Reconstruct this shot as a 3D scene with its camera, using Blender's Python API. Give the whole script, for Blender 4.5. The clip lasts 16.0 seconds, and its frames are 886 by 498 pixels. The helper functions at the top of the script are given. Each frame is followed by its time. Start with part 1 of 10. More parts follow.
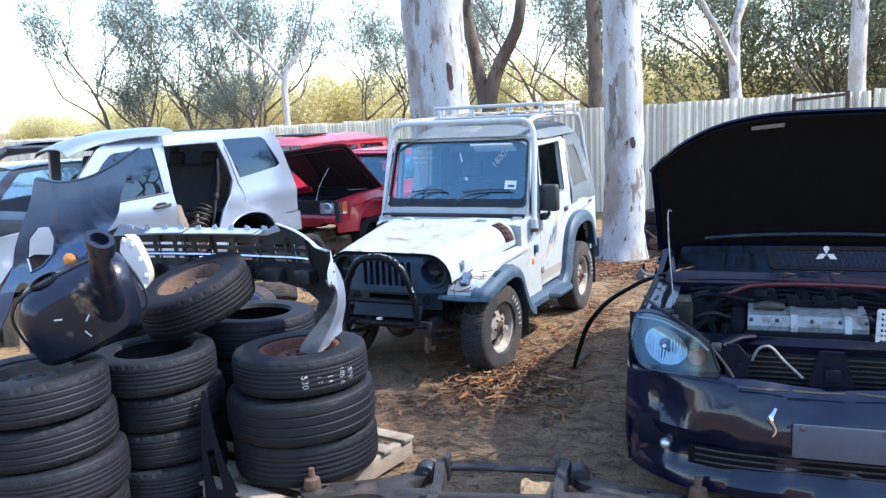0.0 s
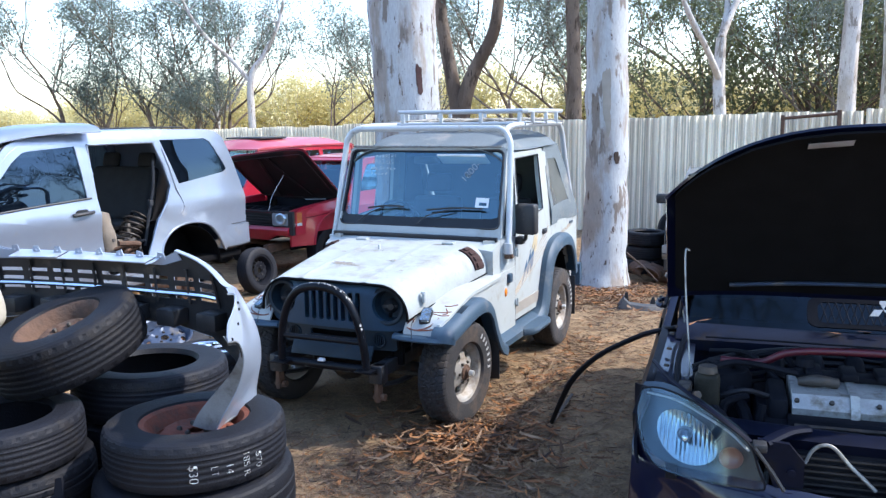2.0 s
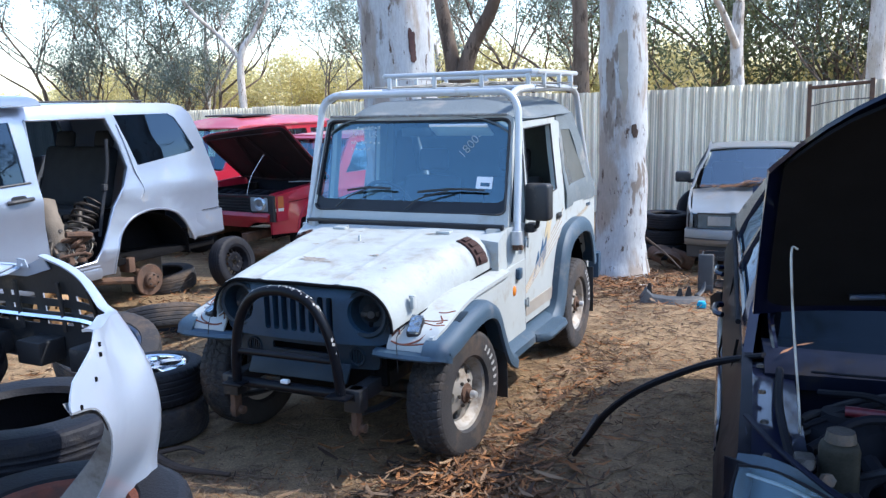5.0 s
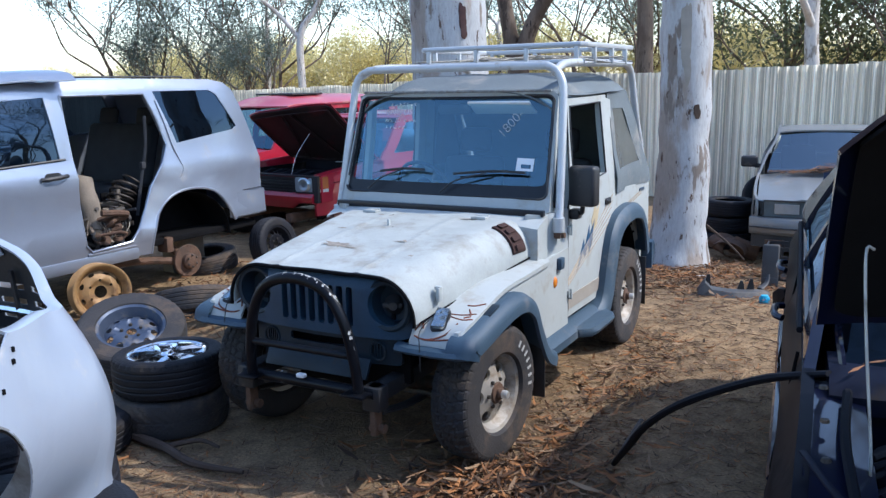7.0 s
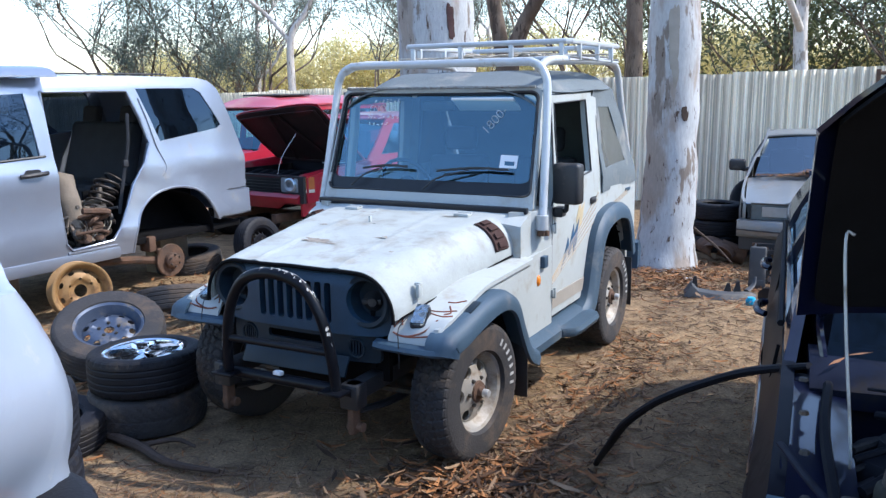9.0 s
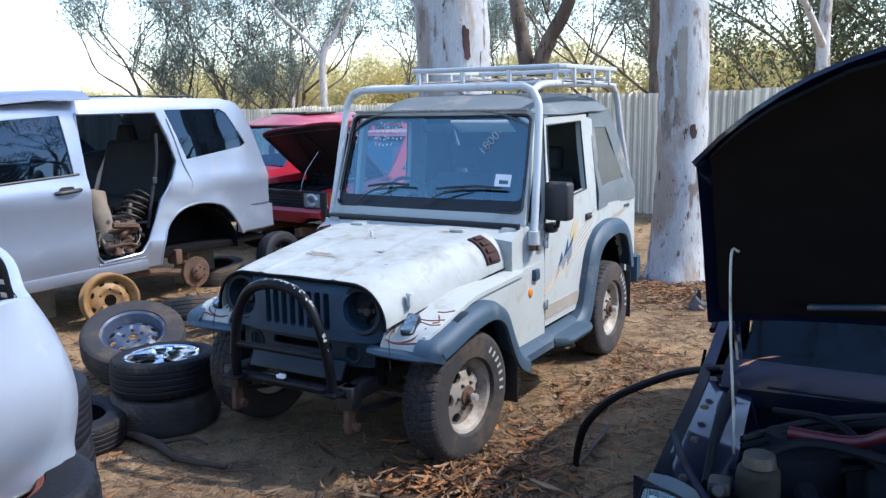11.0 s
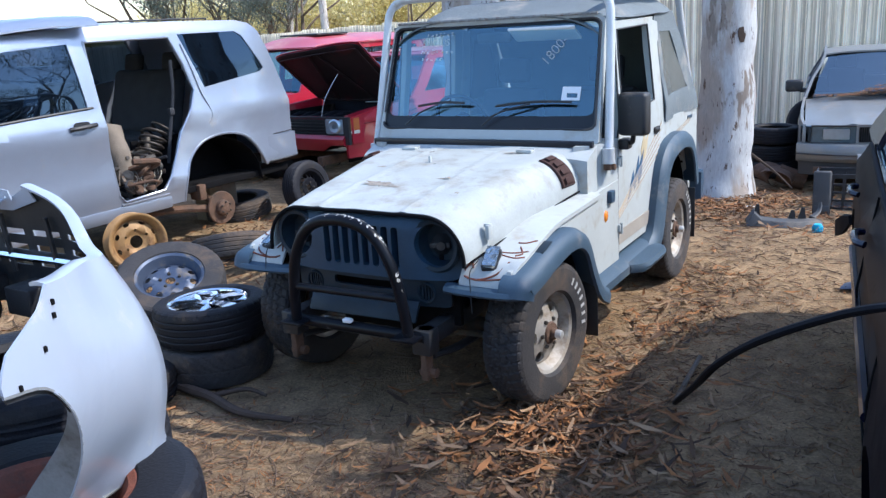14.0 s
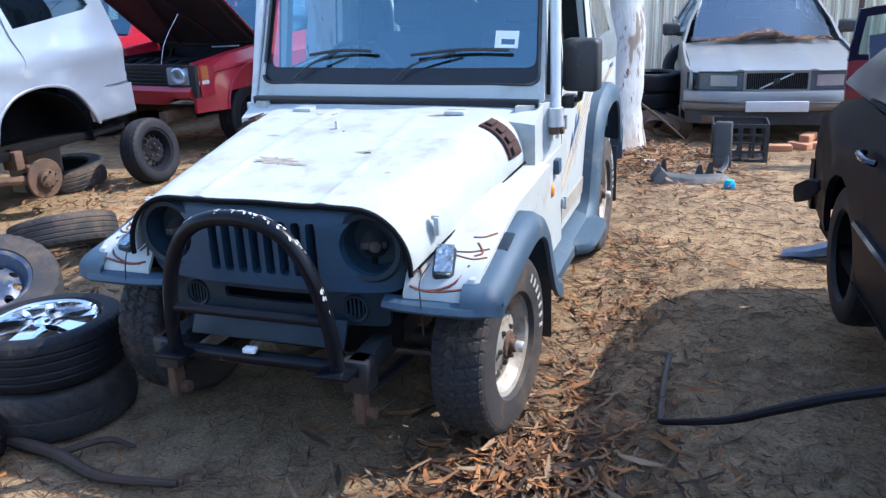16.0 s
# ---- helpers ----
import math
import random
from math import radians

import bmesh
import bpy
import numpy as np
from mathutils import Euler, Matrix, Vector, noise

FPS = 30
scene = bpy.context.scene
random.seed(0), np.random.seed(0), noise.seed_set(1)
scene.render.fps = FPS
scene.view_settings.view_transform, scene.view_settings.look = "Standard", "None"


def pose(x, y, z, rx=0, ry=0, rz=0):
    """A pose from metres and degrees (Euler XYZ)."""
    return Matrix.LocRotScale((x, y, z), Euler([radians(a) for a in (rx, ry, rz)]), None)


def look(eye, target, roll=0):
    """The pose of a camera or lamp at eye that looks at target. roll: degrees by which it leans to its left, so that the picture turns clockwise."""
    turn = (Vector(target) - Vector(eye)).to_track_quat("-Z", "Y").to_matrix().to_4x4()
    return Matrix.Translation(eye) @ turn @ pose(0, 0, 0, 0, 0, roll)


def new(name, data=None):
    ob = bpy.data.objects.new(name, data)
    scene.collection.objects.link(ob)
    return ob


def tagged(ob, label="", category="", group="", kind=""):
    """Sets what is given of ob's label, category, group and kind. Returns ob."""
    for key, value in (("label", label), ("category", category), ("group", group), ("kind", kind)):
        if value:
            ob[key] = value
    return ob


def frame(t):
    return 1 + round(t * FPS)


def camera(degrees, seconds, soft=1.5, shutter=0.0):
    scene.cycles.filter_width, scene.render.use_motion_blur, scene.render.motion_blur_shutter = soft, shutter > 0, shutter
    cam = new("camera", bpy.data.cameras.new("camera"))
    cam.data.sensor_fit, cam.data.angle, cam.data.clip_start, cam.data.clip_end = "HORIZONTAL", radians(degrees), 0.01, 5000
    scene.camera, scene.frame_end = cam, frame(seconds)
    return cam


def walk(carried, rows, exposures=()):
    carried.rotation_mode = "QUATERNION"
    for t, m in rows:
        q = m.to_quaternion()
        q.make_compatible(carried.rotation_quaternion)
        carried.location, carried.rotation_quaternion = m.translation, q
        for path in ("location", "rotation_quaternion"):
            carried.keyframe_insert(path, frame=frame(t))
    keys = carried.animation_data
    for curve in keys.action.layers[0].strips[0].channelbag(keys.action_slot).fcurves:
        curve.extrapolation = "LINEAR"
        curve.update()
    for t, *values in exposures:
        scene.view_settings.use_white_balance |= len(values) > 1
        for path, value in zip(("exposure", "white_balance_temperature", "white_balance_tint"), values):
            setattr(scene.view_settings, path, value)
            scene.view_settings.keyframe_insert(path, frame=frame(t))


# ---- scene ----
cam = camera(55.0, 16.0, soft=1.4)
PATH = [
    (0, (3.539, -5.877, 2.045), (2.591, -4.145, 1.724), -2.7),
    (0.5, (3.361, -5.649, 2.029), (2.521, -3.861, 1.717), -2.3),
    (1, (3.195, -5.429, 2.03), (2.326, -3.656, 1.708), -3.2),
    (1.5, (3.157, -5.171, 2.012), (2.317, -3.38, 1.715), -2.0),
    (2, (3.114, -4.915, 2.009), (2.227, -3.148, 1.706), -0.8),
    (2.5, (2.959, -4.716, 1.983), (2.134, -2.923, 1.66), -0.9),
    (3, (2.839, -4.532, 1.974), (2.055, -2.722, 1.646), -2.9),
    (3.2, (2.838, -4.462, 1.962), (1.986, -2.682, 1.638), -3.0),
    (5.3, (2.625, -3.833, 1.881), (1.732, -2.077, 1.535), -1.3),
    (5.5, (2.611, -3.782, 1.871), (1.709, -2.028, 1.539), -1.1),
    (6, (2.615, -3.611, 1.842), (1.655, -1.876, 1.586), -0.2),
    (6.5, (2.633, -3.538, 1.851), (1.615, -1.847, 1.528), -1.1),
    (7, (2.629, -3.519, 1.849), (1.616, -1.837, 1.466), -1.2),
    (7.5, (2.618, -3.499, 1.807), (1.626, -1.811, 1.397), -1.5),
    (8, (2.627, -3.443, 1.792), (1.659, -1.739, 1.393), -1.3),
    (8.5, (2.638, -3.437, 1.788), (1.66, -1.736, 1.4), -1.3),
    (9, (2.644, -3.45, 1.791), (1.648, -1.755, 1.421), -0.8),
    (9.2, (2.653, -3.479, 1.801), (1.649, -1.784, 1.453), -1.2),
    (11.3, (3.008, -3.594, 1.851), (1.919, -1.95, 1.513), -1.4),
    (11.5, (3.004, -3.596, 1.856), (1.898, -1.97, 1.493), -2.0),
    (12, (2.981, -3.596, 1.862), (1.846, -2.002, 1.452), -1.7),
    (12.5, (2.965, -3.571, 1.86), (1.837, -1.967, 1.465), -1.4),
    (13, (2.91, -3.53, 1.844), (1.769, -1.946, 1.408), -1.0),
    (13.5, (2.686, -3.489, 1.804), (1.69, -1.818, 1.342), -1.4),
    (14, (2.459, -3.416, 1.794), (1.401, -1.798, 1.28), -3.5),
    (14.5, (2.256, -3.237, 1.742), (1.145, -1.685, 1.146), -4.0),
    (15, (2.084, -3.062, 1.709), (1.027, -1.472, 1.114), -2.8),
    (15.5, (1.825, -2.86, 1.712), (1.092, -1.099, 1.11), -3.1),
    (16, (1.671, -2.764, 1.75), (0.961, -1.013, 1.093), -2.5),
]
walk(cam, [(t, look(eye, target, roll)) for t, eye, target, roll in PATH],
     [(0.0, 1.83, 5900.0, 12.0), (3.0, 1.56, 5900.0, 12.0), (5.5, 1.45, 5850.0, 12.0), (6.0, 1.34, 5850.0, 12.0), (6.5, 1.15, 5850.0, 12.0), (7.0, 1.12, 5850.0, 12.0), (8.0, 1.30, 5850.0, 12.0), (9.0, 1.39, 5900.0, 12.0), (13.0, 1.23, 5900.0, 12.0), (14.5, 1.58, 5900.0, 12.0), (16.0, 1.78, 5800.0, 12.0)])


# ---------------------------------------------------------------- world and sun
SUN_TO = Vector((1.0, 0.50, 1.25)).normalized()
world = bpy.data.worlds.new("world")
scene.world = world
world.use_nodes = True
_wn = world.node_tree.nodes
_sky = _wn.new("ShaderNodeTexSky")
_sky.sky_type = 'NISHITA'
_sky.sun_disc = False
_sky.sun_elevation = math.asin(SUN_TO.z)
_sky.sun_rotation = math.atan2(SUN_TO.x, SUN_TO.y)
_sky.air_density, _sky.dust_density, _sky.ozone_density = 1.15, 0.8, 1.5
world.node_tree.links.new(_sky.outputs[0], _wn["Background"].inputs[0])
_wn["Background"].inputs[1].default_value = 0.15
sun = new("sun", bpy.data.lights.new("sun", 'SUN'))
sun.data.energy, sun.data.angle, sun.data.color = 2.3, radians(0.6), (1.0, 0.92, 0.79)
sun.matrix_world = look(SUN_TO * 60, (0, 0, 0))


# ---------------------------------------------------------------- materials
def mat(name, base, rough=0.6, metal=0.0, coat=0.0, var=0.12, scale=6.0, bump=0.0, bump_scale=80.0,
        dirt=None, dirt_amount=0.0, dirt_scale=3.0, spec=0.5, rnd=0.0):
    """A surface with grain at two scales, patches of dirt and fine relief."""
    m = bpy.data.materials.new(name)
    m.use_nodes = True
    nt = m.node_tree
    n, l = nt.nodes, nt.links
    p = n["Principled BSDF"]
    p.inputs["Roughness"].default_value = rough
    p.inputs["Metallic"].default_value = metal
    p.inputs["Coat Weight"].default_value = coat
    p.inputs["Coat Roughness"].default_value = 0.06
    p.inputs["Specular IOR Level"].default_value = spec
    tc = n.new("ShaderNodeTexCoord")
    big, fine = n.new("ShaderNodeTexNoise"), n.new("ShaderNodeTexNoise")
    big.inputs["Scale"].default_value, big.inputs["Detail"].default_value = scale, 5
    fine.inputs["Scale"].default_value, fine.inputs["Detail"].default_value = scale * 14, 3
    for t in (big, fine):
        l.new(tc.outputs["Object"], t.inputs["Vector"])
    mixf = n.new("ShaderNodeMath")
    mixf.operation = 'MULTIPLY_ADD'
    l.new(fine.outputs["Fac"], mixf.inputs[0])
    mixf.inputs[1].default_value = 0.45
    l.new(big.outputs["Fac"], mixf.inputs[2])
    ramp = n.new("ShaderNodeMapRange")
    ramp.inputs["From Min"].default_value, ramp.inputs["From Max"].default_value = 0.42, 1.02
    ramp.inputs["To Min"].default_value, ramp.inputs["To Max"].default_value = 1 - var, 1 + var
    l.new(mixf.outputs[0], ramp.inputs["Value"])
    val = ramp.outputs[0]
    if rnd:
        oi = n.new("ShaderNodeObjectInfo")
        rr = n.new("ShaderNodeMapRange")
        rr.inputs["To Min"].default_value, rr.inputs["To Max"].default_value = 1 - rnd, 1 + rnd
        l.new(oi.outputs["Random"], rr.inputs["Value"])
        mm = n.new("ShaderNodeMath")
        mm.operation = 'MULTIPLY'
        l.new(val, mm.inputs[0])
        l.new(rr.outputs[0], mm.inputs[1])
        val = mm.outputs[0]
    sc = n.new("ShaderNodeVectorMath")
    sc.operation = 'SCALE'
    sc.inputs[0].default_value = base
    l.new(val, sc.inputs["Scale"])
    col = sc.outputs[0]
    if dirt:
        dn = n.new("ShaderNodeTexNoise")
        dn.inputs["Scale"].default_value, dn.inputs["Detail"].default_value = dirt_scale, 8
        dn.inputs["Roughness"].default_value = 0.65
        l.new(tc.outputs["Object"], dn.inputs["Vector"])
        dr = n.new("ShaderNodeMapRange")
        dr.inputs["From Min"].default_value = 0.62 - dirt_amount * 0.3
        dr.inputs["From Max"].default_value = 0.74 - dirt_amount * 0.12
        l.new(dn.outputs["Fac"], dr.inputs["Value"])
        mx = n.new("ShaderNodeMix")
        mx.data_type = 'RGBA'
        l.new(dr.outputs[0], mx.inputs["Factor"])
        l.new(col, mx.inputs["A"])
        mx.inputs["B"].default_value = (*dirt, 1)
        col = mx.outputs["Result"]
        ra = n.new("ShaderNodeMapRange")
        ra.inputs["To Min"].default_value, ra.inputs["To Max"].default_value = rough, max(rough, 0.75)
        l.new(dr.outputs[0], ra.inputs["Value"])
        l.new(ra.outputs[0], p.inputs["Roughness"])
    l.new(col, p.inputs["Base Color"])
    if bump:
        bn = n.new("ShaderNodeTexNoise")
        bn.inputs["Scale"].default_value, bn.inputs["Detail"].default_value = bump_scale, 4
        l.new(tc.outputs["Object"], bn.inputs["Vector"])
        bp = n.new("ShaderNodeBump")
        bp.inputs["Strength"].default_value, bp.inputs["Distance"].default_value = bump, 0.01
        l.new(bn.outputs["Fac"], bp.inputs["Height"])
        l.new(bp.outputs[0], p.inputs["Normal"])
    return m


def glass_mat(name, tint, rough=0.02, clear=0.5, gloss=(0.48, 0.70, 1.0)):
    """Tinted car glass: part see-through, part mirror."""
    m = bpy.data.materials.new(name)
    m.use_nodes = True
    nt = m.node_tree
    n, l = nt.nodes, nt.links
    n.remove(n["Principled BSDF"])
    tr, gl, mx, fr = n.new("ShaderNodeBsdfTransparent"), n.new("ShaderNodeBsdfGlossy"), n.new("ShaderNodeMixShader"), n.new("ShaderNodeLayerWeight")
    pw, rg = n.new("ShaderNodeMath"), n.new("ShaderNodeMapRange")
    pw.operation = 'POWER'
    tr.inputs[0].default_value = (*tint, 1)
    gl.inputs["Roughness"].default_value = rough
    gl.inputs[0].default_value = (*gloss, 1)
    fr.inputs["Blend"].default_value = 0.5
    l.new(fr.outputs["Facing"], pw.inputs[0])
    pw.inputs[1].default_value = 4.0
    l.new(pw.outputs[0], rg.inputs["Value"])
    rg.inputs["To Min"].default_value = clear
    l.new(rg.outputs[0], mx.inputs[0])
    l.new(tr.outputs[0], mx.inputs[1])
    l.new(gl.outputs[0], mx.inputs[2])
    l.new(mx.outputs[0], n["Material Output"].inputs["Surface"])
    return m


M = {}
M["white"] = mat("white_paint", (0.375, 0.40, 0.395), 0.5, coat=0.08, spec=0.3, var=0.07, scale=3, dirt=(0.33, 0.315, 0.275), dirt_amount=0.26, dirt_scale=7)
M["white_bonnet"] = mat("weathered_white_bonnet_paint", (0.345, 0.37, 0.365), 0.6, coat=0.0, spec=0.18, var=0.14, scale=7, dirt=(0.255, 0.245, 0.215), dirt_amount=0.40, dirt_scale=5)
M["white_plastic"] = mat("white_bumper_paint", (0.30, 0.345, 0.425), 0.3, coat=0.5, var=0.03, scale=2, dirt=(0.5, 0.48, 0.44), dirt_amount=0.08, dirt_scale=5)
M["maroon"] = mat("maroon_paint", (0.11, 0.005, 0.014), 0.3, coat=0.5, var=0.12, scale=3)
M["twig"] = mat("dry_brown_twig", (0.15, 0.098, 0.063), 0.9, var=0.7, scale=4)
M["bark_stick"] = mat("dark_dead_wood", (0.055, 0.036, 0.026), 0.9, var=0.3, scale=20, bump=0.4)
M["guard_paint"] = mat("faded_blue_grey_paint", (0.04, 0.078, 0.16), 0.34, metal=0.3, coat=0.4, var=0.15, scale=4, dirt=(0.10, 0.10, 0.10), dirt_amount=0.15, dirt_scale=4)
M["silver"] = mat("silver_paint", (0.30, 0.34, 0.42), 0.34, metal=0.6, coat=0.5, var=0.03, scale=9, dirt=(0.36, 0.36, 0.37), dirt_amount=0.02, dirt_scale=5)
M["gold_silver"] = mat("champagne_silver_paint", (0.20, 0.205, 0.205), 0.42, metal=0.3, coat=0.3, var=0.08, scale=2, dirt=(0.28, 0.25, 0.22), dirt_amount=0.2, dirt_scale=2.5)
M["red"] = mat("red_paint", (0.33, 0.008, 0.024), 0.33, coat=0.5, var=0.10, scale=2, dirt=(0.30, 0.12, 0.10), dirt_amount=0.18, dirt_scale=3)
M["navy"] = mat("dark_blue_paint", (0.0022, 0.0038, 0.018), 0.35, metal=0.0, coat=0.9, spec=0.12, var=0.2, scale=3, dirt=(0.012, 0.011, 0.014), dirt_amount=0.05, dirt_scale=3)
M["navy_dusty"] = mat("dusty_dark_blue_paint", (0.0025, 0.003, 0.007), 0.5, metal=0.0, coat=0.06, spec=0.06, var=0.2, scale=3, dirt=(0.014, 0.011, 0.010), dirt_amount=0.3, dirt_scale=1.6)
M["black"] = mat("black_plastic", (0.018, 0.019, 0.022), 0.5, var=0.25, scale=8, bump=0.1, dirt=(0.12, 0.10, 0.08), dirt_amount=0.12, dirt_scale=6)
M["black_gloss"] = mat("black_painted_steel", (0.005, 0.006, 0.009), 0.3, coat=0.0, spec=0.16, var=0.3, scale=10, dirt=(0.35, 0.36, 0.38), dirt_amount=-0.12, dirt_scale=14)
# bonnet felt, and shade painted as near-black sheets in wells, backings and underbody
M["void"] = mat("felt_and_shade_black", (0.006, 0.006, 0.007), 0.95, var=0.3, scale=10, spec=0.1)
M["grille_plastic"] = mat("faded_dark_blue_plastic", (0.018, 0.044, 0.078), 0.45, var=0.2, scale=6, bump=0.15, bump_scale=200, spec=0.35)
M["deep_plastic"] = mat("near_black_plastic", (0.010, 0.020, 0.031), 0.5, var=0.3, scale=6, spec=0.3, dirt=(0.03, 0.026, 0.022), dirt_amount=0.15, dirt_scale=8)
M["broken_mirror"] = mat("cracked_mirror", (0.30, 0.36, 0.40), 0.15, metal=0.9, var=0.3, scale=40, dirt=(0.012, 0.013, 0.015), dirt_amount=0.45, dirt_scale=38)
M["grime"] = mat("brown_grime", (0.235, 0.205, 0.17), 0.75, var=0.45, scale=40)
M["grey_plastic"] = mat("weathered_grey_plastic", (0.032, 0.062, 0.096), 0.55, var=0.15, scale=5, bump=0.15, bump_scale=200, dirt=(0.13, 0.14, 0.15), dirt_amount=0.12, dirt_scale=4)
M["dark_grey"] = mat("dark_grey_plastic", (0.024, 0.054, 0.092), 0.45, var=0.2, scale=5, bump=0.12, bump_scale=200, dirt=(0.08, 0.085, 0.09), dirt_amount=0.1, dirt_scale=5)
M["dusty_plastic"] = mat("dusty_grey_trim_plastic", (0.05, 0.052, 0.056), 0.65, var=0.2, scale=6, dirt=(0.14, 0.12, 0.10), dirt_amount=0.3, dirt_scale=6)
M["canvas"] = mat("grey_canvas", (0.125, 0.150, 0.165), 0.9, var=0.14, scale=4, bump=0.35, bump_scale=400, dirt=(0.26, 0.25, 0.23), dirt_amount=0.2, dirt_scale=3)
M["clear_canvas"] = mat("yellowed_plastic_window", (0.10, 0.105, 0.10), 0.25, var=0.2, scale=6, bump=0.2, bump_scale=9)
M["steel_tube"] = mat("silver_painted_tube", (0.46, 0.48, 0.50), 0.42, metal=0.3, var=0.06, scale=8, dirt=(0.30, 0.26, 0.2), dirt_amount=0.1, dirt_scale=9)
M["alloy"] = mat("cast_alloy", (0.56, 0.55, 0.53), 0.4, metal=0.6, var=0.1, scale=9, dirt=(0.25, 0.19, 0.13), dirt_amount=0.4, dirt_scale=9)
M["dull_alloy"] = mat("dusty_cast_alloy", (0.36, 0.34, 0.31), 0.55, metal=0.45, var=0.12, scale=9, dirt=(0.22, 0.17, 0.12), dirt_amount=0.45, dirt_scale=9)
M["chrome"] = mat("chrome", (0.82, 0.84, 0.87), 0.09, metal=1.0, var=0.03, scale=6)
M["steel_rim"] = mat("tan_painted_steel", (0.30, 0.175, 0.07), 0.55, metal=0.2, var=0.2, scale=9, dirt=(0.12, 0.06, 0.03), dirt_amount=0.35, dirt_scale=8)
M["grey_rim"] = mat("blue_grey_steel", (0.06, 0.08, 0.125), 0.4, metal=0.4, var=0.15, scale=9, dirt=(0.2, 0.17, 0.13), dirt_amount=0.25, dirt_scale=9)
M["rust"] = mat("rusty_iron", (0.105, 0.058, 0.036), 0.85, metal=0.1, var=0.35, scale=14, bump=0.5, bump_scale=60, dirt=(0.06, 0.04, 0.03), dirt_amount=0.4, dirt_scale=9)
M["red_rust"] = mat("red_rusty_rim", (0.17, 0.052, 0.03), 0.8, metal=0.1, var=0.3, scale=12, bump=0.4, bump_scale=70, dirt=(0.08, 0.05, 0.04), dirt_amount=0.3, dirt_scale=8)
M["iron"] = mat("oily_iron", (0.07, 0.062, 0.055), 0.6, metal=0.5, var=0.35, scale=14, bump=0.4, bump_scale=60, dirt=(0.16, 0.10, 0.06), dirt_amount=0.3, dirt_scale=10)
M["engine_alloy"] = mat("cast_engine_alloy", (0.36, 0.365, 0.355), 0.42, metal=0.4, var=0.2, scale=9, dirt=(0.16, 0.14, 0.11), dirt_amount=0.42, dirt_scale=14)
M["greasy_steel"] = mat("greasy_black_steel", (0.036, 0.032, 0.031), 0.55, metal=0.3, var=0.4, scale=12, bump=0.4, bump_scale=60, dirt=(0.10, 0.075, 0.055), dirt_amount=0.32, dirt_scale=9)
M["tan_scrap"] = mat("tan_fibre_scrap", (0.24, 0.165, 0.09), 0.9, var=0.5, scale=22)
M["coil_steel"] = mat("dark_spring_steel", (0.035, 0.028, 0.024), 0.55, metal=0.2, var=0.3, scale=14)
M["rubber"] = mat("tyre_rubber", (0.0070, 0.0076, 0.0115), 0.62, spec=0.28, var=0.25, scale=7, bump=0.2, bump_scale=120, dirt=(0.026, 0.022, 0.019), dirt_amount=0.20, dirt_scale=6, rnd=0.25)
M["rubber_dusty"] = mat("dusty_tyre_rubber", (0.024, 0.023, 0.025), 0.8, var=0.3, scale=7, bump=0.3, bump_scale=120, dirt=(0.085, 0.060, 0.043), dirt_amount=0.36, dirt_scale=5, rnd=0.15)
M["chalk"] = mat("white_paint_marker", (0.62, 0.64, 0.65), 0.8, var=0.1)
M["rusty_channel"] = mat("rust_specked_grey_channel", (0.20, 0.20, 0.19), 0.7, var=0.3, scale=20, dirt=(0.10, 0.055, 0.035), dirt_amount=0.35, dirt_scale=30)
M["pale_mark"] = mat("worn_white_rubber", (0.38, 0.38, 0.37), 0.8, var=0.25, scale=30)
M["radiator_fin"] = mat("dusty_black_fin", (0.020, 0.018, 0.018), 0.6, var=0.4, scale=20)
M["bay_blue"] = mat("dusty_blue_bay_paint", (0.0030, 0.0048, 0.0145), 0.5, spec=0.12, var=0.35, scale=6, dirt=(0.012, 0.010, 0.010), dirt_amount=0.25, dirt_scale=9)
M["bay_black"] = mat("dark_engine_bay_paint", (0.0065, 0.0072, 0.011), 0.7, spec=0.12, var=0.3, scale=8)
M["inner_grey"] = mat("scuffed_grey_inside", (0.16, 0.17, 0.18), 0.6, var=0.25, scale=12, dirt=(0.07, 0.065, 0.06), dirt_amount=0.4, dirt_scale=10)
M["scar"] = mat("dark_red_sap_scar", (0.055, 0.018, 0.015), 0.6, var=0.35, scale=20, bump=0.4)
M["headlamp"] = mat("headlamp_reflector", (0.50, 0.58, 0.64), 0.28, metal=0.75, var=0.1, scale=20)
M["clouded_lamp"] = mat("clouded_lamp_glass", (0.10, 0.135, 0.15), 0.25, metal=0.2, coat=0.6, var=0.3, scale=18)
M["dusty_screen"] = glass_mat("dusty_windscreen", (0.42, 0.50, 0.50), 0.10, 0.27, (0.56, 0.66, 0.72))
M["lamp_housing"] = mat("blue_grey_lamp_housing", (0.020, 0.038, 0.060), 0.3, metal=0.3, var=0.25, scale=14)
M["chrome_dull"] = mat("fluted_lamp_mirror", (0.36, 0.45, 0.50), 0.2, metal=1.0, var=0.06, scale=20)
M["lens"] = glass_mat("clear_lens", (0.84, 0.93, 0.96), 0.04, 0.055, (0.62, 0.80, 0.92))
M["glass"] = glass_mat("tinted_glass", (0.56, 0.72, 0.73), 0.015, 0.19, (0.52, 0.82, 1.0))
M["dark_glass"] = glass_mat("dark_privacy_glass", (0.03, 0.045, 0.07), 0.01, 0.065)
M["amber_dull"] = mat("faded_amber_lens", (0.36, 0.10, 0.02), 0.3, coat=0.4, var=0.15)
M["amber"] = mat("amber_lens", (0.65, 0.20, 0.02), 0.2, coat=0.6, var=0.08)
M["vent_pane"] = mat("dull_brown_pane", (0.052, 0.030, 0.027), 0.75, spec=0.12, var=0.2)
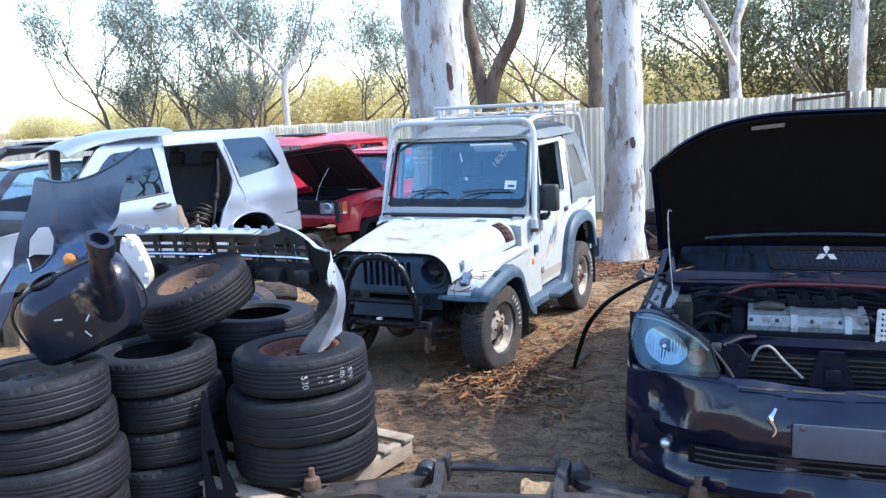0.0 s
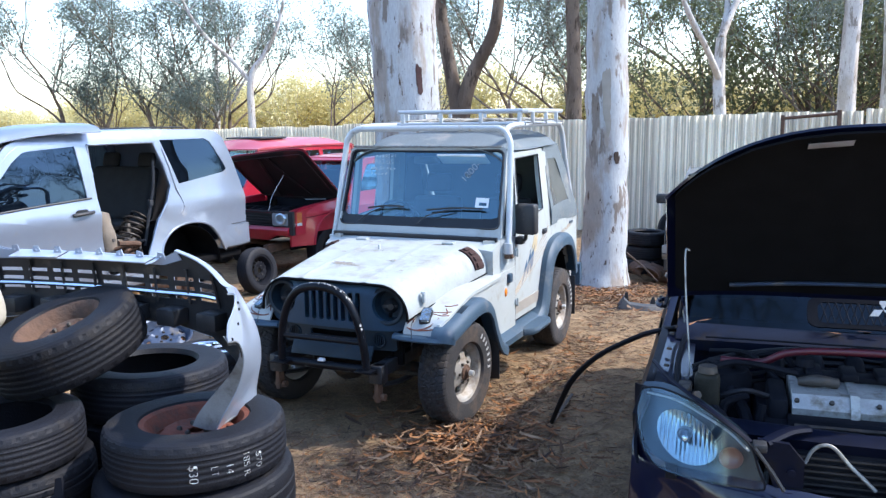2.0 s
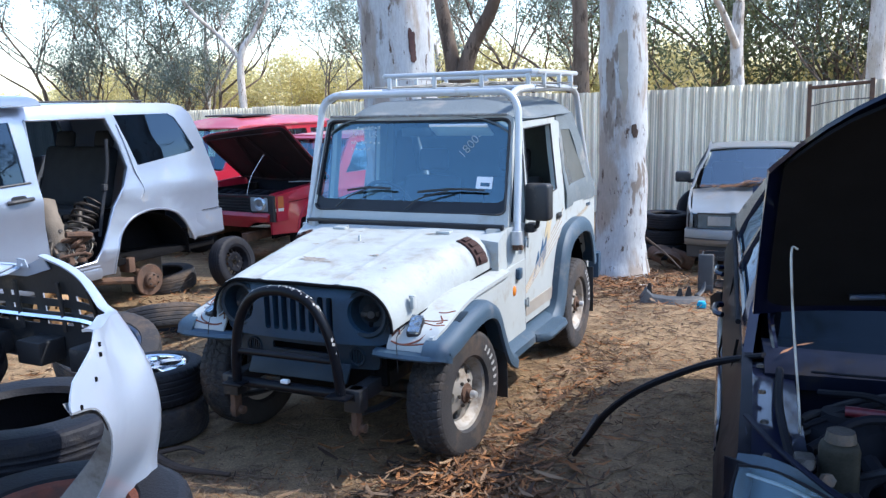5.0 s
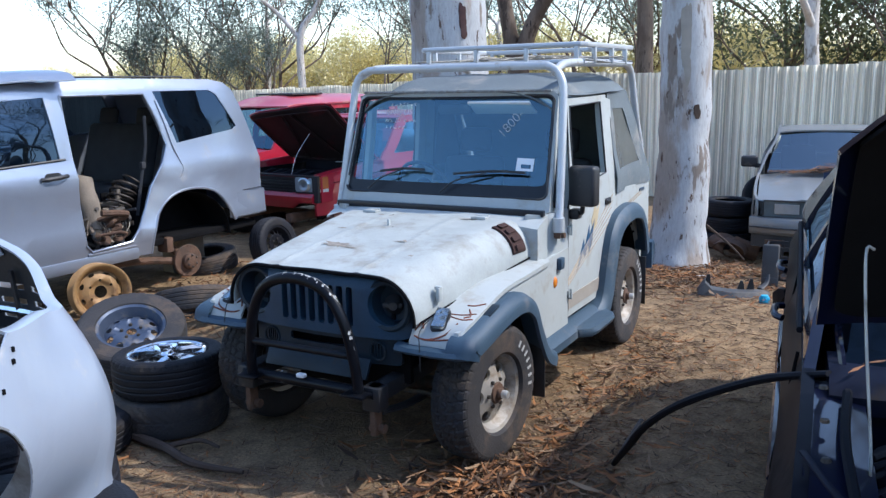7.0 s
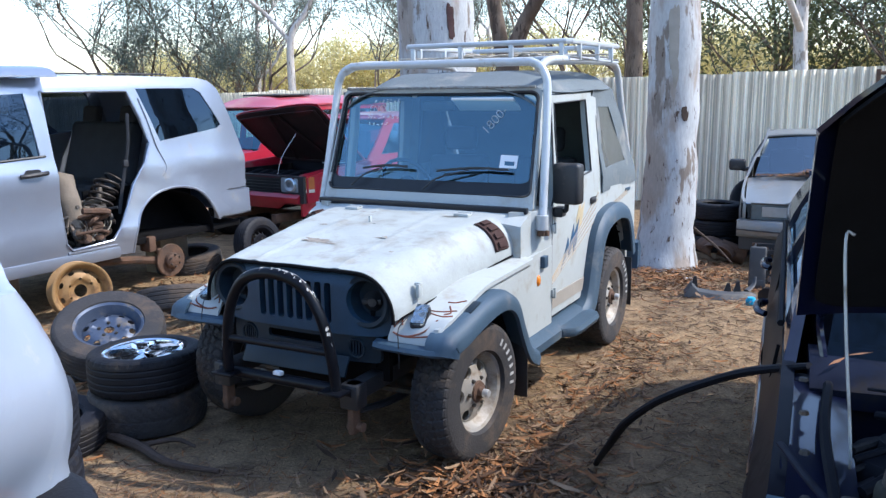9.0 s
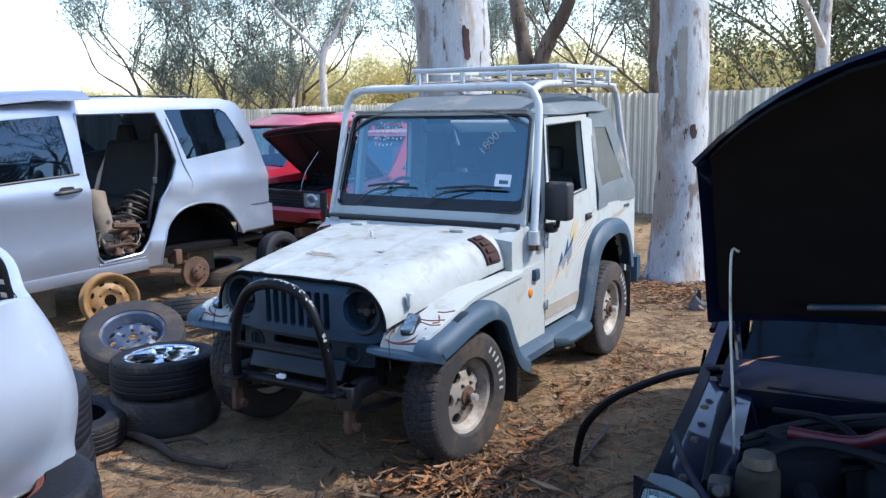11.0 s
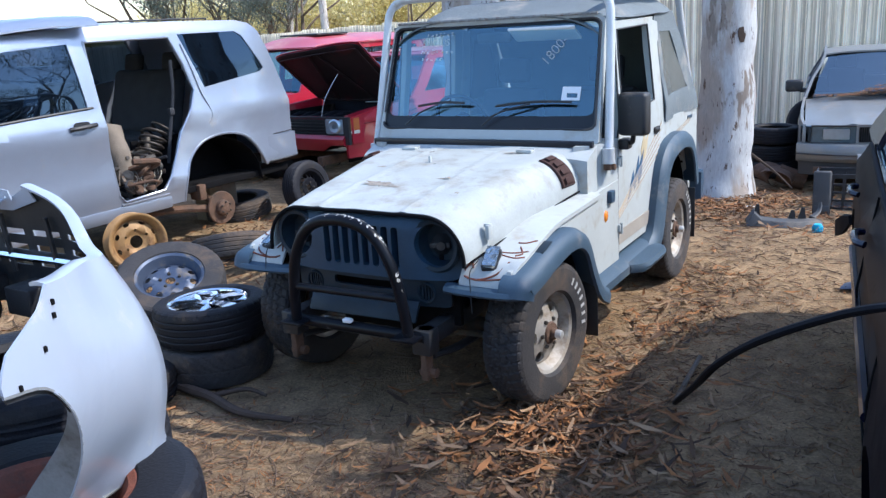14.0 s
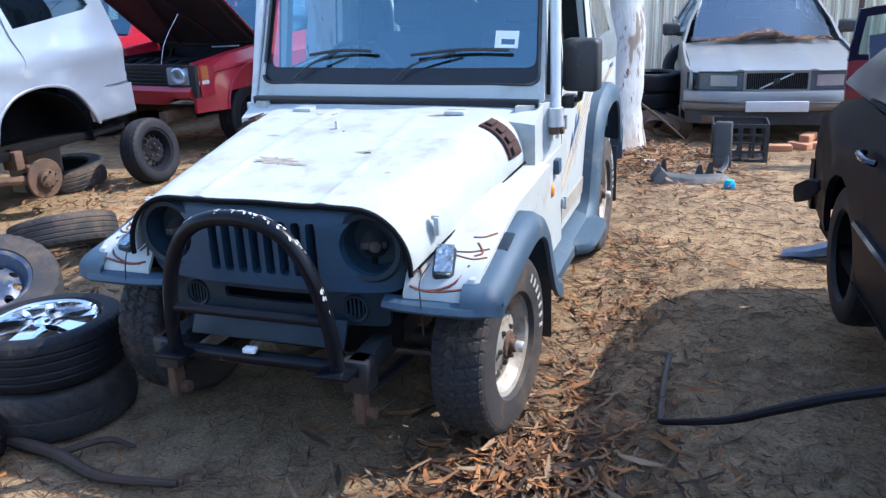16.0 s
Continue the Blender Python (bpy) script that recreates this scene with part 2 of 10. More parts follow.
M["screen_black"] = mat("black_screen_border", (0.009, 0.011, 0.016), 0.35, spec=0.35, var=0.3, scale=9)
M["red_lens"] = mat("dull_red_lens", (0.17, 0.075, 0.06), 0.3, coat=0.5, var=0.15)
M["seat"] = mat("beige_seat_cloth", (0.17, 0.14, 0.11), 0.9, var=0.25, scale=9, bump=0.3)
M["dark_seat"] = mat("dark_seat_cloth", (0.03, 0.032, 0.038), 0.9, var=0.2, scale=9, bump=0.2)
M["wood"] = mat("grey_weathered_pine", (0.27, 0.22, 0.165), 0.85, var=0.3, scale=5, bump=0.4, bump_scale=50, dirt=(0.12, 0.10, 0.08), dirt_amount=0.3)
M["dead_leaf"] = mat("dead_gum_leaf", (0.24, 0.105, 0.045), 0.8, var=0.4, scale=30)
M["pale_stick"] = mat("bleached_sticks", (0.40, 0.36, 0.30), 0.85, var=0.5, scale=9)
M["brick"] = mat("orange_clay_brick", (0.42, 0.20, 0.11), 0.9, var=0.2, scale=10, bump=0.4)
M["sticker"] = mat("white_label", (0.7, 0.72, 0.74), 0.6, var=0.05)
# mirror tint dimmed: shade of the raised bonnet put into the windscreen glass
M["dull_glass"] = glass_mat("dimmed_dark_glass", (0.03, 0.045, 0.07), 0.05, 0.08, (0.16, 0.22, 0.28))
M["plate"] = mat("dark_number_plate_panel", (0.055, 0.07, 0.105), 0.45, var=0.12, scale=6)
M["pale_plate"] = mat("pale_number_plate_panel", (0.55, 0.56, 0.57), 0.5, var=0.08, scale=6)
M["hose_red"] = mat("red_strut_bar", (0.075, 0.006, 0.013), 0.45, coat=0.2, var=0.12)
M["reservoir"] = mat("grubby_reservoir_plastic", (0.024, 0.023, 0.018), 0.6, spec=0.12, var=0.6, scale=12)
M["tank_white"] = mat("yellowed_reservoir_plastic", (0.42, 0.38, 0.30), 0.45, var=0.15, scale=10)
M["blue_cap"] = mat("bright_blue_plastic", (0.02, 0.36, 0.58), 0.4, var=0.08)
M["decal_blue"] = mat("blue_decal", (0.010, 0.068, 0.155), 0.45, var=0.1)
M["decal_line"] = mat("brown_line_decal", (0.25, 0.19, 0.12), 0.5, var=0.2)
M["decal_tan"] = mat("tan_decal", (0.46, 0.38, 0.24), 0.5, var=0.15)
M["decal_grey"] = mat("grey_brown_stripe", (0.30, 0.27, 0.23), 0.5, var=0.15, scale=9)


# ---------------------------------------------------------------- mesh helpers
def finish(bm, name, material, smooth=38):
    bmesh.ops.recalc_face_normals(bm, faces=bm.faces)
    me = bpy.data.meshes.new(name)
    bm.to_mesh(me)
    bm.free()
    me.materials.append(M[material] if isinstance(material, str) else material)
    if smooth:
        me.shade_smooth()
        me.set_sharp_from_angle(angle=radians(smooth))
    return me


def part(name, bm, material, parent=None, label="", m=None, smooth=38, kind=""):
    ob = new(name, finish(bm, name, material, smooth))
    if parent is not None:
        ob.parent = parent
    if m is not None:
        ob.matrix_basis = m
    return tagged(ob, label, "", "", kind)


def shared(name, me, parent, m, label=""):
    ob = new(name, me)
    ob.parent = parent
    ob.matrix_basis = m
    return tagged(ob, label)


def thing(name, label, category, m=None, group="", kind=""):
    ob = new(name)
    ob.empty_display_size = 0.1
    if m is not None:
        ob.matrix_basis = m
    return tagged(ob, label, category, group, kind)


def solid(name, label, category, bm, material, m=None, group="", kind="", smooth=38):
    ob = new(name, finish(bm, name, material, smooth))
    if m is not None:
        ob.matrix_basis = m
    return tagged(ob, label, category, group, kind)


def moved(bm, m):
    bmesh.ops.transform(bm, matrix=m, verts=bm.verts)
    return bm


def join(*bms):
    out = bms[0]
    for b in bms[1:]:
        me = bpy.data.meshes.new("tmp")
        b.to_mesh(me)
        b.free()
        out.from_mesh(me)
        bpy.data.meshes.remove(me)
    return out


def box(x0, x1, y0, y1, z0, z1, bev=0.008, seg=2):
    bm = bmesh.new()
    bmesh.ops.create_cube(bm, size=1, matrix=Matrix.Translation(((x0 + x1) / 2, (y0 + y1) / 2, (z0 + z1) / 2)) @ Matrix.Diagonal((abs(x1 - x0), abs(y1 - y0), abs(z1 - z0), 1)))
    if bev:
        bmesh.ops.bevel(bm, geom=list(bm.edges), offset=bev, segments=seg, profile=0.5, affect='EDGES')
    return bm


def lathe(profile, seg=32, closed=False):
    """Turns (radius, z) points round the z axis."""
    bm = bmesh.new()
    rings = []
    for r, z in profile:
        if r < 1e-5:
            rings.append([bm.verts.new((0, 0, z))])
        else:
            rings.append([bm.verts.new((r * math.cos(2 * math.pi * i / seg), r * math.sin(2 * math.pi * i / seg), z)) for i in range(seg)])
    pairs = list(zip(rings, rings[1:]))
    if closed:
        pairs.append((rings[-1], rings[0]))
    for a, b in pairs:
        for i in range(seg):
            j = (i + 1) % seg
            if len(a) == 1 and len(b) == 1:
                continue
            if len(a) == 1:
                bm.faces.new((a[0], b[i], b[j]))
            elif len(b) == 1:
                bm.faces.new((a[i], a[j], b[0]))
            else:
                bm.faces.new((a[i], a[j], b[j], b[i]))
    return bm


def rounded(points, steps=6):
    """A Catmull-Rom curve through the points."""
    pts = [Vector(p) for p in points]
    if len(pts) < 3:
        return pts
    ext = [2 * pts[0] - pts[1]] + pts + [2 * pts[-1] - pts[-2]]
    out = []
    for i in range(1, len(ext) - 2):
        a, b, c, d = ext[i - 1:i + 3]
        for k in range(steps):
            t = k / steps
            out.append(0.5 * ((2 * b) + (c - a) * t + (2 * a - 5 * b + 4 * c - d) * t * t + (3 * b - a - 3 * c + d) * t ** 3))
    out.append(pts[-1])
    return out


def tube(points, r, seg=10, steps=5, closed=False, curve=True, flat=1.0):
    """A round bar along the points; r is one radius or one for each point."""
    pts = rounded(points, steps) if curve else [Vector(p) for p in points]
    n = len(pts)
    radii = [r] * n if not hasattr(r, "__len__") else [float(q) for q in np.interp(np.linspace(0, len(r) - 1, n), range(len(r)), r)]
    bm = bmesh.new()
    rings = []
    side = None
    for i, p in enumerate(pts):
        d = (pts[min(i + 1, n - 1)] - pts[max(i - 1, 0)]).normalized()
        if side is None:
            side = d.orthogonal().normalized() if abs(d.z) > 0.95 else d.cross(Vector((0, 0, 1))).normalized()
        side = (side - d * side.dot(d)).normalized()
        up = d.cross(side)
        rings.append([bm.verts.new(p + radii[i] * (side * math.cos(2 * math.pi * k / seg) + flat * up * math.sin(2 * math.pi * k / seg))) for k in range(seg)])
    for a, b in zip(rings, rings[1:]):
        for k in range(seg):
            bm.faces.new((a[k], a[(k + 1) % seg], b[(k + 1) % seg], b[k]))
    bm.faces.new(rings[0])
    bm.faces.new(rings[-1])
    return bm


def loft(rings, caps=True, closed=True):
    """Joins rings of equal count of points."""
    bm = bmesh.new()
    vs = [[bm.verts.new(p) for p in ring] for ring in rings]
    n = len(vs[0])
    for a, b in zip(vs, vs[1:]):
        for k in range(n if closed else n - 1):
            bm.faces.new((a[k], a[(k + 1) % n], b[(k + 1) % n], b[k]))
    if caps and closed:
        bm.faces.new(vs[0])
        bm.faces.new(vs[-1])
    return bm


def sheet(fn, nu, nv, thick=0.012, axis=None):
    """A curved panel fn(u, v), u and v from 0 to 1, with thickness along axis (or its normal)."""
    bm = bmesh.new()
    g = [[bm.verts.new(fn(i / nu, j / nv)) for j in range(nv + 1)] for i in range(nu + 1)]
    for i in range(nu):
        for j in range(nv):
            bm.faces.new((g[i][j], g[i + 1][j], g[i + 1][j + 1], g[i][j + 1]))
    if thick:
        bm.normal_update()
        old = list(bm.verts)
        shift = {v.index: (Vector(axis) if axis else v.normal) for v in old}
        bm.verts.index_update()
        norms = [(Vector(axis) if axis else v.normal.copy()) for v in old]
        ret = bmesh.ops.extrude_face_region(bm, geom=list(bm.faces))
        vs = [e for e in ret["geom"] if isinstance(e, bmesh.types.BMVert)]
        if axis:
            bmesh.ops.translate(bm, verts=vs, vec=Vector(axis) * -thick)
        else:
            bm.normal_update()
            for v in vs:
                v.co -= v.normal * thick
    return bm


def plate(outline, holes=(), t=0.01, cu=(), cv=(), fn=None):
    """A flat panel with an outline and holes in (u, v), cut at the lines cu and cv, of thickness t, then bent by fn(u, v, w)."""
    bm = bmesh.new()
    for loop in (outline, *holes):
        vs = [bm.verts.new((p[0], p[1], 0)) for p in loop]
        for a, b in zip(vs, vs[1:] + vs[:1]):
            bm.edges.new((a, b))
    bmesh.ops.triangle_fill(bm, use_beauty=True, use_dissolve=False, edges=list(bm.edges), normal=(0, 0, 1))
    for u in cu:
        bmesh.ops.bisect_plane(bm, geom=list(bm.verts) + list(bm.edges) + list(bm.faces), plane_co=(u, 0, 0), plane_no=(1, 0, 0))
    for v in cv:
        bmesh.ops.bisect_plane(bm, geom=list(bm.verts) + list(bm.edges) + list(bm.faces), plane_co=(0, v, 0), plane_no=(0, 1, 0))
    if t:
        ret = bmesh.ops.extrude_face_region(bm, geom=list(bm.faces))
        bmesh.ops.translate(bm, verts=[e for e in ret["geom"] if isinstance(e, bmesh.types.BMVert)], vec=(0, 0, -t))
    if fn:
        for v in bm.verts:
            v.co = Vector(fn(*v.co))
    return bm


def circle(cx, cy, r, n=24, ry=None, a0=0.0):
    return [(cx + r * math.cos(a0 + 2 * math.pi * i / n), cy + (ry or r) * math.sin(a0 + 2 * math.pi * i / n)) for i in range(n)]


def rrect(x0, x1, y0, y1, r, n=5):
    """A rectangle with round corners; r is one radius or four (bl, br, tr, tl)."""
    rs = [r] * 4 if not hasattr(r, "__len__") else r
    out = []
    for (cx, cy, a), q in zip(((x0, y0, 180), (x1, y0, 270), (x1, y1, 0), (x0, y1, 90)), rs):
        sx, sy = (1 if cx == x0 else -1), (1 if cy == y0 else -1)
        for k in range(n + 1):
            b = radians(a + 90 * k / n)
            out.append((cx + sx * q + q * math.cos(b), cy + sy * q + q * math.sin(b)))
    return out


def smoothstep(a, b, x):
    t = min(1, max(0, (x - a) / (b - a)))
    return t * t * (3 - 2 * t)


def strokes(lines, r, fn, seg=5):
    """Hand-drawn lines of (u, v) points laid on a surface by fn."""
    return join(*[tube([fn(u, v) for u, v in ln], r, seg, 3, curve=len(ln) > 2) for ln in lines])


# ---------------------------------------------------------------- ground
def gz(x, y):
    """Height of the ground: it rises towards the tyre stacks and falls towards the fence."""
    z = 0.20 * (1 - smoothstep(-3.0, -0.9, y)) - 0.22 * smoothstep(3.2, 7.0, y) - 0.25 * smoothstep(7.0, 22.0, y)
    return z + 0.018 * noise.noise((x * 0.9, y * 0.9, 3.1)) + 0.010 * noise.noise((x * 3.1, y * 3.1, 7.7))


def ground():
    bm = bmesh.new()
    xs = sorted(set([round(v, 3) for v in np.concatenate([np.linspace(-9, 7, 129), np.linspace(-60, -9, 30), np.linspace(7, 60, 30), [-900, -300, -120, 120, 300, 900]])]))
    ys = sorted(set([round(v, 3) for v in np.concatenate([np.linspace(-7, 9, 129), np.linspace(-60, -7, 25), np.linspace(9, 60, 30), [-900, -300, -120, 120, 300, 900]])]))
    g = [[bm.verts.new((x, y, gz(x, y))) for y in ys] for x in xs]
    for i in range(len(xs) - 1):
        for j in range(len(ys) - 1):
            bm.faces.new((g[i][j], g[i + 1][j], g[i + 1][j + 1], g[i][j + 1]))
    m = bpy.data.materials.new("sandy_dirt")
    m.use_nodes = True
    nt = m.node_tree
    n, l = nt.nodes, nt.links
    p = n["Principled BSDF"]
    p.inputs["Roughness"].default_value = 0.95
    p.inputs["Specular IOR Level"].default_value = 0.15
    tc = n.new("ShaderNodeTexCoord")
    a, b, c = (n.new("ShaderNodeTexNoise") for _ in range(3))
    for t, s, d in ((a, 0.9, 6), (b, 7.0, 6), (c, 70.0, 4)):
        t.inputs["Scale"].default_value, t.inputs["Detail"].default_value = s, d
        t.inputs["Roughness"].default_value = 0.65
        l.new(tc.outputs["Object"], t.inputs["Vector"])
    r1 = n.new("ShaderNodeValToRGB")
    r1.color_ramp.elements[0].position, r1.color_ramp.elements[0].color = 0.34, (0.095, 0.066, 0.044, 1)
    r1.color_ramp.elements[1].position, r1.color_ramp.elements[1].color = 0.62, (0.385, 0.265, 0.15, 1)
    add = n.new("ShaderNodeMath")
    add.operation = 'MULTIPLY_ADD'
    l.new(b.outputs["Fac"], add.inputs[0])
    add.inputs[1].default_value = 0.5
    half = n.new("ShaderNodeMath")
    half.operation = 'MULTIPLY'
    l.new(a.outputs["Fac"], half.inputs[0])
    half.inputs[1].default_value = 0.5
    l.new(half.outputs[0], add.inputs[2])
    l.new(add.outputs[0], r1.inputs["Fac"])
    r2 = n.new("ShaderNodeMapRange")
    r2.inputs["From Min"].default_value, r2.inputs["From Max"].default_value = 0.3, 0.7
    r2.inputs["To Min"].default_value, r2.inputs["To Max"].default_value = 0.55, 1.3
    l.new(c.outputs["Fac"], r2.inputs["Value"])
    sc = n.new("ShaderNodeVectorMath")
    sc.operation = 'SCALE'
    l.new(r1.outputs[0], sc.inputs[0])
    l.new(r2.outputs[0], sc.inputs["Scale"])
    # darker soil round the jeep and sedan; also puts deeper shade into its colour
    gr, mp2, soil_shade, om = n.new("ShaderNodeTexGradient"), n.new("ShaderNodeMapping"), n.new("ShaderNodeMath"), n.new("ShaderNodeMapRange")
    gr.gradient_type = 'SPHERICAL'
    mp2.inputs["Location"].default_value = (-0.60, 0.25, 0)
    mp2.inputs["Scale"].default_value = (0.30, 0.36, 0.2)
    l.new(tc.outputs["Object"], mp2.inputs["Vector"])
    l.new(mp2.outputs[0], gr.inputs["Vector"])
    soil_shade.operation = 'MULTIPLY_ADD'
    l.new(b.outputs["Fac"], soil_shade.inputs[0])
    soil_shade.inputs[1].default_value = 0.6
    l.new(gr.outputs["Fac"], soil_shade.inputs[2])
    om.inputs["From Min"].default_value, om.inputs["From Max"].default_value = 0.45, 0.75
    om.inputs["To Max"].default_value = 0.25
    l.new(soil_shade.outputs[0], om.inputs["Value"])
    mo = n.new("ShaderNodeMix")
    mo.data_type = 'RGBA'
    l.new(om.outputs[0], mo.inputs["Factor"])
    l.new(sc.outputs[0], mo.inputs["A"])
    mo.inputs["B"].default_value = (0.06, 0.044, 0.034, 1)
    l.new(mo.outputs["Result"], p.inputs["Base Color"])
    bp = n.new("ShaderNodeBump")
    bp.inputs["Strength"].default_value, bp.inputs["Distance"].default_value = 0.7, 0.02
    l.new(c.outputs["Fac"], bp.inputs["Height"])
    l.new(bp.outputs[0], p.inputs["Normal"])
    ob = new("ground", finish(bm, "ground", m, 180))
    tagged(ob, "sandy brown dirt ground with leaf litter", "ground", "", "structure")


ground()


# ---------------------------------------------------------------- tyres and wheels
def tyre_bm(R, rim, W, pattern="rib", seg=108, depth=0.0045, flat=0.0):
    """A tyre on the z axis, hollow, with tread cut into it."""
    h = W / 2
    rows = [(rim, -0.74 * h, 0), (rim + 0.012, -0.94 * h, 0), (0.5 * R + 0.5 * rim, -1.0 * h, 0), (R - 0.034, -0.965 * h, 0), (R - 0.018, -0.91 * h, 2)]
    n = 29
    rows += [(R - 0.009 * abs(2 * k / (n - 1) - 1) ** 4, h * 0.84 * (2 * k / (n - 1) - 1), 1) for k in range(n)]
    rows += [(R - 0.018, 0.91 * h, 2), (R - 0.034, 0.965 * h, 0), (0.5 * R + 0.5 * rim, 1.0 * h, 0), (rim + 0.012, 0.94 * h, 0), (rim, 0.74 * h, 0)]
    rows += [(rim + 0.02, 0.70 * h, 0), (R - 0.03, 0.82 * h, 0), (R - 0.022, 0.0, 0), (R - 0.03, -0.82 * h, 0), (rim + 0.02, -0.70 * h, 0)]
    bm = bmesh.new()
    rings = []
    for q, (r, z, kind) in enumerate(rows):
        ring = []
        for i in range(seg):
            a = 2 * math.pi * i / seg
            rr, zz = r, z
            if kind:
                v = z / (0.84 * h)
                cut = 0
                if pattern == "rib":
                    cut = min(abs(v - c) for c in (-0.57, -0.214, 0.214, 0.57)) < 0.036 or (abs(v) > 0.84 and i % 4 == 0)
                elif pattern == "worn":
                    cut = min(abs(v - c) for c in (-0.5, 0.0, 0.5)) < 0.02 or (abs(v) > 0.9 and i % 9 == 0)
                elif pattern == "zig":
                    s = (0.0, 0.0715)[i % 2]
                    cut = min(abs(v - s - c) for c in (-0.571, -0.286, 0.0, 0.286, 0.5)) < 0.03 or (abs(v) > 0.82 and i % 4 == 0)
                elif pattern == "block":
                    s = (i + (2 if v > 0 else 0)) % 5
                    cut = min(abs(v - c) for c in (-0.38, 0.38)) < 0.08 or (s == 0 and abs(v) > 0.3) or (abs(v) <= 0.3 and (i + int(6 * v)) % 5 == 2)
                elif pattern == "trail":
                    s = (i + (3 if v > 0 else 0) + int(3 * abs(v))) % 6
                    zig = 0.07 * (abs(i % 6 - 3) - 1.5) / 1.5
                    cut = min(abs(v - c - zig) for c in (-0.50, -0.02, 0.46)) < 0.055 or (s == 0 and abs(v) > 0.12)
                elif pattern == "vee":
                    cut = abs(v) < 0.06 or (i + int(abs(v) * 7)) % 4 == 0
                if cut and not (kind == 2 and pattern in ("zig",)):
                    rr -= depth
            ring.append(bm.verts.new((rr * math.cos(a), rr * math.sin(a), zz)))
        rings.append(ring)
    for a, b in zip(rings, rings[1:] + rings[:1]):
        for i in range(seg):
            j = (i + 1) % seg
            bm.faces.new((a[i], a[j], b[j], b[i]))
    if flat:
        for v in bm.verts:
            if v.co.x < -R + flat:
                v.co.x = -R + flat
    return bm


def dish(profile):
    """A bend for a wheel disc: depth by distance from the hub."""
    rs, zs = zip(*profile)
    def fn(u, v, w):
        return (u, v, float(np.interp(math.hypot(u, v), rs, zs)) + w)
    return fn


def disc_bm(R, profile, holes, t=0.012):
    return plate(circle(0, 0, R, 48), holes, t, np.linspace(-R, R, 9)[1:-1], np.linspace(-R, R, 9)[1:-1], dish(profile))


def slot(rad, ang, lr, lt, n=10):
    """A round-ended opening in a wheel disc."""
    c, s = math.cos(ang), math.sin(ang)
    return [(rad * c + lr * math.cos(b) * c - lt * math.sin(b) * s, rad * s + lr * math.cos(b) * s + lt * math.sin(b) * c) for b in (2 * math.pi * k / n for k in range(n))]


def barrel_bm(R, W):
    h = W / 2
    return lathe([(R + 0.004, h * 0.80), (R + 0.012, h * 0.84), (R + 0.004, h * 0.86), (R - 0.012, h * 0.78), (R - 0.03, h * 0.4), (R - 0.05, 0), (R - 0.045, -h * 0.5), (R - 0.012, -h * 0.8), (R + 0.012, -h * 0.84), (R + 0.004, -h * 0.80)], 48)


def nuts(n, rad, z, size, material, parent, m=None, name="wheel_nut"):
    me = finish(lathe([(0, 0.016), (size * 0.7, 0.016), (size, 0.010), (size, 0), (0, 0)], 6), name, material, 30)
    for k in range(n):
        a = 2 * math.pi * k / n
        shared(name, me, parent, (m or Matrix()) @ pose(rad * math.cos(a), rad * math.sin(a), z))


def tyre_pieces(R, rim, W, pattern, material, seg=132):
    """The tread band and the sidewalls of a tyre, as two meshes."""
    out = []
    for tread in (True, False):
        bm = tyre_bm(R, rim, W, pattern, seg)
        gone = [f for i, f in enumerate(bm.faces) if (3 <= i // seg <= 34) != tread]
        bmesh.ops.delete(bm, geom=gone, context='FACES')
        out.append(finish(bm, "tread" if tread else "sidewall", material, 18 if tread else 40))
    return out


def loose_tyre(m, R=0.30, rim=0.19, W=0.19, pattern="rib", material="rubber", label="worn black car tyre lying in a stack", group="", rim_mat=None, rim_label="", holes=8):
    key = (R, rim, W, pattern, material)
    if key not in TYRE_MESHES:
        TYRE_MESHES[key] = tyre_pieces(R, rim, W, pattern, material)
    t = new("tyre" if rim_mat is None else "wheel")
    t.matrix_basis = m
    tagged(t, label, "tyre" if rim_mat is None else "wheel", group)
    shared("tread", TYRE_MESHES[key][0], t, Matrix())
    shared("sidewall", TYRE_MESHES[key][1], t, Matrix())
    if rim_mat:
        part("barrel", barrel_bm(rim, W), rim_mat, t, rim_label)
        part("disc", disc_bm(rim - 0.03, [(0, 0.035), (rim * 0.35, 0.035), (rim * 0.5, 0.055), (rim * 0.8, 0.02), (rim, -0.01)], [circle(0, 0, 0.032, 14)] + [slot(rim * 0.68, 2 * math.pi * k / holes, 0.02, 0.024) for k in range(holes)], 0.006), rim_mat, t)
        nuts(5, rim * 0.3, 0.036, 0.011, "iron", t)
    return t


TYRE_MESHES = {}


# ---------------------------------------------------------------- white four-wheel drive
def side_loft(path, section, sx):
    """Sweeps a closed (x, offset) section along a (y, z) path; offset is square to the path."""
    rings = []
    n = len(path)
    for i, (y, z) in enumerate(path):
        y0, z0 = path[max(i - 1, 0)]
        y1, z1 = path[min(i + 1, n - 1)]
        d = Vector((y1 - y0, z1 - z0)).normalized()
        nrm = Vector((-d.y, d.x))
        rings.append([(sx * x, y + nrm.x * o, z + nrm.y * o) for x, o in section])
    return loft(rings)


def smooth2(points, steps=5):
    return [(p.x, p.y) for p in rounded([(a, b, 0) for a, b in points], steps)]


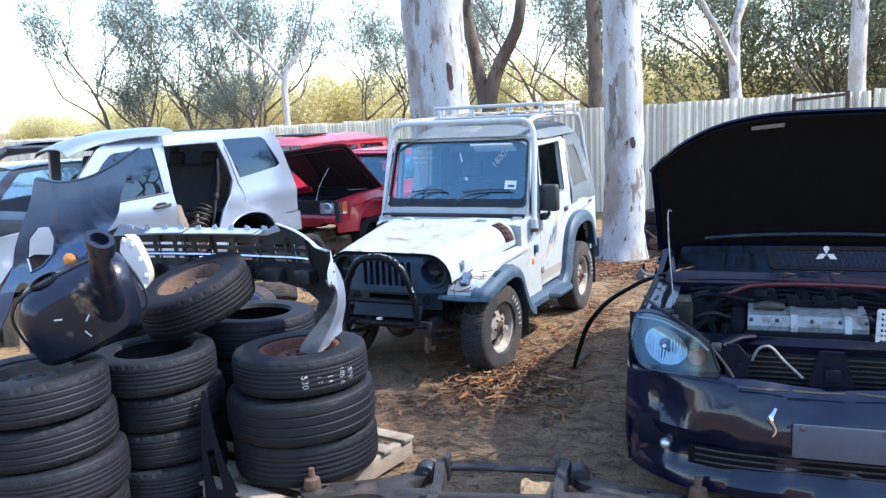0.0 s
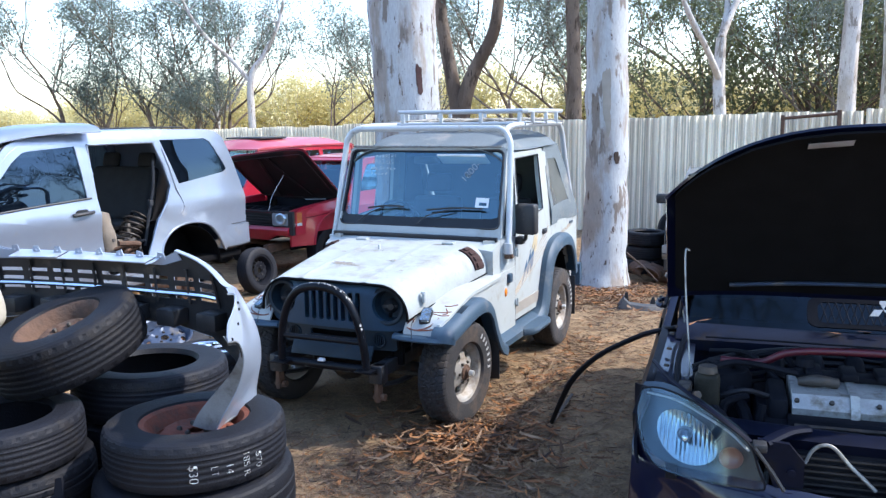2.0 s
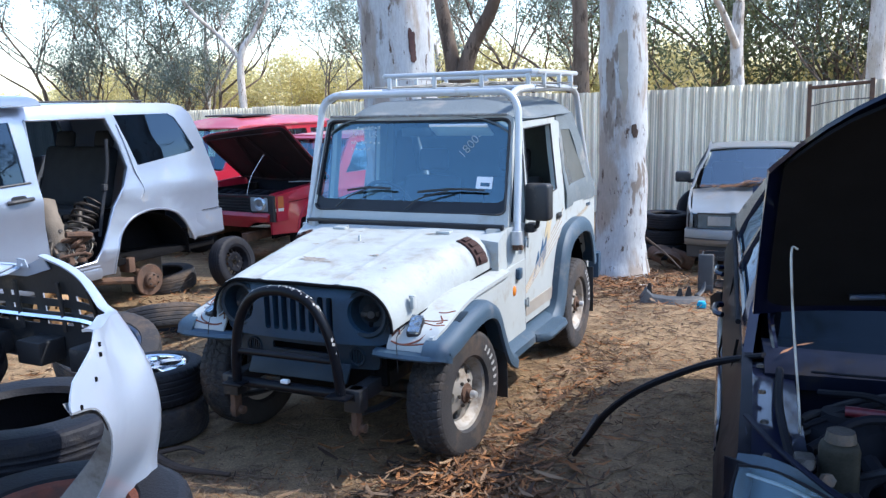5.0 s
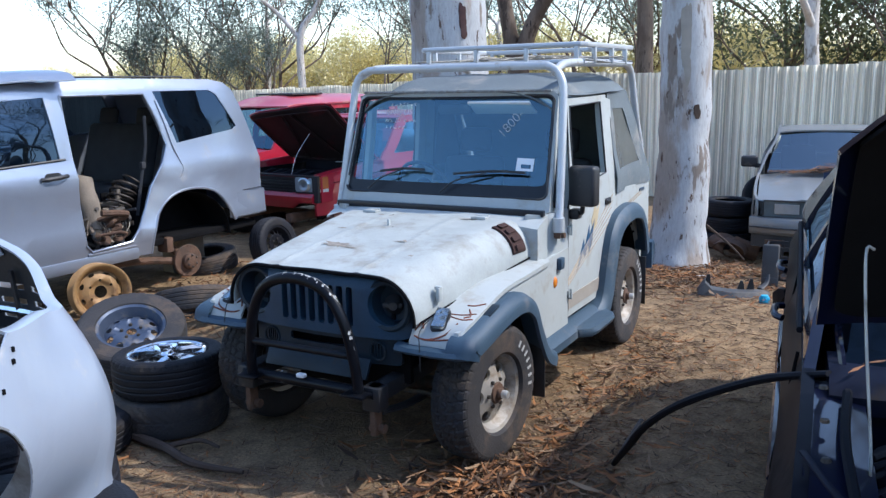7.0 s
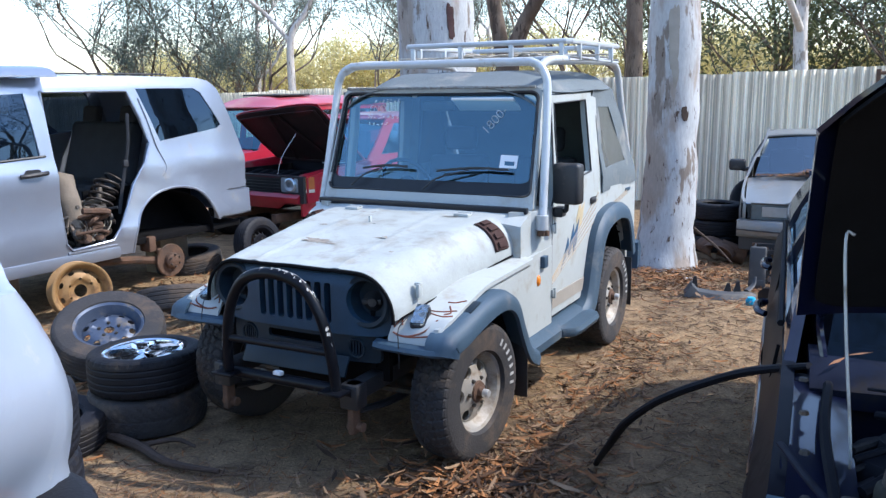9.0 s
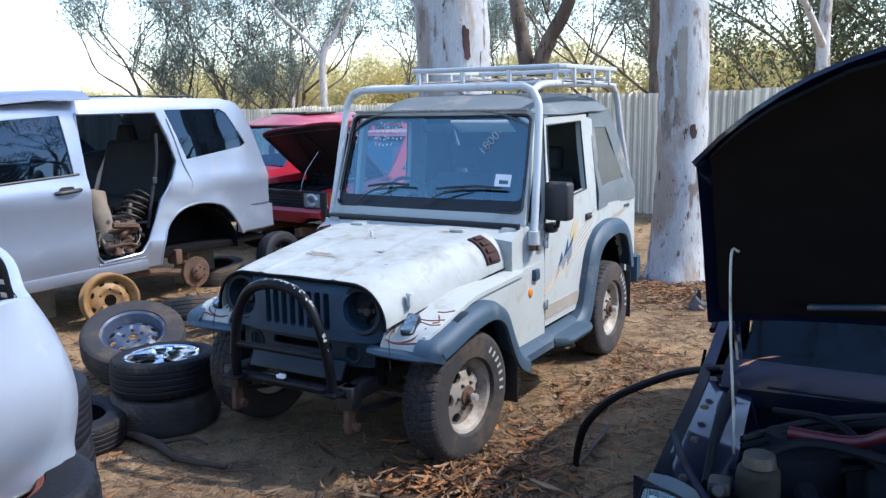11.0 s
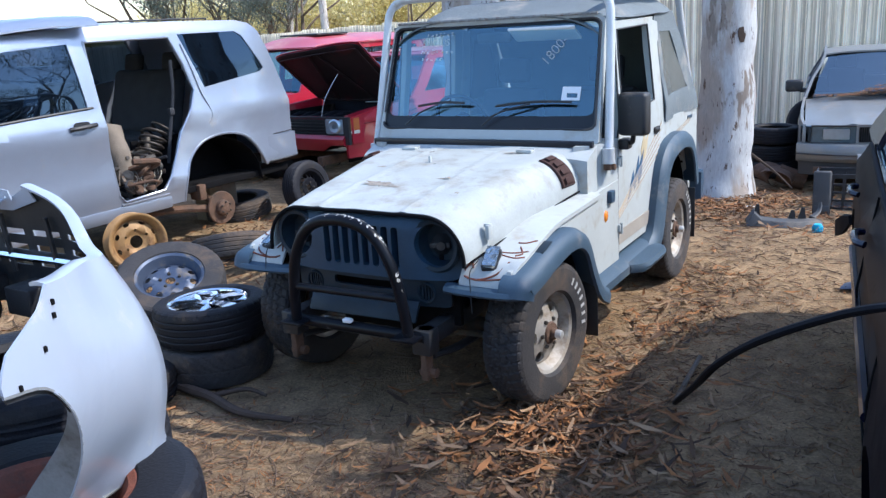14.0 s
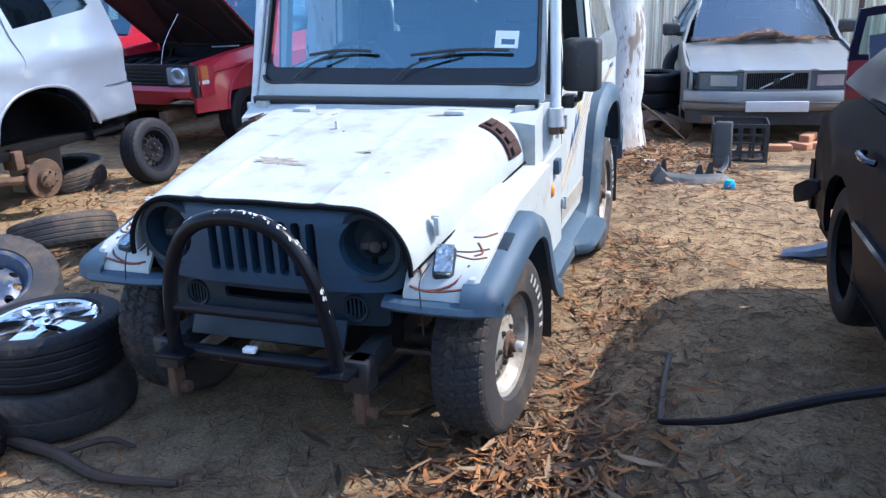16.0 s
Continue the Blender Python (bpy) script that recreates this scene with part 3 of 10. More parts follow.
def jeep_wheel(name, parent, m, steer_label):
    w = new(name)
    w.parent = parent
    w.matrix_basis = m
    tagged(w, steer_label)
    part("tyre", tyre_bm(0.345, 0.195, 0.215, "trail", 270, 0.007), "rubber_dusty", w, smooth=15)
    part("rim", join(barrel_bm(0.192, 0.19), disc_bm(0.172, [(0, 0.075), (0.05, 0.075), (0.075, 0.06), (0.13, 0.045), (0.172, 0.02)], [circle(0, 0, 0.045, 16)] + [slot(0.122, 2 * math.pi * k / 6, 0.027, 0.036) for k in range(6)], 0.016)), "dull_alloy", w, "dirty cast alloy rim")
    part("hub", lathe([(0, 0.105), (0.022, 0.105), (0.026, 0.10), (0.027, 0.082), (0.05, 0.08), (0.058, 0.066), (0.06, -0.02), (0, -0.02)], 24), "rust", w, "rusty wheel hub")
    part("hub_cap", lathe([(0, 0.135), (0.018, 0.133), (0.021, 0.126), (0.021, 0.10), (0, 0.10)], 16), "alloy", w)
    nuts(6, 0.069, 0.062, 0.010, "iron", w)
    # raised letters of the sidewall, as plain bars
    mark = finish(box(-0.017, 0.017, -0.007, 0.007, -0.0015, 0.0015, 0), "sidewall_mark", "pale_mark", 0)
    for k in range(7):
        shared("sidewall_mark", mark, w, pose(0, 0, 0.1075) @ Matrix.Rotation(radians(52 - 9.5 * k), 4, 'Z') @ pose(0.268, 0, 0))
    return w


def jeep():
    J = thing("four_wheel_drive", "dirty white short four-wheel drive with grey canvas top and tube cage", "car", pose(0.055, 0, 0, 0, 0, 2.2))

    # bonnet
    def hood(u, v):
        s = 2 * u - 1
        y = -0.435 + 1.05 * v
        hw = 0.538 + 0.118 * v ** 0.9
        r = 0.19 - 0.02 * v
        zc = 0.998 + 0.108 * v + 0.012 * math.sin(math.pi * v)
        a = abs(s)
        if a < 0.62:
            x, z = a / 0.62 * (hw - r), zc - 0.004 * (a / 0.62) ** 2
        else:
            k = (a - 0.62) / 0.38
            t = min(1, k / 0.9) * math.pi / 2
            x, z = hw - r + r * math.sin(t), zc - 0.004 - r * (1 - math.cos(t)) - max(0, k - 0.9) * 0.25
        z += 0.009 * math.exp(-((a - 0.42 + 0.16 * v) / 0.018) ** 2) - 0.007 * noise.noise((s * 2.1, v * 3, 5))
        return (math.copysign(x, s), y - 0.012 * (1 - v) ** 6, z)
    part("bonnet", sheet(hood, 64, 24, 0.012), "white_bonnet", J, "scratched white bonnet with rust spots")
    part("grille_seal", tube([Vector(hood(u, 0.0)) + Vector((0, -0.006, -0.010)) for u in np.linspace(0.0, 1.0, 41)], 0.009, 6, 2), "void", J)
    for u in (0.0, 1.0):
        part("bonnet_seam", tube([Vector(hood(u, v)) + Vector(((2 * u - 1) * 0.008, 0, 0.002)) for v in np.linspace(0.03, 0.97, 12)], 0.0045, 6), "void", J)
    for s in (-1, 1):
        part("bonnet_latch", join(box(s * 0.575 - 0.010, s * 0.575 + 0.010, -0.30, -0.26, 0.86, 0.925, 0.005), box(s * 0.570 - 0.016, s * 0.570 + 0.016, -0.292, -0.268, 0.912, 0.930, 0.005)), "white", J)
    for s in (-1, 1):
        part("bonnet_hinge", join(box(s * 0.36 - 0.045, s * 0.36 + 0.045, 0.56, 0.60, 1.10, 1.118, 0.005), tube([(s * 0.36 - 0.04, 0.615, 1.112), (s * 0.36 + 0.04, 0.615, 1.112)], 0.010, 8, curve=False)), "white", J)
    part("washer_nozzle", box(-0.07, -0.058, 0.30, 0.32, 1.06, 1.118, 0.003), "white", J)
    part("bonnet_bump_stop", moved(lathe([(0, 0.022), (0.012, 0.018), (0.013, 0), (0, 0)], 12), pose(-0.02, 0.28, 1.062)), "black", J)
    rng = random.Random(14)
    for cx, cy, rx, ry in ((-0.12, -0.10, 0.085, 0.030), (-0.02, -0.13, 0.04, 0.012), (-0.22, 0.52, 0.05, 0.012), (0.36, -0.16, 0.018, 0.012), (0.40, -0.19, 0.010, 0.006), (0.20, 0.03, 0.05, 0.010), (0.30, 0.56, 0.06, 0.010), (-0.30, 0.20, 0.03, 0.008)):
        ph = rng.uniform(0, 40)
        rim = [(rx * math.cos(a) * (1 + 1.1 * noise.noise((math.cos(a) * 4, math.sin(a) * 4, ph))), ry * math.sin(a) * (1 + 1.1 * noise.noise((math.cos(a) * 5, math.sin(a) * 5, ph + 9)))) for a in (2 * math.pi * k / 34 for k in range(34))]
        part("grime_stain", plate(rim, (), 0, (), (), lambda u, v, w: (cx + u, cy + v, hood((cx + u) / (2 * 0.57) + 0.5, (cy + v + 0.435) / 1.05)[2] + 0.002)), "grime", J, "brown grime stain on the bonnet")
    # side louvre at the rear of the bonnet
    for s in (-1, 1):
        rows = []
        for k in range(9):
            a = radians(14 + 66 * k / 8)
            rows.append([(s * (0.465 + w_ * 0.1 + 0.172 * math.sin(a)), 0.42 + w_, 0.918 + 0.172 * math.cos(a)) for w_ in (0, 0.125)])
        bm = bmesh.new()
        vs = [[bm.verts.new(p) for p in r] for r in rows]
        for a_, b_ in zip(vs, vs[1:]):
            bm.faces.new((a_[0], a_[1], b_[1], b_[0]))
        ret = bmesh.ops.extrude_face_region(bm, geom=list(bm.faces))
        bmesh.ops.translate(bm, verts=[e for e in ret["geom"] if isinstance(e, bmesh.types.BMVert)], vec=(s * 0.010, 0, 0.010))
        v = part("bonnet_vent", bm, "vent_pane", J, "curved dark vent with dull red panes")
        for k in range(4):
            a = radians(22 + 16.5 * k)
            part("vent_pane", moved(box(-0.004, 0.004, -0.045, 0.045, -0.016, 0.016, 0.002), Matrix.Translation((s * (0.482 + 0.176 * math.sin(a)), 0.483, 0.930 + 0.176 * math.cos(a))) @ Matrix.Rotation(s * (radians(90) - a) * -1, 4, 'Y')), "vent_pane", v)

    # grille panel with lamp sockets and slots
    gy = -0.435
    def gface(u, v, w):
        return (u, gy - w - 0.02 + 0.09 * (u / 0.53) ** 4 + 0.05 * max(0, (v - 0.9) / 0.1) ** 2, v)
    outline = rrect(-0.535, 0.535, 0.69, 0.993, (0.10, 0.10, 0.19, 0.19), 8)
    holes = [circle(s * 0.385, 0.852, 0.098, 28) for s in (-1, 1)] + [rrect(-0.212 + 0.0545 * k, -0.212 + 0.0545 * k + 0.036, 0.735, 0.925, 0.012, 3) for k in range(8)]
    g = part("grille_panel", plate(outline, holes, 0.05, np.linspace(-0.5, 0.5, 13), (0.75, 0.85, 0.93), gface), "grille_plastic", J, "faded blue-grey plastic grille panel")
    for s in (-1, 1):
        sock = part("headlamp_socket", moved(join(lathe([(0.098, 0.014), (0.115, 0.018), (0.125, 0.006), (0.122, -0.01), (0.10, -0.01)], 40, True), lathe([(0.100, 0.0), (0.095, -0.03), (0.085, -0.07), (0.0, -0.08)], 32)), pose(s * 0.385, gy + 0.012, 0.852, 90, 0, 0)), "deep_plastic", J, "empty round headlamp socket")
        part("bulb_holder", moved(join(lathe([(0, 0.02), (0.02, 0.02), (0.03, 0.0), (0.05, -0.02), (0, -0.02)], 16), box(-0.05, 0.04, -0.012, 0.012, -0.01, 0.01, 0.003)), pose(s * 0.385, gy + 0.06, 0.84, 90, 0, 20)), "black", sock)
    # near-black sheet paints the shade behind the grille slots
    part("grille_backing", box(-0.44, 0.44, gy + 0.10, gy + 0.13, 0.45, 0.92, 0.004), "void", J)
    part("radiator", join(box(-0.24, 0.24, gy + 0.06, gy + 0.095, 0.72, 0.95, 0.004), *[box(-0.24, 0.24, gy + 0.052, gy + 0.06, 0.73 + 0.02 * k, 0.735 + 0.02 * k, 0) for k in range(11)]), "black", J)
    # lower valance with round fog slots
    lv_holes = [rrect(-0.19, 0.19, 0.625, 0.665, 0.012, 3)]
    for s in (-1, 1):
        for k in range(5):
            hh = 0.036 * math.sqrt(max(0.05, 1 - ((k - 2) / 2.7) ** 2))
            lv_holes.append(rrect(s * 0.315 - 0.033 + 0.0145 * k, s * 0.315 - 0.024 + 0.0145 * k, 0.622 - hh, 0.622 + hh, 0.0035, 2))
    part("valance", plate(rrect(-0.43, 0.43, 0.555, 0.70, (0.02, 0.02, 0.01, 0.01), 3), lv_holes, 0.02, (-0.3, -0.15, 0, 0.15, 0.3), (), lambda u, v, w: (u, gy - w + 0.05 * (u / 0.45) ** 2, v)), "deep_plastic", J, "dark grey valance with slotted vents")
    for s in (-1, 1):
        part("fog_vent_ring", moved(lathe([(0.040, 0.008), (0.046, 0.010), (0.050, 0.0), (0.042, -0.004)], 28, True), pose(s * 0.315, gy - 0.004 + 0.025, 0.622, 90, 0, 0)), "deep_plastic", J)
    part("skid_panel", moved(box(-0.30, 0.30, -0.05, 0.05, -0.008, 0.008, 0.004), pose(0, -0.475, 0.545, 62, 0, 0)), "deep_plastic", J)

    # front wings, inner wheel wells
    for s in (-1, 1):
        def wing(u, v):
            y = -0.44 + 1.10 * v
            x = 0.50 + 0.25 * u
            drop = 0.085 * (1 - smoothstep(-0.44, 0.15, y)) + 0.075 * max(0, 1 - (y + 0.44) / 0.09) ** 2
            return (s * x, y, 0.862 + 0.035 * v - drop - 0.016 * u ** 4)
        part("wing", sheet(wing, 8, 26, 0.022, (0, 0, 1)), "white", J, "white front wing with torn paint")
        part("wing_side", plate([(-0.43, 0.68), (-0.40, 0.755), (0.0, 0.83), (0.64, 0.885), (0.98, 0.90), (0.98, 0.42), (0.60, 0.42), (0.45, 0.56), (0.36, 0.68), (0.2, 0.76), (0, 0.775), (-0.2, 0.75), (-0.36, 0.66)], (), 0.02, (), (), lambda u, v, w: (s * (0.735 + w), u, v)), "white", J)
        path = smooth2([(-0.452, 0.655), (-0.42, 0.715), (-0.28, 0.745), (-0.1, 0.785), (0.08, 0.805), (0.22, 0.785), (0.33, 0.71), (0.41, 0.57), (0.50, 0.44), (0.60, 0.385)])
        sec = [(0.70, 0.020), (0.775, 0.020), (0.812, 0.002), (0.828, -0.03), (0.828, -0.075), (0.812, -0.08), (0.795, -0.035), (0.70, -0.015)]
        fl = part("wheel_flare", side_loft(path, sec, s), "grey_plastic", J, "grey plastic wheel-arch flare")
        part("flare_return", loft([[(s * x, yy, zz) for yy, zz in ((-0.475 + o, 0.648), (-0.485 + o, 0.66), (-0.475 + o, 0.678), (-0.44 + o, 0.688), (-0.40, 0.68), (-0.40, 0.652))] for x, o in ((0.43, 0.02), (0.50, 0.005), (0.62, 0.0), (0.74, 0.005), (0.80, 0.03), (0.825, 0.06))]), "grey_plastic", fl)
        # dark plate on the flare, its colour standing in for a shaded notch
        part("flare_notch", moved(box(s * 0.755 - 0.032, s * 0.755 + 0.032, -0.055, 0.055, -0.004, 0.006, 0.003), pose(0, -0.13, 0.797, 14, 0, 0)), "deep_plastic", fl, "thin dark plate for a shaded notch in the flare")
        # broken marker lamp on the wing
        lp = pose(s * 0.62, -0.355, 0.806, 28, s * 4, s * 14)
        lm = part("marker_lamp_base", moved(plate(rrect(-0.036, 0.036, -0.068, 0.068, 0.018, 5), [rrect(-0.028, 0.028, -0.060, 0.060, 0.014, 5)], 0.026), lp @ Matrix.Translation((0, 0, -0.014))), "black", J, "broken black indicator base with loose wires")
        part("lamp_panel", moved(sheet(lambda u, v: (-0.029 + 0.058 * u, -0.061 + 0.122 * v, 0.002 + 0.004 * noise.noise((u * 5, v * 9, 2.0))), 10, 18, 0.004), lp), "broken_mirror", lm, "cracked mirrored lamp glass")
        part("lamp_wire", tube([(s * 0.585, -0.40, 0.80), (s * 0.57, -0.46, 0.76), (s * 0.575, -0.475, 0.69), (s * 0.58, -0.478, 0.58)], 0.0025, 5), "black", lm)
        for streak in ([(0.54, -0.43), (0.60, -0.43), (0.67, -0.41), (0.70, -0.34)], [(0.55, -0.30), (0.535, -0.36), (0.555, -0.40)], [(0.60, -0.27), (0.68, -0.26), (0.735, -0.22)], [(0.69, -0.20), (0.72, -0.25), (0.70, -0.28)], [(0.52, -0.425), (0.57, -0.432), (0.63, -0.43), (0.70, -0.42)], [(0.63, -0.29), (0.70, -0.30), (0.74, -0.27)], [(0.665, -0.17), (0.70, -0.16), (0.735, -0.12)], [(0.52, -0.34), (0.53, -0.38), (0.515, -0.41)]):
            part("rust_streak", strokes([streak], 0.0042, lambda u, v: (s * u, v, wing((u - 0.5) / 0.25, (v + 0.44) / 1.10)[2] + 0.001)), "red_rust", J, "rusty scratch in the paint")
        # near-black well sheets hold the shade in their colour
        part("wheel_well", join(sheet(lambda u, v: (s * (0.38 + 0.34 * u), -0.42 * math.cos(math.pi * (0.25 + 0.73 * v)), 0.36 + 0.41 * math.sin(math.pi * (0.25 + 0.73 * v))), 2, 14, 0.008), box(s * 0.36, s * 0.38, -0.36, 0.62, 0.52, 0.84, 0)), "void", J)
        part("mud_flap", box(s * 0.62, s * 0.80, 0.455, 0.465, 0.17, 0.50, 0.003), "black", J)

    # body tub: cowl, sides with door, rear
    part("cowl", join(loft([[(x, 0.60, 0.86), (x, 0.60, 1.085 - 0.02 * (abs(x) / 0.66) ** 4), (x, 0.64, 1.105 - 0.02 * (abs(x) / 0.66) ** 4), (x, 0.76, 1.125), (x, 0.80, 1.125), (x, 0.80, 0.86)] for x in np.linspace(-0.70, 0.70, 15)]), *[join(box(s * 0.64, s * 0.733, 0.60, 0.98, 0.50, 0.865, 0.012), loft([[(s * 0.60, 0.66, z), (s * 0.68 - s * 0.02 * (z - 0.86), 0.70, z), (s * 0.728, 0.80, z), (s * 0.733, 0.98, z), (s * 0.60, 0.98, z)] for z in (0.86, 1.0, 1.10, 1.125)])) for s in (-1, 1)]), "white", J)
    part("floor_pan", box(-0.70, 0.70, 0.55, 2.70, 0.42, 0.47, 0.01), "void", J)
    for s in (-1, 1):
        arch = [(1.62 + 0.02, 0.42)] + [(2.10 - 0.43 * math.cos(a), 0.42 + 0.50 * math.sin(a)) for a in np.linspace(0.25, math.pi - 0.25, 12)] + [(2.56, 0.42)]
        def tub(u, v, w):
            return (s * (0.725 + w - 0.05 * smoothstep(1.08, 1.75, v)), u, v)
        # rear quarter below the canvas, and the pillar behind the door
        q = part("rear_quarter", plate([(1.80, 0.45), (1.80, 1.735), (1.90, 1.72), (1.925, 1.125), (2.72, 1.10), (2.735, 0.60), (2.56, 0.55)] + arch[::-1][1:-1] + [(1.66, 0.45)], (), 0.03, (), (0.8, 1.08, 1.25, 1.4, 1.55), tub), "white", J)
        part("model_badge", box(s * 0.727, s * 0.731, 2.46, 2.58, 1.045, 1.07, 0.001), "dark_grey", q, "small dark badge, a plain bar")
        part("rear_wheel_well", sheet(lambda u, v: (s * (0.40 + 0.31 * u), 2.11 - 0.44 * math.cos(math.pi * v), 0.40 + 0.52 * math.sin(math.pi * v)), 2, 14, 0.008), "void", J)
        door = part("door", plate([(0.985, 0.475), (0.985, 1.12), (1.035, 1.20), (1.075, 1.745), (1.79, 1.755), (1.79, 0.475)], [[(1.095, 1.215), (1.125, 1.70), (1.68, 1.712), (1.70, 1.262)]], 0.035, (), (0.8, 1.08, 1.25, 1.4, 1.55), lambda u, v, w: tub(u, v, w + 0.004)), "white", J, "white door with graphic decals and empty window")
        part("door_seal", join(*[tube([(s * (0.729 - 0.05 * smoothstep(1.08, 1.75, b)), a, b) for a, b in ln], 0.006, 6, curve=False) for ln in ([(1.095, 1.215), (1.125, 1.70), (1.68, 1.712), (1.70, 1.262), (1.095, 1.215)], [(0.985, 0.475), (0.985, 1.12), (1.035, 1.20), (1.075, 1.745)])]), "black", door)
        part("door_handle", join(box(s * 0.728, s * 0.742, 1.66, 1.76, 1.055, 1.095, 0.012, 3), box(s * 0.74, s * 0.747, 1.675, 1.745, 1.068, 1.085, 0.004)), "black", door)
        for z in (0.62, 1.00):
            part("door_hinge", join(box(s * 0.728, s * 0.75, 0.965, 1.02, z - 0.022, z + 0.022, 0.006), moved(lathe([(0, 0.03), (0.009, 0.03), (0.009, -0.03), (0, -0.03)], 10), pose(s * 0.752, 0.985, z))), "white", door)
        # decals: sill stripe, slanting tan lines and a blue zigzag
        fx = lambda u, v: (s * 0.7305, u, v)
        part("sill_stripe", join(box(s * 0.7285, s * 0.7315, 0.64, 0.975, 0.50, 0.585, 0), box(s * 0.7285, s * 0.7345, 0.99, 1.60, 0.52, 0.60, 0)), "decal_grey", door)
        part("stripe_decal", strokes([[(0.80 + 0.03 * k, 0.60 + 0.018 * k), (1.75 + 0.02 * k, 0.93 + 0.045 * k)] for k in range(5)] + [[(1.9 + 0.05 * k, 0.94 + 0.02 * k), (2.5, 1.03 + 0.012 * k)] for k in range(3)], 0.0026, lambda u, v: (s * 0.7315, u, v), 4), "decal_line", door)
        part("zigzag_decal", plate([(1.14, 0.72), (1.26, 0.90), (1.28, 0.84), (1.36, 0.97), (1.365, 0.90), (1.46, 1.00), (1.43, 0.93), (1.42, 0.86), (1.36, 0.80), (1.335, 0.86), (1.28, 0.78), (1.25, 0.82)], (), 0.002, (), (), lambda u, v, w: (s * (0.7318 + w), u, v)), "decal_blue", door)
        part("tan_decal", plate([(1.40, 0.99), (1.47, 1.10), (1.50, 1.04), (1.56, 1.09), (1.50, 0.95), (1.43, 0.93)], (), 0.002, (), (), lambda u, v, w: (s * (0.7312 + w), u, v)), "decal_tan", door)
        # door mirror
        mi = s > 0 and part("mirror", join(moved(box(-0.082, 0.082, -0.045, 0.045, -0.115, 0.115, 0.022, 3), pose(s * 0.825, 0.985, 1.258, 0, 0, s * -8))), "black", J, "large black door mirror")
        s > 0 and part("mirror_arm", join(tube([(s * 0.735, 1.03, 1.09), (s * 0.80, 1.01, 1.10), (s * 0.815, 0.99, 1.12), (s * 0.82, 0.985, 1.16)], 0.014, 8), box(s * 0.73, s * 0.79, 0.99, 1.07, 1.06, 1.12, 0.012)), "black", mi)
        # rear flare, side step, rear bumper corner, side lamp
        rp = smooth2([(1.40, 0.40), (1.52, 0.47), (1.60, 0.66), (1.68, 0.84), (1.80, 0.94), (1.98, 0.985), (2.18, 0.985), (2.34, 0.93), (2.44, 0.80), (2.50, 0.62)])
        part("wheel_flare", side_loft(rp, [(0.70, 0.02), (0.775, 0.02), (0.80, 0.0), (0.812, -0.03), (0.812, -0.085), (0.80, -0.09), (0.785, -0.04), (0.70, -0.015)], s), "grey_plastic", J, "grey plastic wheel-arch flare")
        st = part("side_step", loft([[(s * 0.68, y, 0.45), (s * 0.765, y, 0.435), (s * 0.80, y, 0.405), (s * 0.80, y, 0.36), (s * 0.78, y, 0.345), (s * 0.68, y, 0.36)] for y in (0.56, 0.62, 1.0, 1.45, 1.52)]), "grey_plastic", J, "grey moulded side step")
        part("step_pad", loft([[(s * 0.72, y, 0.425), (s * xo, y, 0.41), (s * (xo + 0.012), y, 0.385), (s * xo, y, 0.36), (s * 0.72, y, 0.36)] for y, xo in ((0.98, 0.80), (1.03, 0.86), (1.10, 0.875), (1.40, 0.875), (1.45, 0.86), (1.49, 0.81))]), "grey_plastic", st)
        part("rear_bumper_corner", loft([[(s * 0.55, 2.72, z), (s * 0.70, 2.72 + o, z), (s * 0.785, 2.66 + o, z), (s * 0.80, 2.58, z), (s * 0.74, 2.55, z), (s * 0.55, 2.58, z)] for z, o in ((0.46, 0.0), (0.49, 0.05), (0.60, 0.06), (0.655, 0.03))]), "dark_grey", J)
        part("side_lamp", moved(lathe([(0, 0.016), (0.018, 0.013), (0.026, 0.004), (0.026, 0), (0, 0)], 18), pose(s * 0.731, 0.77, 0.735, 0, s * 90, 0) @ Matrix.Diagonal((1.3, 1, 1, 1))), "amber", J, "amber side indicator")
        part("cage_bracket", box(s * 0.725, s * 0.76, 0.80, 0.86, 0.80, 0.865, 0.004), "dark_grey", J)
        part("rear_mud_flap", box(s * 0.58, s * 0.78, 2.49, 2.50, 0.20, 0.56, 0.003), "black", J)
    part("tailgate", box(-0.71, 0.71, 2.69, 2.735, 0.46, 1.10, 0.015), "white", J)

    # windscreen frame leaning back
    A, B = Vector((0, 0.735, 1.125)), Vector((0, 0.965, 1.80))
    def screen(u, v, w):
        p = A + (B - A) * v
        k = 1 - 0.045 * v
        return (u * k, p.y + 0.03 * (u / 0.7) ** 2 - w * 0.95, p.z + w * 0.32)
    wf = part("windscreen_frame", plate(rrect(-0.70, 0.70, 0.0, 1.0, (0.02, 0.02, 0.07, 0.07), 5), [rrect(-0.680, 0.680, 0.105, 0.955, 0.05, 6)], 0.045, np.linspace(-0.6, 0.6, 9), (), screen), "white", J, "white windscreen frame")
    part("windscreen_glass", plate(rrect(-0.682, 0.682, 0.10, 0.958, 0.05, 6), (), 0, np.linspace(-0.6, 0.6, 9), (), lambda u, v, w: screen(u, v, -0.022)), "glass", wf).visible_shadow = False
    part("screen_band", plate(rrect(-0.681, 0.681, 0.102, 0.956, 0.05, 6), [rrect(-0.660, 0.660, 0.215, 0.938, 0.05, 6)], 0.003, np.linspace(-0.6, 0.6, 9), (), lambda u, v, w: screen(u, v, -0.012 + w)), "screen_black", wf, "black border round the glass, deep at its foot")
    part("screen_rubber", tube([screen(u, v, 0.004) for u, v in rrect(-0.678, 0.678, 0.107, 0.953, 0.05, 6)] + [screen(-0.678, 0.24, 0.004)], 0.007, 6, curve=False), "black", wf)
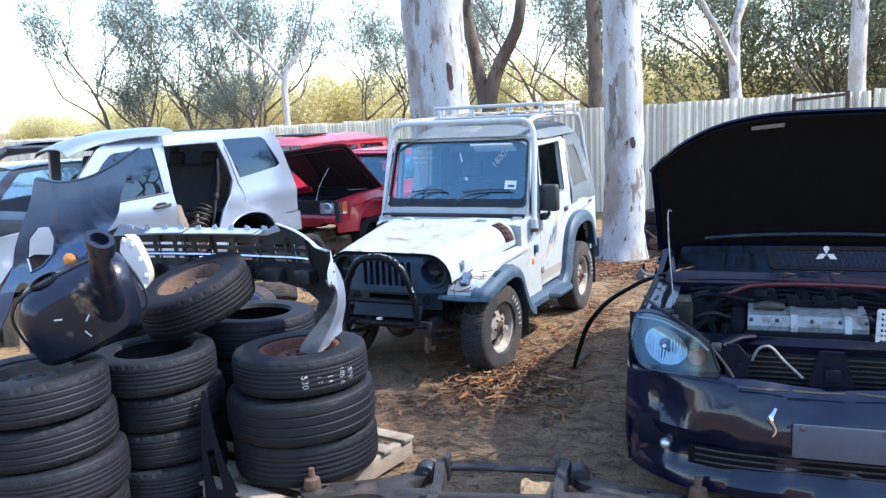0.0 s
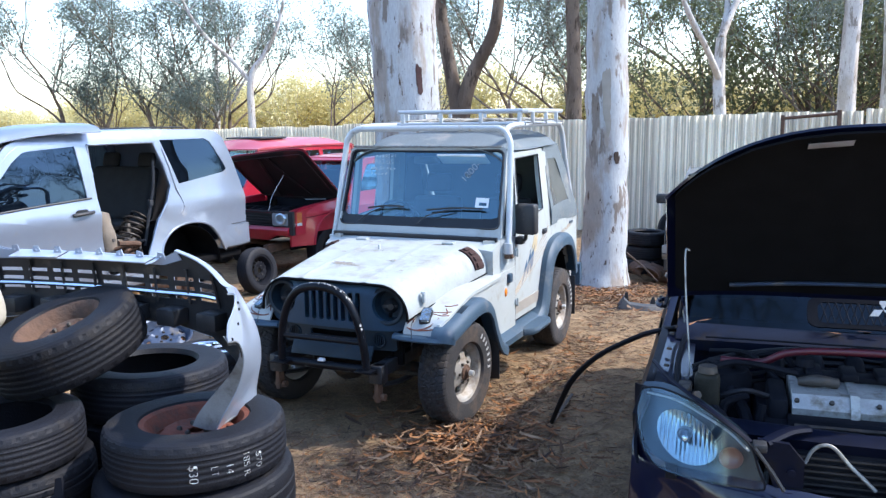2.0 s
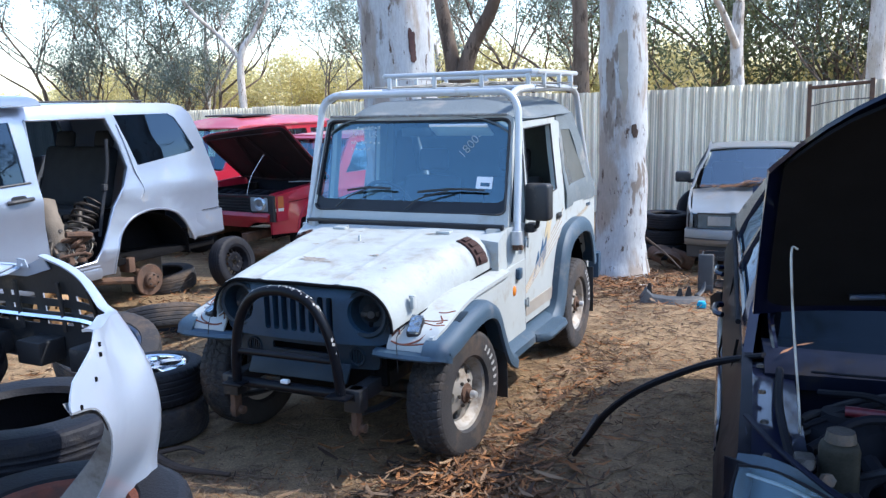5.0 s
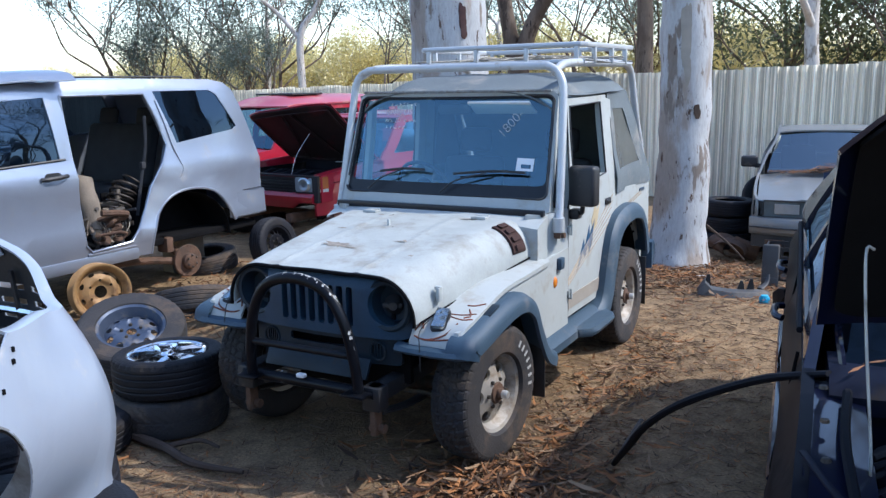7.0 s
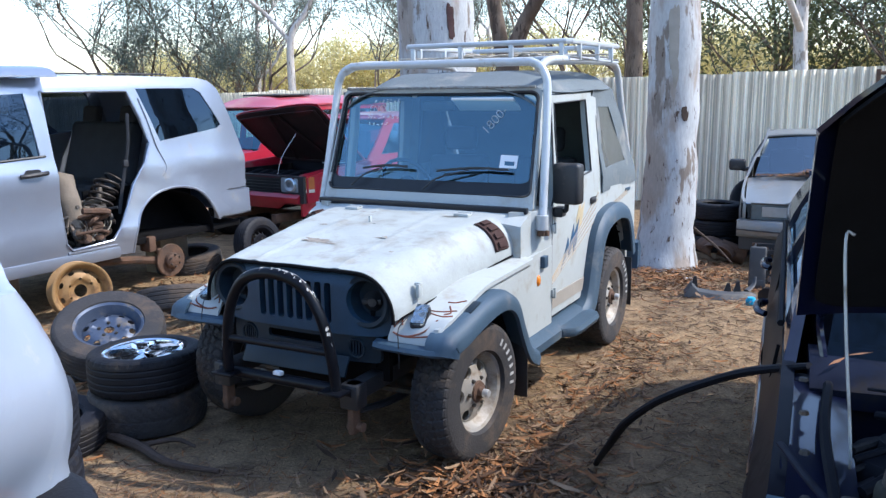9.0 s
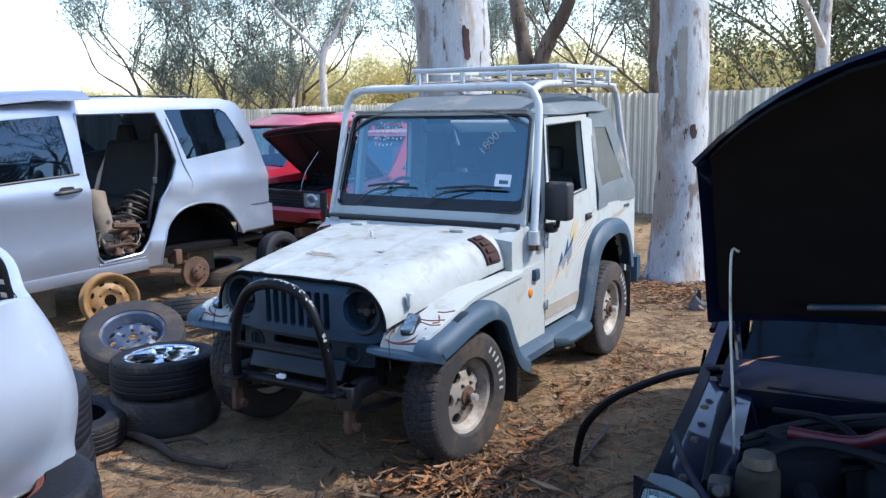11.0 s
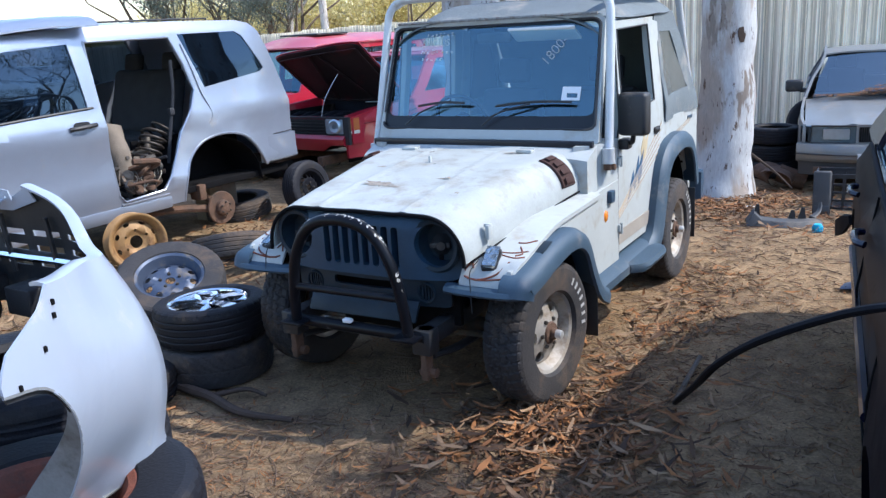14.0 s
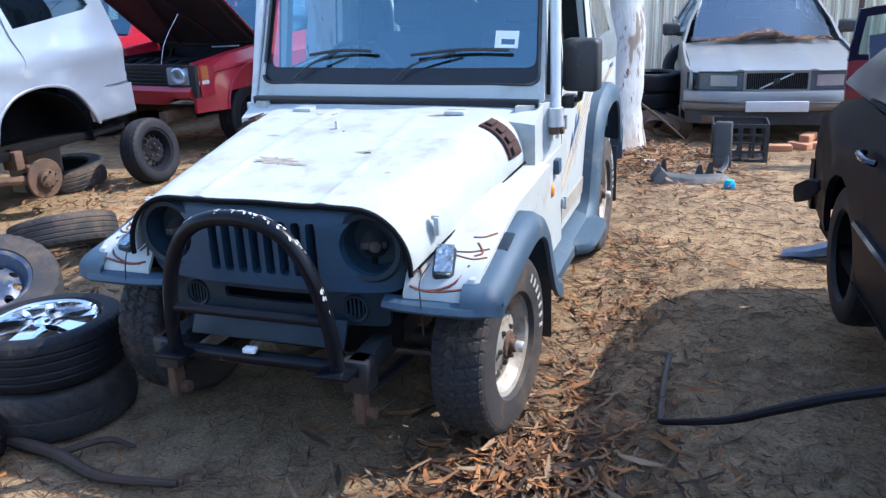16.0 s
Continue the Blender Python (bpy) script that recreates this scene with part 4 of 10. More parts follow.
    part("scuttle_rubber", box(-0.69, 0.69, 0.700, 0.735, 1.112, 1.146, 0.004), "screen_black", wf)
    part("top_channel", join(tube([screen(u, 0.985, 0.02) for u in np.linspace(-0.66, 0.66, 9)], 0.009, 6), *[moved(lathe([(0, 0.006), (0.007, 0.004), (0.007, 0), (0, 0)], 8), Matrix.Translation(screen(u, 0.975, 0.035)) @ Matrix.Rotation(radians(70), 4, 'X')) for u in np.linspace(-0.62, 0.62, 22)]), "rusty_channel", wf, "rusty studded roof channel")
    for x0, x1 in ((-0.40, -0.10), (0.12, 0.55)):
        wp = part("wiper", join(tube([screen(x0 - 0.10, 0.13, 0.02), screen(x0, 0.225, 0.035), screen((x0 + x1) / 2 - 0.02, 0.30, 0.035)], 0.0055, 6), tube([screen(x0 - 0.02, 0.285, 0.028), screen((x0 + x1) / 2, 0.315, 0.03), screen(x1, 0.31, 0.028)], 0.0055, 6, flat=1.5)), "black", wf, "black wiper with dead leaves")
    part("inspection_sticker", plate([(0.47, 0.34), (0.575, 0.335), (0.58, 0.44), (0.475, 0.445)], [[(0.50, 0.36), (0.56, 0.357), (0.562, 0.39), (0.50, 0.394)]], 0.0015, (), (), lambda u, v, w: screen(u, v, -0.018 + w)), "sticker", wf, "square white sticker on the glass")
    # chalk writing on the glass: readable words as letters, the rest as bars
    def words(text, u, v, size, turn=0.0):
        cu = bpy.data.curves.new("marker_text", 'FONT')
        cu.body, cu.size, cu.extrude, cu.offset = text, size, 0.0006, -0.0012
        ob = bpy.data.objects.new("marker_text", cu)
        scene.collection.objects.link(ob)
        me = bpy.data.meshes.new_from_object(ob.evaluated_get(bpy.context.evaluated_depsgraph_get()))
        scene.collection.objects.unlink(ob)
        bpy.data.objects.remove(ob)
        me.materials.clear()
        me.materials.append(M["chalk"])
        d = (B - A)
        c, s_ = math.cos(radians(turn)), math.sin(radians(turn))
        for vt in me.vertices:
            a, b = vt.co.x, vt.co.y
            vt.co = Vector(screen(u + a * c - b * s_, v + (a * s_ + b * c) / d.length, -0.016))
        shared("marker_text", me, wf, Matrix(), "white marker writing on the windscreen")
    words("ENG US", -0.48, 0.80, 0.058)
    words("1800-", 0.37, 0.60, 0.082, 50)
    bars, hand = [], random.Random(3)
    for v, ws in ((0.875, ((-0.45, -0.25),)), (0.735, ((-0.485, -0.42), (-0.405, -0.355), (-0.335, -0.23))), (0.675, ((-0.47, -0.31),))):
        for a, b in ws:
            n = max(3, int((b - a) / 0.028))
            for k in range(n):
                uu = a + (b - a) * k / n
                for _ in range(2):
                    bars.append([(uu + hand.uniform(0, 0.006), v + hand.uniform(0, 0.03)), (uu + hand.uniform(0.008, 0.02), v + hand.uniform(0, 0.035))])
    part("marker_bar", strokes(bars, 0.0022, lambda u, v: screen(u, v, -0.016), 4), "chalk", wf, "white marker strokes that cannot be read", kind="stuff")

    # canvas top with soft side windows
    def roof(u, v):
        s = 2 * u - 1
        y = 0.965 + 1.30 * v
        crown = 1.80 + 0.09 * smoothstep(0, 0.3, v) + 0.02 * v
        z = crown - 0.13 * abs(s) ** 5 + 0.012 * noise.noise((s * 3, v * 3, 1.2)) - 0.012 * math.sin(3 * math.pi * v) ** 2 * (1 - s * s)
        return (s * (0.66 + 0.015 * math.sin(math.pi * v)), y, z)
    top = part("canvas_roof", sheet(roof, 24, 24, 0.008), "canvas", J, "sagging grey canvas roof")
    part("canvas_rear", sheet(lambda u, v: ((2 * u - 1) * (0.665 + 0.03 * v), 2.265 + 0.46 * v + 0.02 * math.sin(3 * u + 4 * v), 1.90 - 0.80 * v - 0.13 * abs(2 * u - 1) ** 5 * (1 - v)), 12, 12, 0.008), "canvas", J)
    for s in (-1, 1):
        cs = part("canvas_side", plate([(1.90, 1.10), (1.88, 1.74), (1.92, 1.77), (2.265, 1.78), (2.30, 1.76), (2.735, 1.10)], [[(1.985, 1.25), (1.985, 1.66), (2.20, 1.655), (2.44, 1.275)]], 0.008, (2.0, 2.15, 2.3, 2.45, 2.6), (1.2, 1.3, 1.4, 1.5, 1.6, 1.7), lambda u, v, w: (s * (0.728 + w - 0.062 * smoothstep(1.10, 1.78, v) + 0.010 * math.sin(9 * u + 3 * v) + 0.006 * math.sin(17 * v)), u, v)), "canvas", J, "loose grey canvas side curtain")
        part("curtain_window", plate([(1.975, 1.24), (1.975, 1.67), (2.205, 1.665), (2.455, 1.265)], (), 0.003, (2.1, 2.2, 2.3), (1.35, 1.45, 1.55), lambda u, v, w: (s * (0.724 + w - 0.062 * smoothstep(1.10, 1.78, v) + 0.012 * math.sin(9 * u + 3 * v)), u, v)), "clear_canvas", cs)
        part("roof_edge_strap", tube([(s * 0.665, 0.985, 1.77), (s * 0.675, 1.4, 1.762), (s * 0.675, 1.9, 1.775)], 0.016, 6, flat=0.5), "canvas", J)

    # tube cage and roof rack
    cage = part("cage_hoop", join(tube([(-0.745, 0.80, 1.07), (-0.735, 0.845, 1.25), (-0.70, 0.935, 1.72), (-0.68, 0.955, 1.86), (-0.61, 0.965, 1.925), (-0.46, 0.967, 1.935), (0.47, 0.967, 1.935), (0.625, 0.965, 1.925), (0.695, 0.955, 1.86), (0.715, 0.935, 1.72), (0.735, 0.845, 1.25), (0.745, 0.80, 1.07)], 0.0235, 14, 6), *[moved(lathe([(0, 0.03), (0.034, 0.03), (0.036, -0.05), (0, -0.05)], 14), pose(s * 0.745, 0.795, 1.07)) for s in (-1, 1)]), "steel_tube", J, "silver painted steel tube cage")
    for s in (-1, 1):
        part("cage_rail", tube([(s * 0.655, 0.955, 1.895), (s * 0.645, 1.15, 1.945), (s * 0.64, 1.6, 1.955), (s * 0.64, 2.25, 1.955), (s * 0.64, 2.42, 1.935), (s * 0.645, 2.50, 1.85), (s * 0.66, 2.56, 1.6), (s * 0.69, 2.72, 1.12)], 0.024, 12, 5), "steel_tube", cage)
        part("cage_foot", join(box(s * 0.725, s * 0.765, 0.77, 0.83, 0.985, 1.03, 0.006), moved(lathe([(0, 0.012), (0.016, 0.012), (0.016, -0.012), (0, -0.012)], 12), pose(s * 0.77, 0.80, 1.0, 0, 90, 0))), "rust", cage)
    rack = part("roof_rack", join(tube([(-0.53, 1.42, 2.075), (0.56, 1.42, 2.075), (0.58, 1.44, 2.075), (0.58, 2.40, 2.075), (-0.55, 2.40, 2.075), (-0.55, 1.44, 2.075), (-0.53, 1.42, 2.075)], 0.017, 8, curve=False), tube([(-0.55, 1.42, 1.975), (0.58, 1.42, 1.975), (0.58, 2.40, 1.975), (-0.55, 2.40, 1.975), (-0.55, 1.42, 1.975)], 0.014, 8, curve=False)), "steel_tube", J, "silver tube roof rack holding dry sticks", pose(0.085, 0, -0.012))
    for x, y in [(x, y) for x in (-0.50, -0.15, 0.2, 0.53) for y in (1.42, 2.40)] + [(x, y) for x in (-0.55, 0.58) for y in (1.6, 1.95, 2.25)]:
        part("rack_post", box(x - 0.014, x + 0.014, y - 0.012, y + 0.012, 1.965, 2.07, 0.004), "steel_tube", rack)
    part("rack_mesh", join(*[tube([(x, 1.42, 1.978), (x, 2.40, 1.978)], 0.004, 4, curve=False) for x in np.linspace(-0.5, 0.53, 14)], *[tube([(-0.55, y, 1.982), (0.58, y, 1.982)], 0.004, 4, curve=False) for y in np.linspace(1.5, 2.32, 10)]), "steel_tube", rack)
    rng = random.Random(5)
    sticks = []
    for k in range(110):
        x, y, a = rng.uniform(-0.45, 0.45), rng.uniform(1.46, 2.3), rng.uniform(0, math.pi)
        L = rng.uniform(0.1, 0.32)
        sticks.append(tube([(x - L * math.cos(a), max(1.44, min(2.38, y - L * math.sin(a))), 1.992 + rng.uniform(0, 0.012)), (x, y, 2.0 + rng.uniform(0, 0.02)), (x + L * math.cos(a), max(1.44, min(2.38, y + L * math.sin(a))), 1.992 + rng.uniform(0, 0.012))], rng.uniform(0.003, 0.007), 5, 2))
    part("rack_litter", join(*sticks), "pale_stick", rack, "dry sticks and bark", kind="stuff")

    # bull bar, chassis and front axle
    bb = part("bull_bar", tube([(-0.335, -0.60, 0.49), (-0.325, -0.61, 0.62), (-0.285, -0.62, 0.80), (-0.20, -0.625, 0.935), (-0.08, -0.628, 0.99), (0.08, -0.628, 0.99), (0.20, -0.625, 0.935), (0.285, -0.62, 0.80), (0.325, -0.61, 0.62), (0.335, -0.60, 0.49)], 0.0265, 14, 7), "black_gloss", J, "chipped black tubular bull bar", pose(0.012, 0, -0.008) @ Matrix.Diagonal((0.93, 1, 1, 1)))
    rng = random.Random(8)
    hoop = smooth2([(-0.325, 0.62), (-0.285, 0.80), (-0.20, 0.935), (-0.08, 0.99), (0.08, 0.99), (0.20, 0.935), (0.285, 0.80), (0.325, 0.62)], 8)
    for k in range(60):
        at = min(0.97, max(0.03, rng.gauss(0.52, 0.13) if k % 3 else rng.uniform(0.55, 0.97)))
        n_ = int(at * (len(hoop) - 2))
        (xa, za), (xb, zb) = hoop[n_], hoop[n_ + 1]
        a = math.atan2(-(zb - za), xb - xa)
        c = Vector(((xa + xb) / 2, -0.626 + 0.016 * smoothstep(0.80, 0.60, za), (za + zb) / 2))
        f = rng.uniform(-0.9, 0.5)
        out = Vector((math.sin(a) * math.cos(f), -math.sin(f) * 1.0, math.cos(a) * math.cos(f))).normalized()
        q = out.to_track_quat('Z', 'X').to_matrix().to_4x4()
        part("paint_chip", plate([(rng.uniform(0.5, 1.5) * 0.009 * math.cos(b_), rng.uniform(0.5, 1.5) * 0.0045 * math.sin(b_)) for b_ in (2 * math.pi * j / 7 for j in range(7))], (), 0.001), "pale_mark", bb, m=Matrix.Translation(c + out * 0.0266) @ q)
    part("cross_tube", join(tube([(-0.31, -0.612, 0.66), (0.31, -0.612, 0.66)], 0.017, 10, curve=False)), "black_gloss", bb)
    part("lower_tube", join(tube([(-0.42, -0.56, 0.475), (0.40, -0.56, 0.475)], 0.027, 10, curve=False)), "black_gloss", bb)
    for s in (-1, 1):
        part("foot_plate", box(s * 0.335 - 0.065, s * 0.335 + 0.065, -0.66, -0.54, 0.478, 0.49, 0.003), "black_gloss", bb)
        part("chassis_rail", join(box(s * 0.37 - 0.035, s * 0.37 + 0.035, -0.56, 2.6, 0.42, 0.50, 0.006), box(s * 0.37 - 0.05, s * 0.37 + 0.045, -0.575, -0.49, 0.385, 0.50, 0.008), tube([(s * 0.37, -0.5, 0.36), (s * 0.37, -0.2, 0.31), (s * 0.37, 0.3, 0.31), (s * 0.37, 0.62, 0.42)], 0.026, 8, flat=0.6)), "black", J, "dirty chassis rail with leaf spring")
        part("shackle", join(box(s * 0.37 - 0.02, s * 0.37 + 0.012, -0.56, -0.50, 0.26, 0.40, 0.006), moved(lathe([(0, 0.04), (0.022, 0.04), (0.022, -0.04), (0, -0.04)], 12), pose(s * 0.37, -0.52, 0.29, 0, 90, 0))), "rust", J)
    part("axle", join(tube([(-0.62, 0.0, 0.335), (0.62, 0.0, 0.335)], 0.04, 12, curve=False), moved(lathe([(0, 0.12), (0.08, 0.11), (0.13, 0.06), (0.14, 0), (0.12, -0.06), (0.05, -0.11), (0, -0.12)], 18), pose(-0.15, 0, 0.34, 90, 0, 0)), tube([(-0.6, -0.12, 0.33), (0.6, -0.12, 0.33)], 0.016, 8, curve=False)), "iron", J)
    part("rear_axle", tube([(-0.6, 2.13, 0.345), (0.6, 2.13, 0.345)], 0.04, 12, curve=False), "iron", J)
    part("wiring_plug", box(-0.05, 0.0, -0.60, -0.57, 0.505, 0.525, 0.006), "sticker", bb)
    # plain near-black box added as the shade of the engine space
    part("engine_shade_box", box(-0.30, 0.30, -0.25, 0.5, 0.35, 0.80, 0.03), "void", J)

    # cabin
    part("dashboard", loft([[(x, 0.80, 1.02), (x, 0.82, 1.15), (x, 0.95, 1.17), (x, 1.06, 1.12), (x, 1.08, 0.95)] for x in (-0.64, 0.64)]), "black", J)
    part("steering_wheel", moved(join(lathe([(0.175 + 0.013 * math.cos(a), 0.013 * math.sin(a)) for a in (2 * math.pi * k / 8 for k in range(8))], 32, True), box(-0.17, 0.17, -0.015, 0.015, -0.01, 0.005, 0.004), lathe([(0, 0.02), (0.05, 0.015), (0.055, -0.02), (0.02, -0.25), (0, -0.25)], 16)), pose(-0.33, 1.17, 1.20, 118, 0, 0) @ Matrix.Rotation(math.pi, 4, 'X')), "black", J)
    for x in (-0.33, 0.33):
        seat = part("seat", join(box(x - 0.23, x + 0.23, 1.30, 1.78, 0.66, 0.82, 0.05, 3), moved(box(-0.23, 0.23, -0.06, 0.06, 0, 0.58, 0.05, 3), pose(x, 1.80, 0.76, -12, 0, 0))), "dark_seat", J)
        part("headrest", moved(box(-0.12, 0.12, -0.04, 0.04, 0, 0.17, 0.035, 3), pose(x, 1.93, 1.36, -10, 0, 0)), "dark_seat", seat)
    part("sun_visor", moved(box(-0.20, 0.20, -0.008, 0.008, -0.07, 0.07, 0.006), pose(0.30, 1.02, 1.70, 60, 0, 0)), "sticker", J, "pale grey sun visor")
    part("interior_mirror", box(-0.11, 0.11, 0.98, 1.0, 1.66, 1.72, 0.012), "black", J)

    # wheels; the front pair is steered a little
    for x, rz in ((0.665, 90 - 6), (-0.665, -90 - 6)):
        jeep_wheel("front_wheel", J, pose(x, 0, 0.345) @ Matrix.Rotation(radians(rz), 4, 'Z') @ Matrix.Rotation(radians(90), 4, 'X'), "front wheel with muddy all-terrain tyre")
    for x, rz in ((0.665, 90), (-0.665, -90)):
        jeep_wheel("rear_wheel", J, pose(x, 2.13, 0.345) @ Matrix.Rotation(radians(rz), 4, 'Z') @ Matrix.Rotation(radians(90), 4, 'X'), "rear wheel with dusty all-terrain tyre")


jeep()


# ---------------------------------------------------------------- stripped silver wagon
def coil(parent, m, R=0.07, r=0.008, turns=6, h=0.3, material="iron", name="coil_spring", label=""):
    pts = [(R * math.cos(2 * math.pi * t / 14), R * math.sin(2 * math.pi * t / 14), h * t / (14 * turns)) for t in range(14 * turns + 1)]
    return part(name, moved(tube(pts, r, 6, curve=False), m), material, parent, label)


def silver_wagon():
    C = thing("wagon", "stripped silver wagon with rear door and wheels missing", "car", pose(-4.335, 0, 0))

    def half(z, y):
        w = float(np.interp(z, (0.40, 0.55, 0.65, 0.71, 0.95, 1.12, 1.22, 1.30, 1.55, 1.85, 1.95), (0.895, 0.928, 0.944, 0.930, 0.928, 0.950, 0.936, 0.915, 0.885, 0.83, 0.77)))
        return w - 0.05 * smoothstep(2.55, 3.0, y) - 0.06 * smoothstep(-1.2, -1.75, y)

    rear_arch = [(1.50, 0.42), (1.512, 0.54), (1.54, 0.66), (1.585, 0.76), (1.66, 0.845), (1.78, 0.912), (1.96, 0.945), (2.15, 0.93), (2.30, 0.875), (2.42, 0.76), (2.526, 0.58)]
    front_arch = [(-1.42, 0.50), (-1.36, 0.68), (-1.18, 0.87), (-0.95, 0.93), (-0.74, 0.89), (-0.55, 0.70), (-0.46, 0.46), (-0.40, 0.42)]
    outline = ([(-1.70, 0.52)] + front_arch + rear_arch + [(2.60, 0.60), (2.97, 0.62), (2.985, 0.84), (2.975, 1.10), (2.93, 1.32), (2.80, 1.66), (2.72, 1.82), (2.62, 1.90), (2.46, 1.93), (1.7, 1.94), (0.9, 1.93), (0.10, 1.88), (-0.04, 1.83), (-0.30, 1.60), (-0.70, 1.20), (-0.80, 1.17), (-1.55, 1.10), (-1.70, 1.02), (-1.73, 0.80)])
    opening = [(0.80, 1.81), (1.62, 1.81), (1.71, 1.58), (1.775, 1.357), (1.69, 1.20), (1.55, 1.015), (1.47, 0.826), (1.38, 0.666), (1.30, 0.56), (0.90, 0.535), (0.84, 0.60)]
    qwin = [(1.73, 1.83), (2.40, 1.83), (2.48, 1.79), (2.68, 1.48), (2.62, 1.45), (1.90, 1.365)]
    fdoor_hole = [(-0.30, 0.50), (-0.50, 1.12), (-0.26, 1.46), (0.02, 1.74), (0.10, 1.77), (0.66, 1.80), (0.70, 1.30), (0.76, 0.55)]
    cuts_z = (0.55, 0.65, 0.75, 0.9, 1.05, 1.15, 1.22, 1.3, 1.42, 1.55, 1.7, 1.85)
    cuts_y = np.linspace(-1.5, 2.8, 16)
    for s in (-1, 1):
        holes = [opening, qwin, fdoor_hole]
        def bend(u, v, w):
            arch = 0.0
            for c in (1.94, -0.93):
                d = math.hypot(u - c, v - 0.46)
                arch = max(arch, 0.030 * smoothstep(0.68, 0.50, d) * smoothstep(0.35, 0.44, d))
            crease = 0.010 * math.exp(-((v - 1.16) / 0.03) ** 2)
            return (s * (half(v, u) + w + arch + crease), u, v)
        part("body_side", plate(outline, holes, 0.03, cuts_y, cuts_z, bend), "silver", C, "dusty silver body side with open doorway")
        part("opening_lip", tube([(s * (half(z, y) + 0.004), y, z) for y, z in opening + opening[:1]], 0.011, 6, curve=False), "silver", C)
        part("arch_lip", tube([(s * (half(z, y) + 0.022), y, z) for y, z in rear_arch], 0.014, 6, 4), "silver", C)
        part("quarter_window", plate(qwin, (), 0, (2.0, 2.2, 2.4), (1.5, 1.6, 1.7), lambda u, v, w: (s * (half(v, u) - 0.008), u, v)), "dark_glass", C, "dark tinted quarter window")
        d = part("front_door", plate([(-0.36, 0.48), (-0.58, 1.14), (-0.33, 1.47), (-0.03, 1.765), (0.06, 1.815), (0.70, 1.84), (0.735, 1.52), (0.775, 1.30), (0.825, 0.90), (0.835, 0.50)], [[(-0.36, 1.265), (-0.32, 1.40), (-0.02, 1.685), (0.09, 1.76), (0.20, 1.785), (0.655, 1.80), (0.70, 1.315)]], 0.035, (0, 0.3, 0.6), cuts_z, lambda u, v, w: (s * (half(v, u) + w + 0.006 + 0.010 * math.exp(-((v - 1.16) / 0.03) ** 2) + 0.012 * math.exp(-((v - 0.70) / 0.05) ** 2)), u, v)), "silver", C, "silver front door with tinted window")
        if s > 0:
            part("door_window", plate([(-0.38, 1.26), (-0.33, 1.41), (-0.02, 1.695), (0.09, 1.77), (0.20, 1.795), (0.66, 1.805), (0.71, 1.31)], (), 0, (0.1, 0.35), (1.4, 1.55, 1.7), lambda u, v, w: (s * (half(v, u) - 0.006), u, v)), "dark_glass", d)
        part("window_seal", tube([(s * (half(z, y) + 0.010), y, z) for y, z in ((-0.38, 1.262), (0.2, 1.293), (0.74, 1.315))], 0.010, 6), "black", d)
        part("mirror_triangle", plate([(-0.56, 1.17), (-0.36, 1.262), (-0.40, 1.37)], (), 0.008, (), (), lambda u, v, w: (s * (half(v, u) + 0.016 + w), u, v)), "silver", d)
        part("door_handle", join(plate(rrect(0.53, 0.67, 1.138, 1.222, 0.028, 4), (), 0.006, (), (), lambda u, v, w: (s * (0.957 + w), u, v)), tube([(s * 0.962, 0.49, 1.176), (s * 0.982, 0.54, 1.180), (s * 0.984, 0.66, 1.186), (s * 0.962, 0.72, 1.188)], 0.017, 8)), "black", d, "black pull door handle")
        part("sill", loft([[(s * 0.93, y, 0.50), (s * 0.94, y, 0.44), (s * 0.92, y, 0.40), (s * 0.80, y, 0.40), (s * 0.80, y, 0.53)] for y in (-0.40, 0.3, 0.9, 1.36)]), "silver", C)
        # near-black arch sheets, coloured as the shade inside
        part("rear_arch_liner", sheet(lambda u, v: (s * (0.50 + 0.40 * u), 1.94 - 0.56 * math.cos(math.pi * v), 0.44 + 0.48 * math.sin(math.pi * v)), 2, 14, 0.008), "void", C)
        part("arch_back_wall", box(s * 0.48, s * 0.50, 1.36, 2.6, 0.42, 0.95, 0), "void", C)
        part("bumper_corner", loft([[(s * (half(z, 2.8) - 0.02), 2.52, z), (s * (half(z, 2.8) + 0.022), 2.55, z), (s * (half(z, 2.8) + 0.02), 2.86, z), (s * (half(z, 2.99) + 0.01), 3.02, z), (s * 0.6, 3.05, z), (s * 0.6, 2.80, z)] for z in (0.585, 0.61, 0.70, 0.80, 0.83)]), "silver", C, "silver rear bumper corner")
        part("bumper_seam", join(tube([(s * (half(0.845, 2.8) + 0.006), 2.50, 0.842), (s * (half(0.845, 2.8) + 0.008), 2.86, 0.846), (s * (half(0.845, 2.99) + 0.006), 2.985, 0.848)], 0.006, 5, curve=False), tube([(s * (half(0.59, 2.8) + 0.016), 2.53, 0.588), (s * (half(0.59, 2.8) + 0.016), 2.86, 0.590), (s * (half(0.59, 2.99) + 0.006), 3.02, 0.592)], 0.012, 5, curve=False)), "black", C)
        part("jamb_ridge", tube([(s * (half(z, y) + 0.002), y, z) for y, z in ((1.74, 1.75), (1.80, 1.53), (1.85, 1.33), (1.915, 1.13), (1.83, 1.03), (1.65, 0.905), (1.555, 0.715), (1.485, 0.58), (1.42, 0.525), (1.23, 0.515), (0.86, 0.515))], 0.013, 6, 4), "silver", C)
        part("door_latch", box(s * 0.90, s * 0.915, 1.70, 1.74, 1.10, 1.16, 0.004), "iron", C)
    # roof with bars and the bent sheet that lies on its front
    part("roof", sheet(lambda u, v: ((2 * u - 1) * 0.79, 0.16 + 2.36 * v, 1.915 + 0.045 * math.sin(math.pi * (0.1 + 0.8 * v)) - 0.06 * abs(2 * u - 1) ** 4), 14, 14, 0.02, (0, 0, 1)), "silver", C)
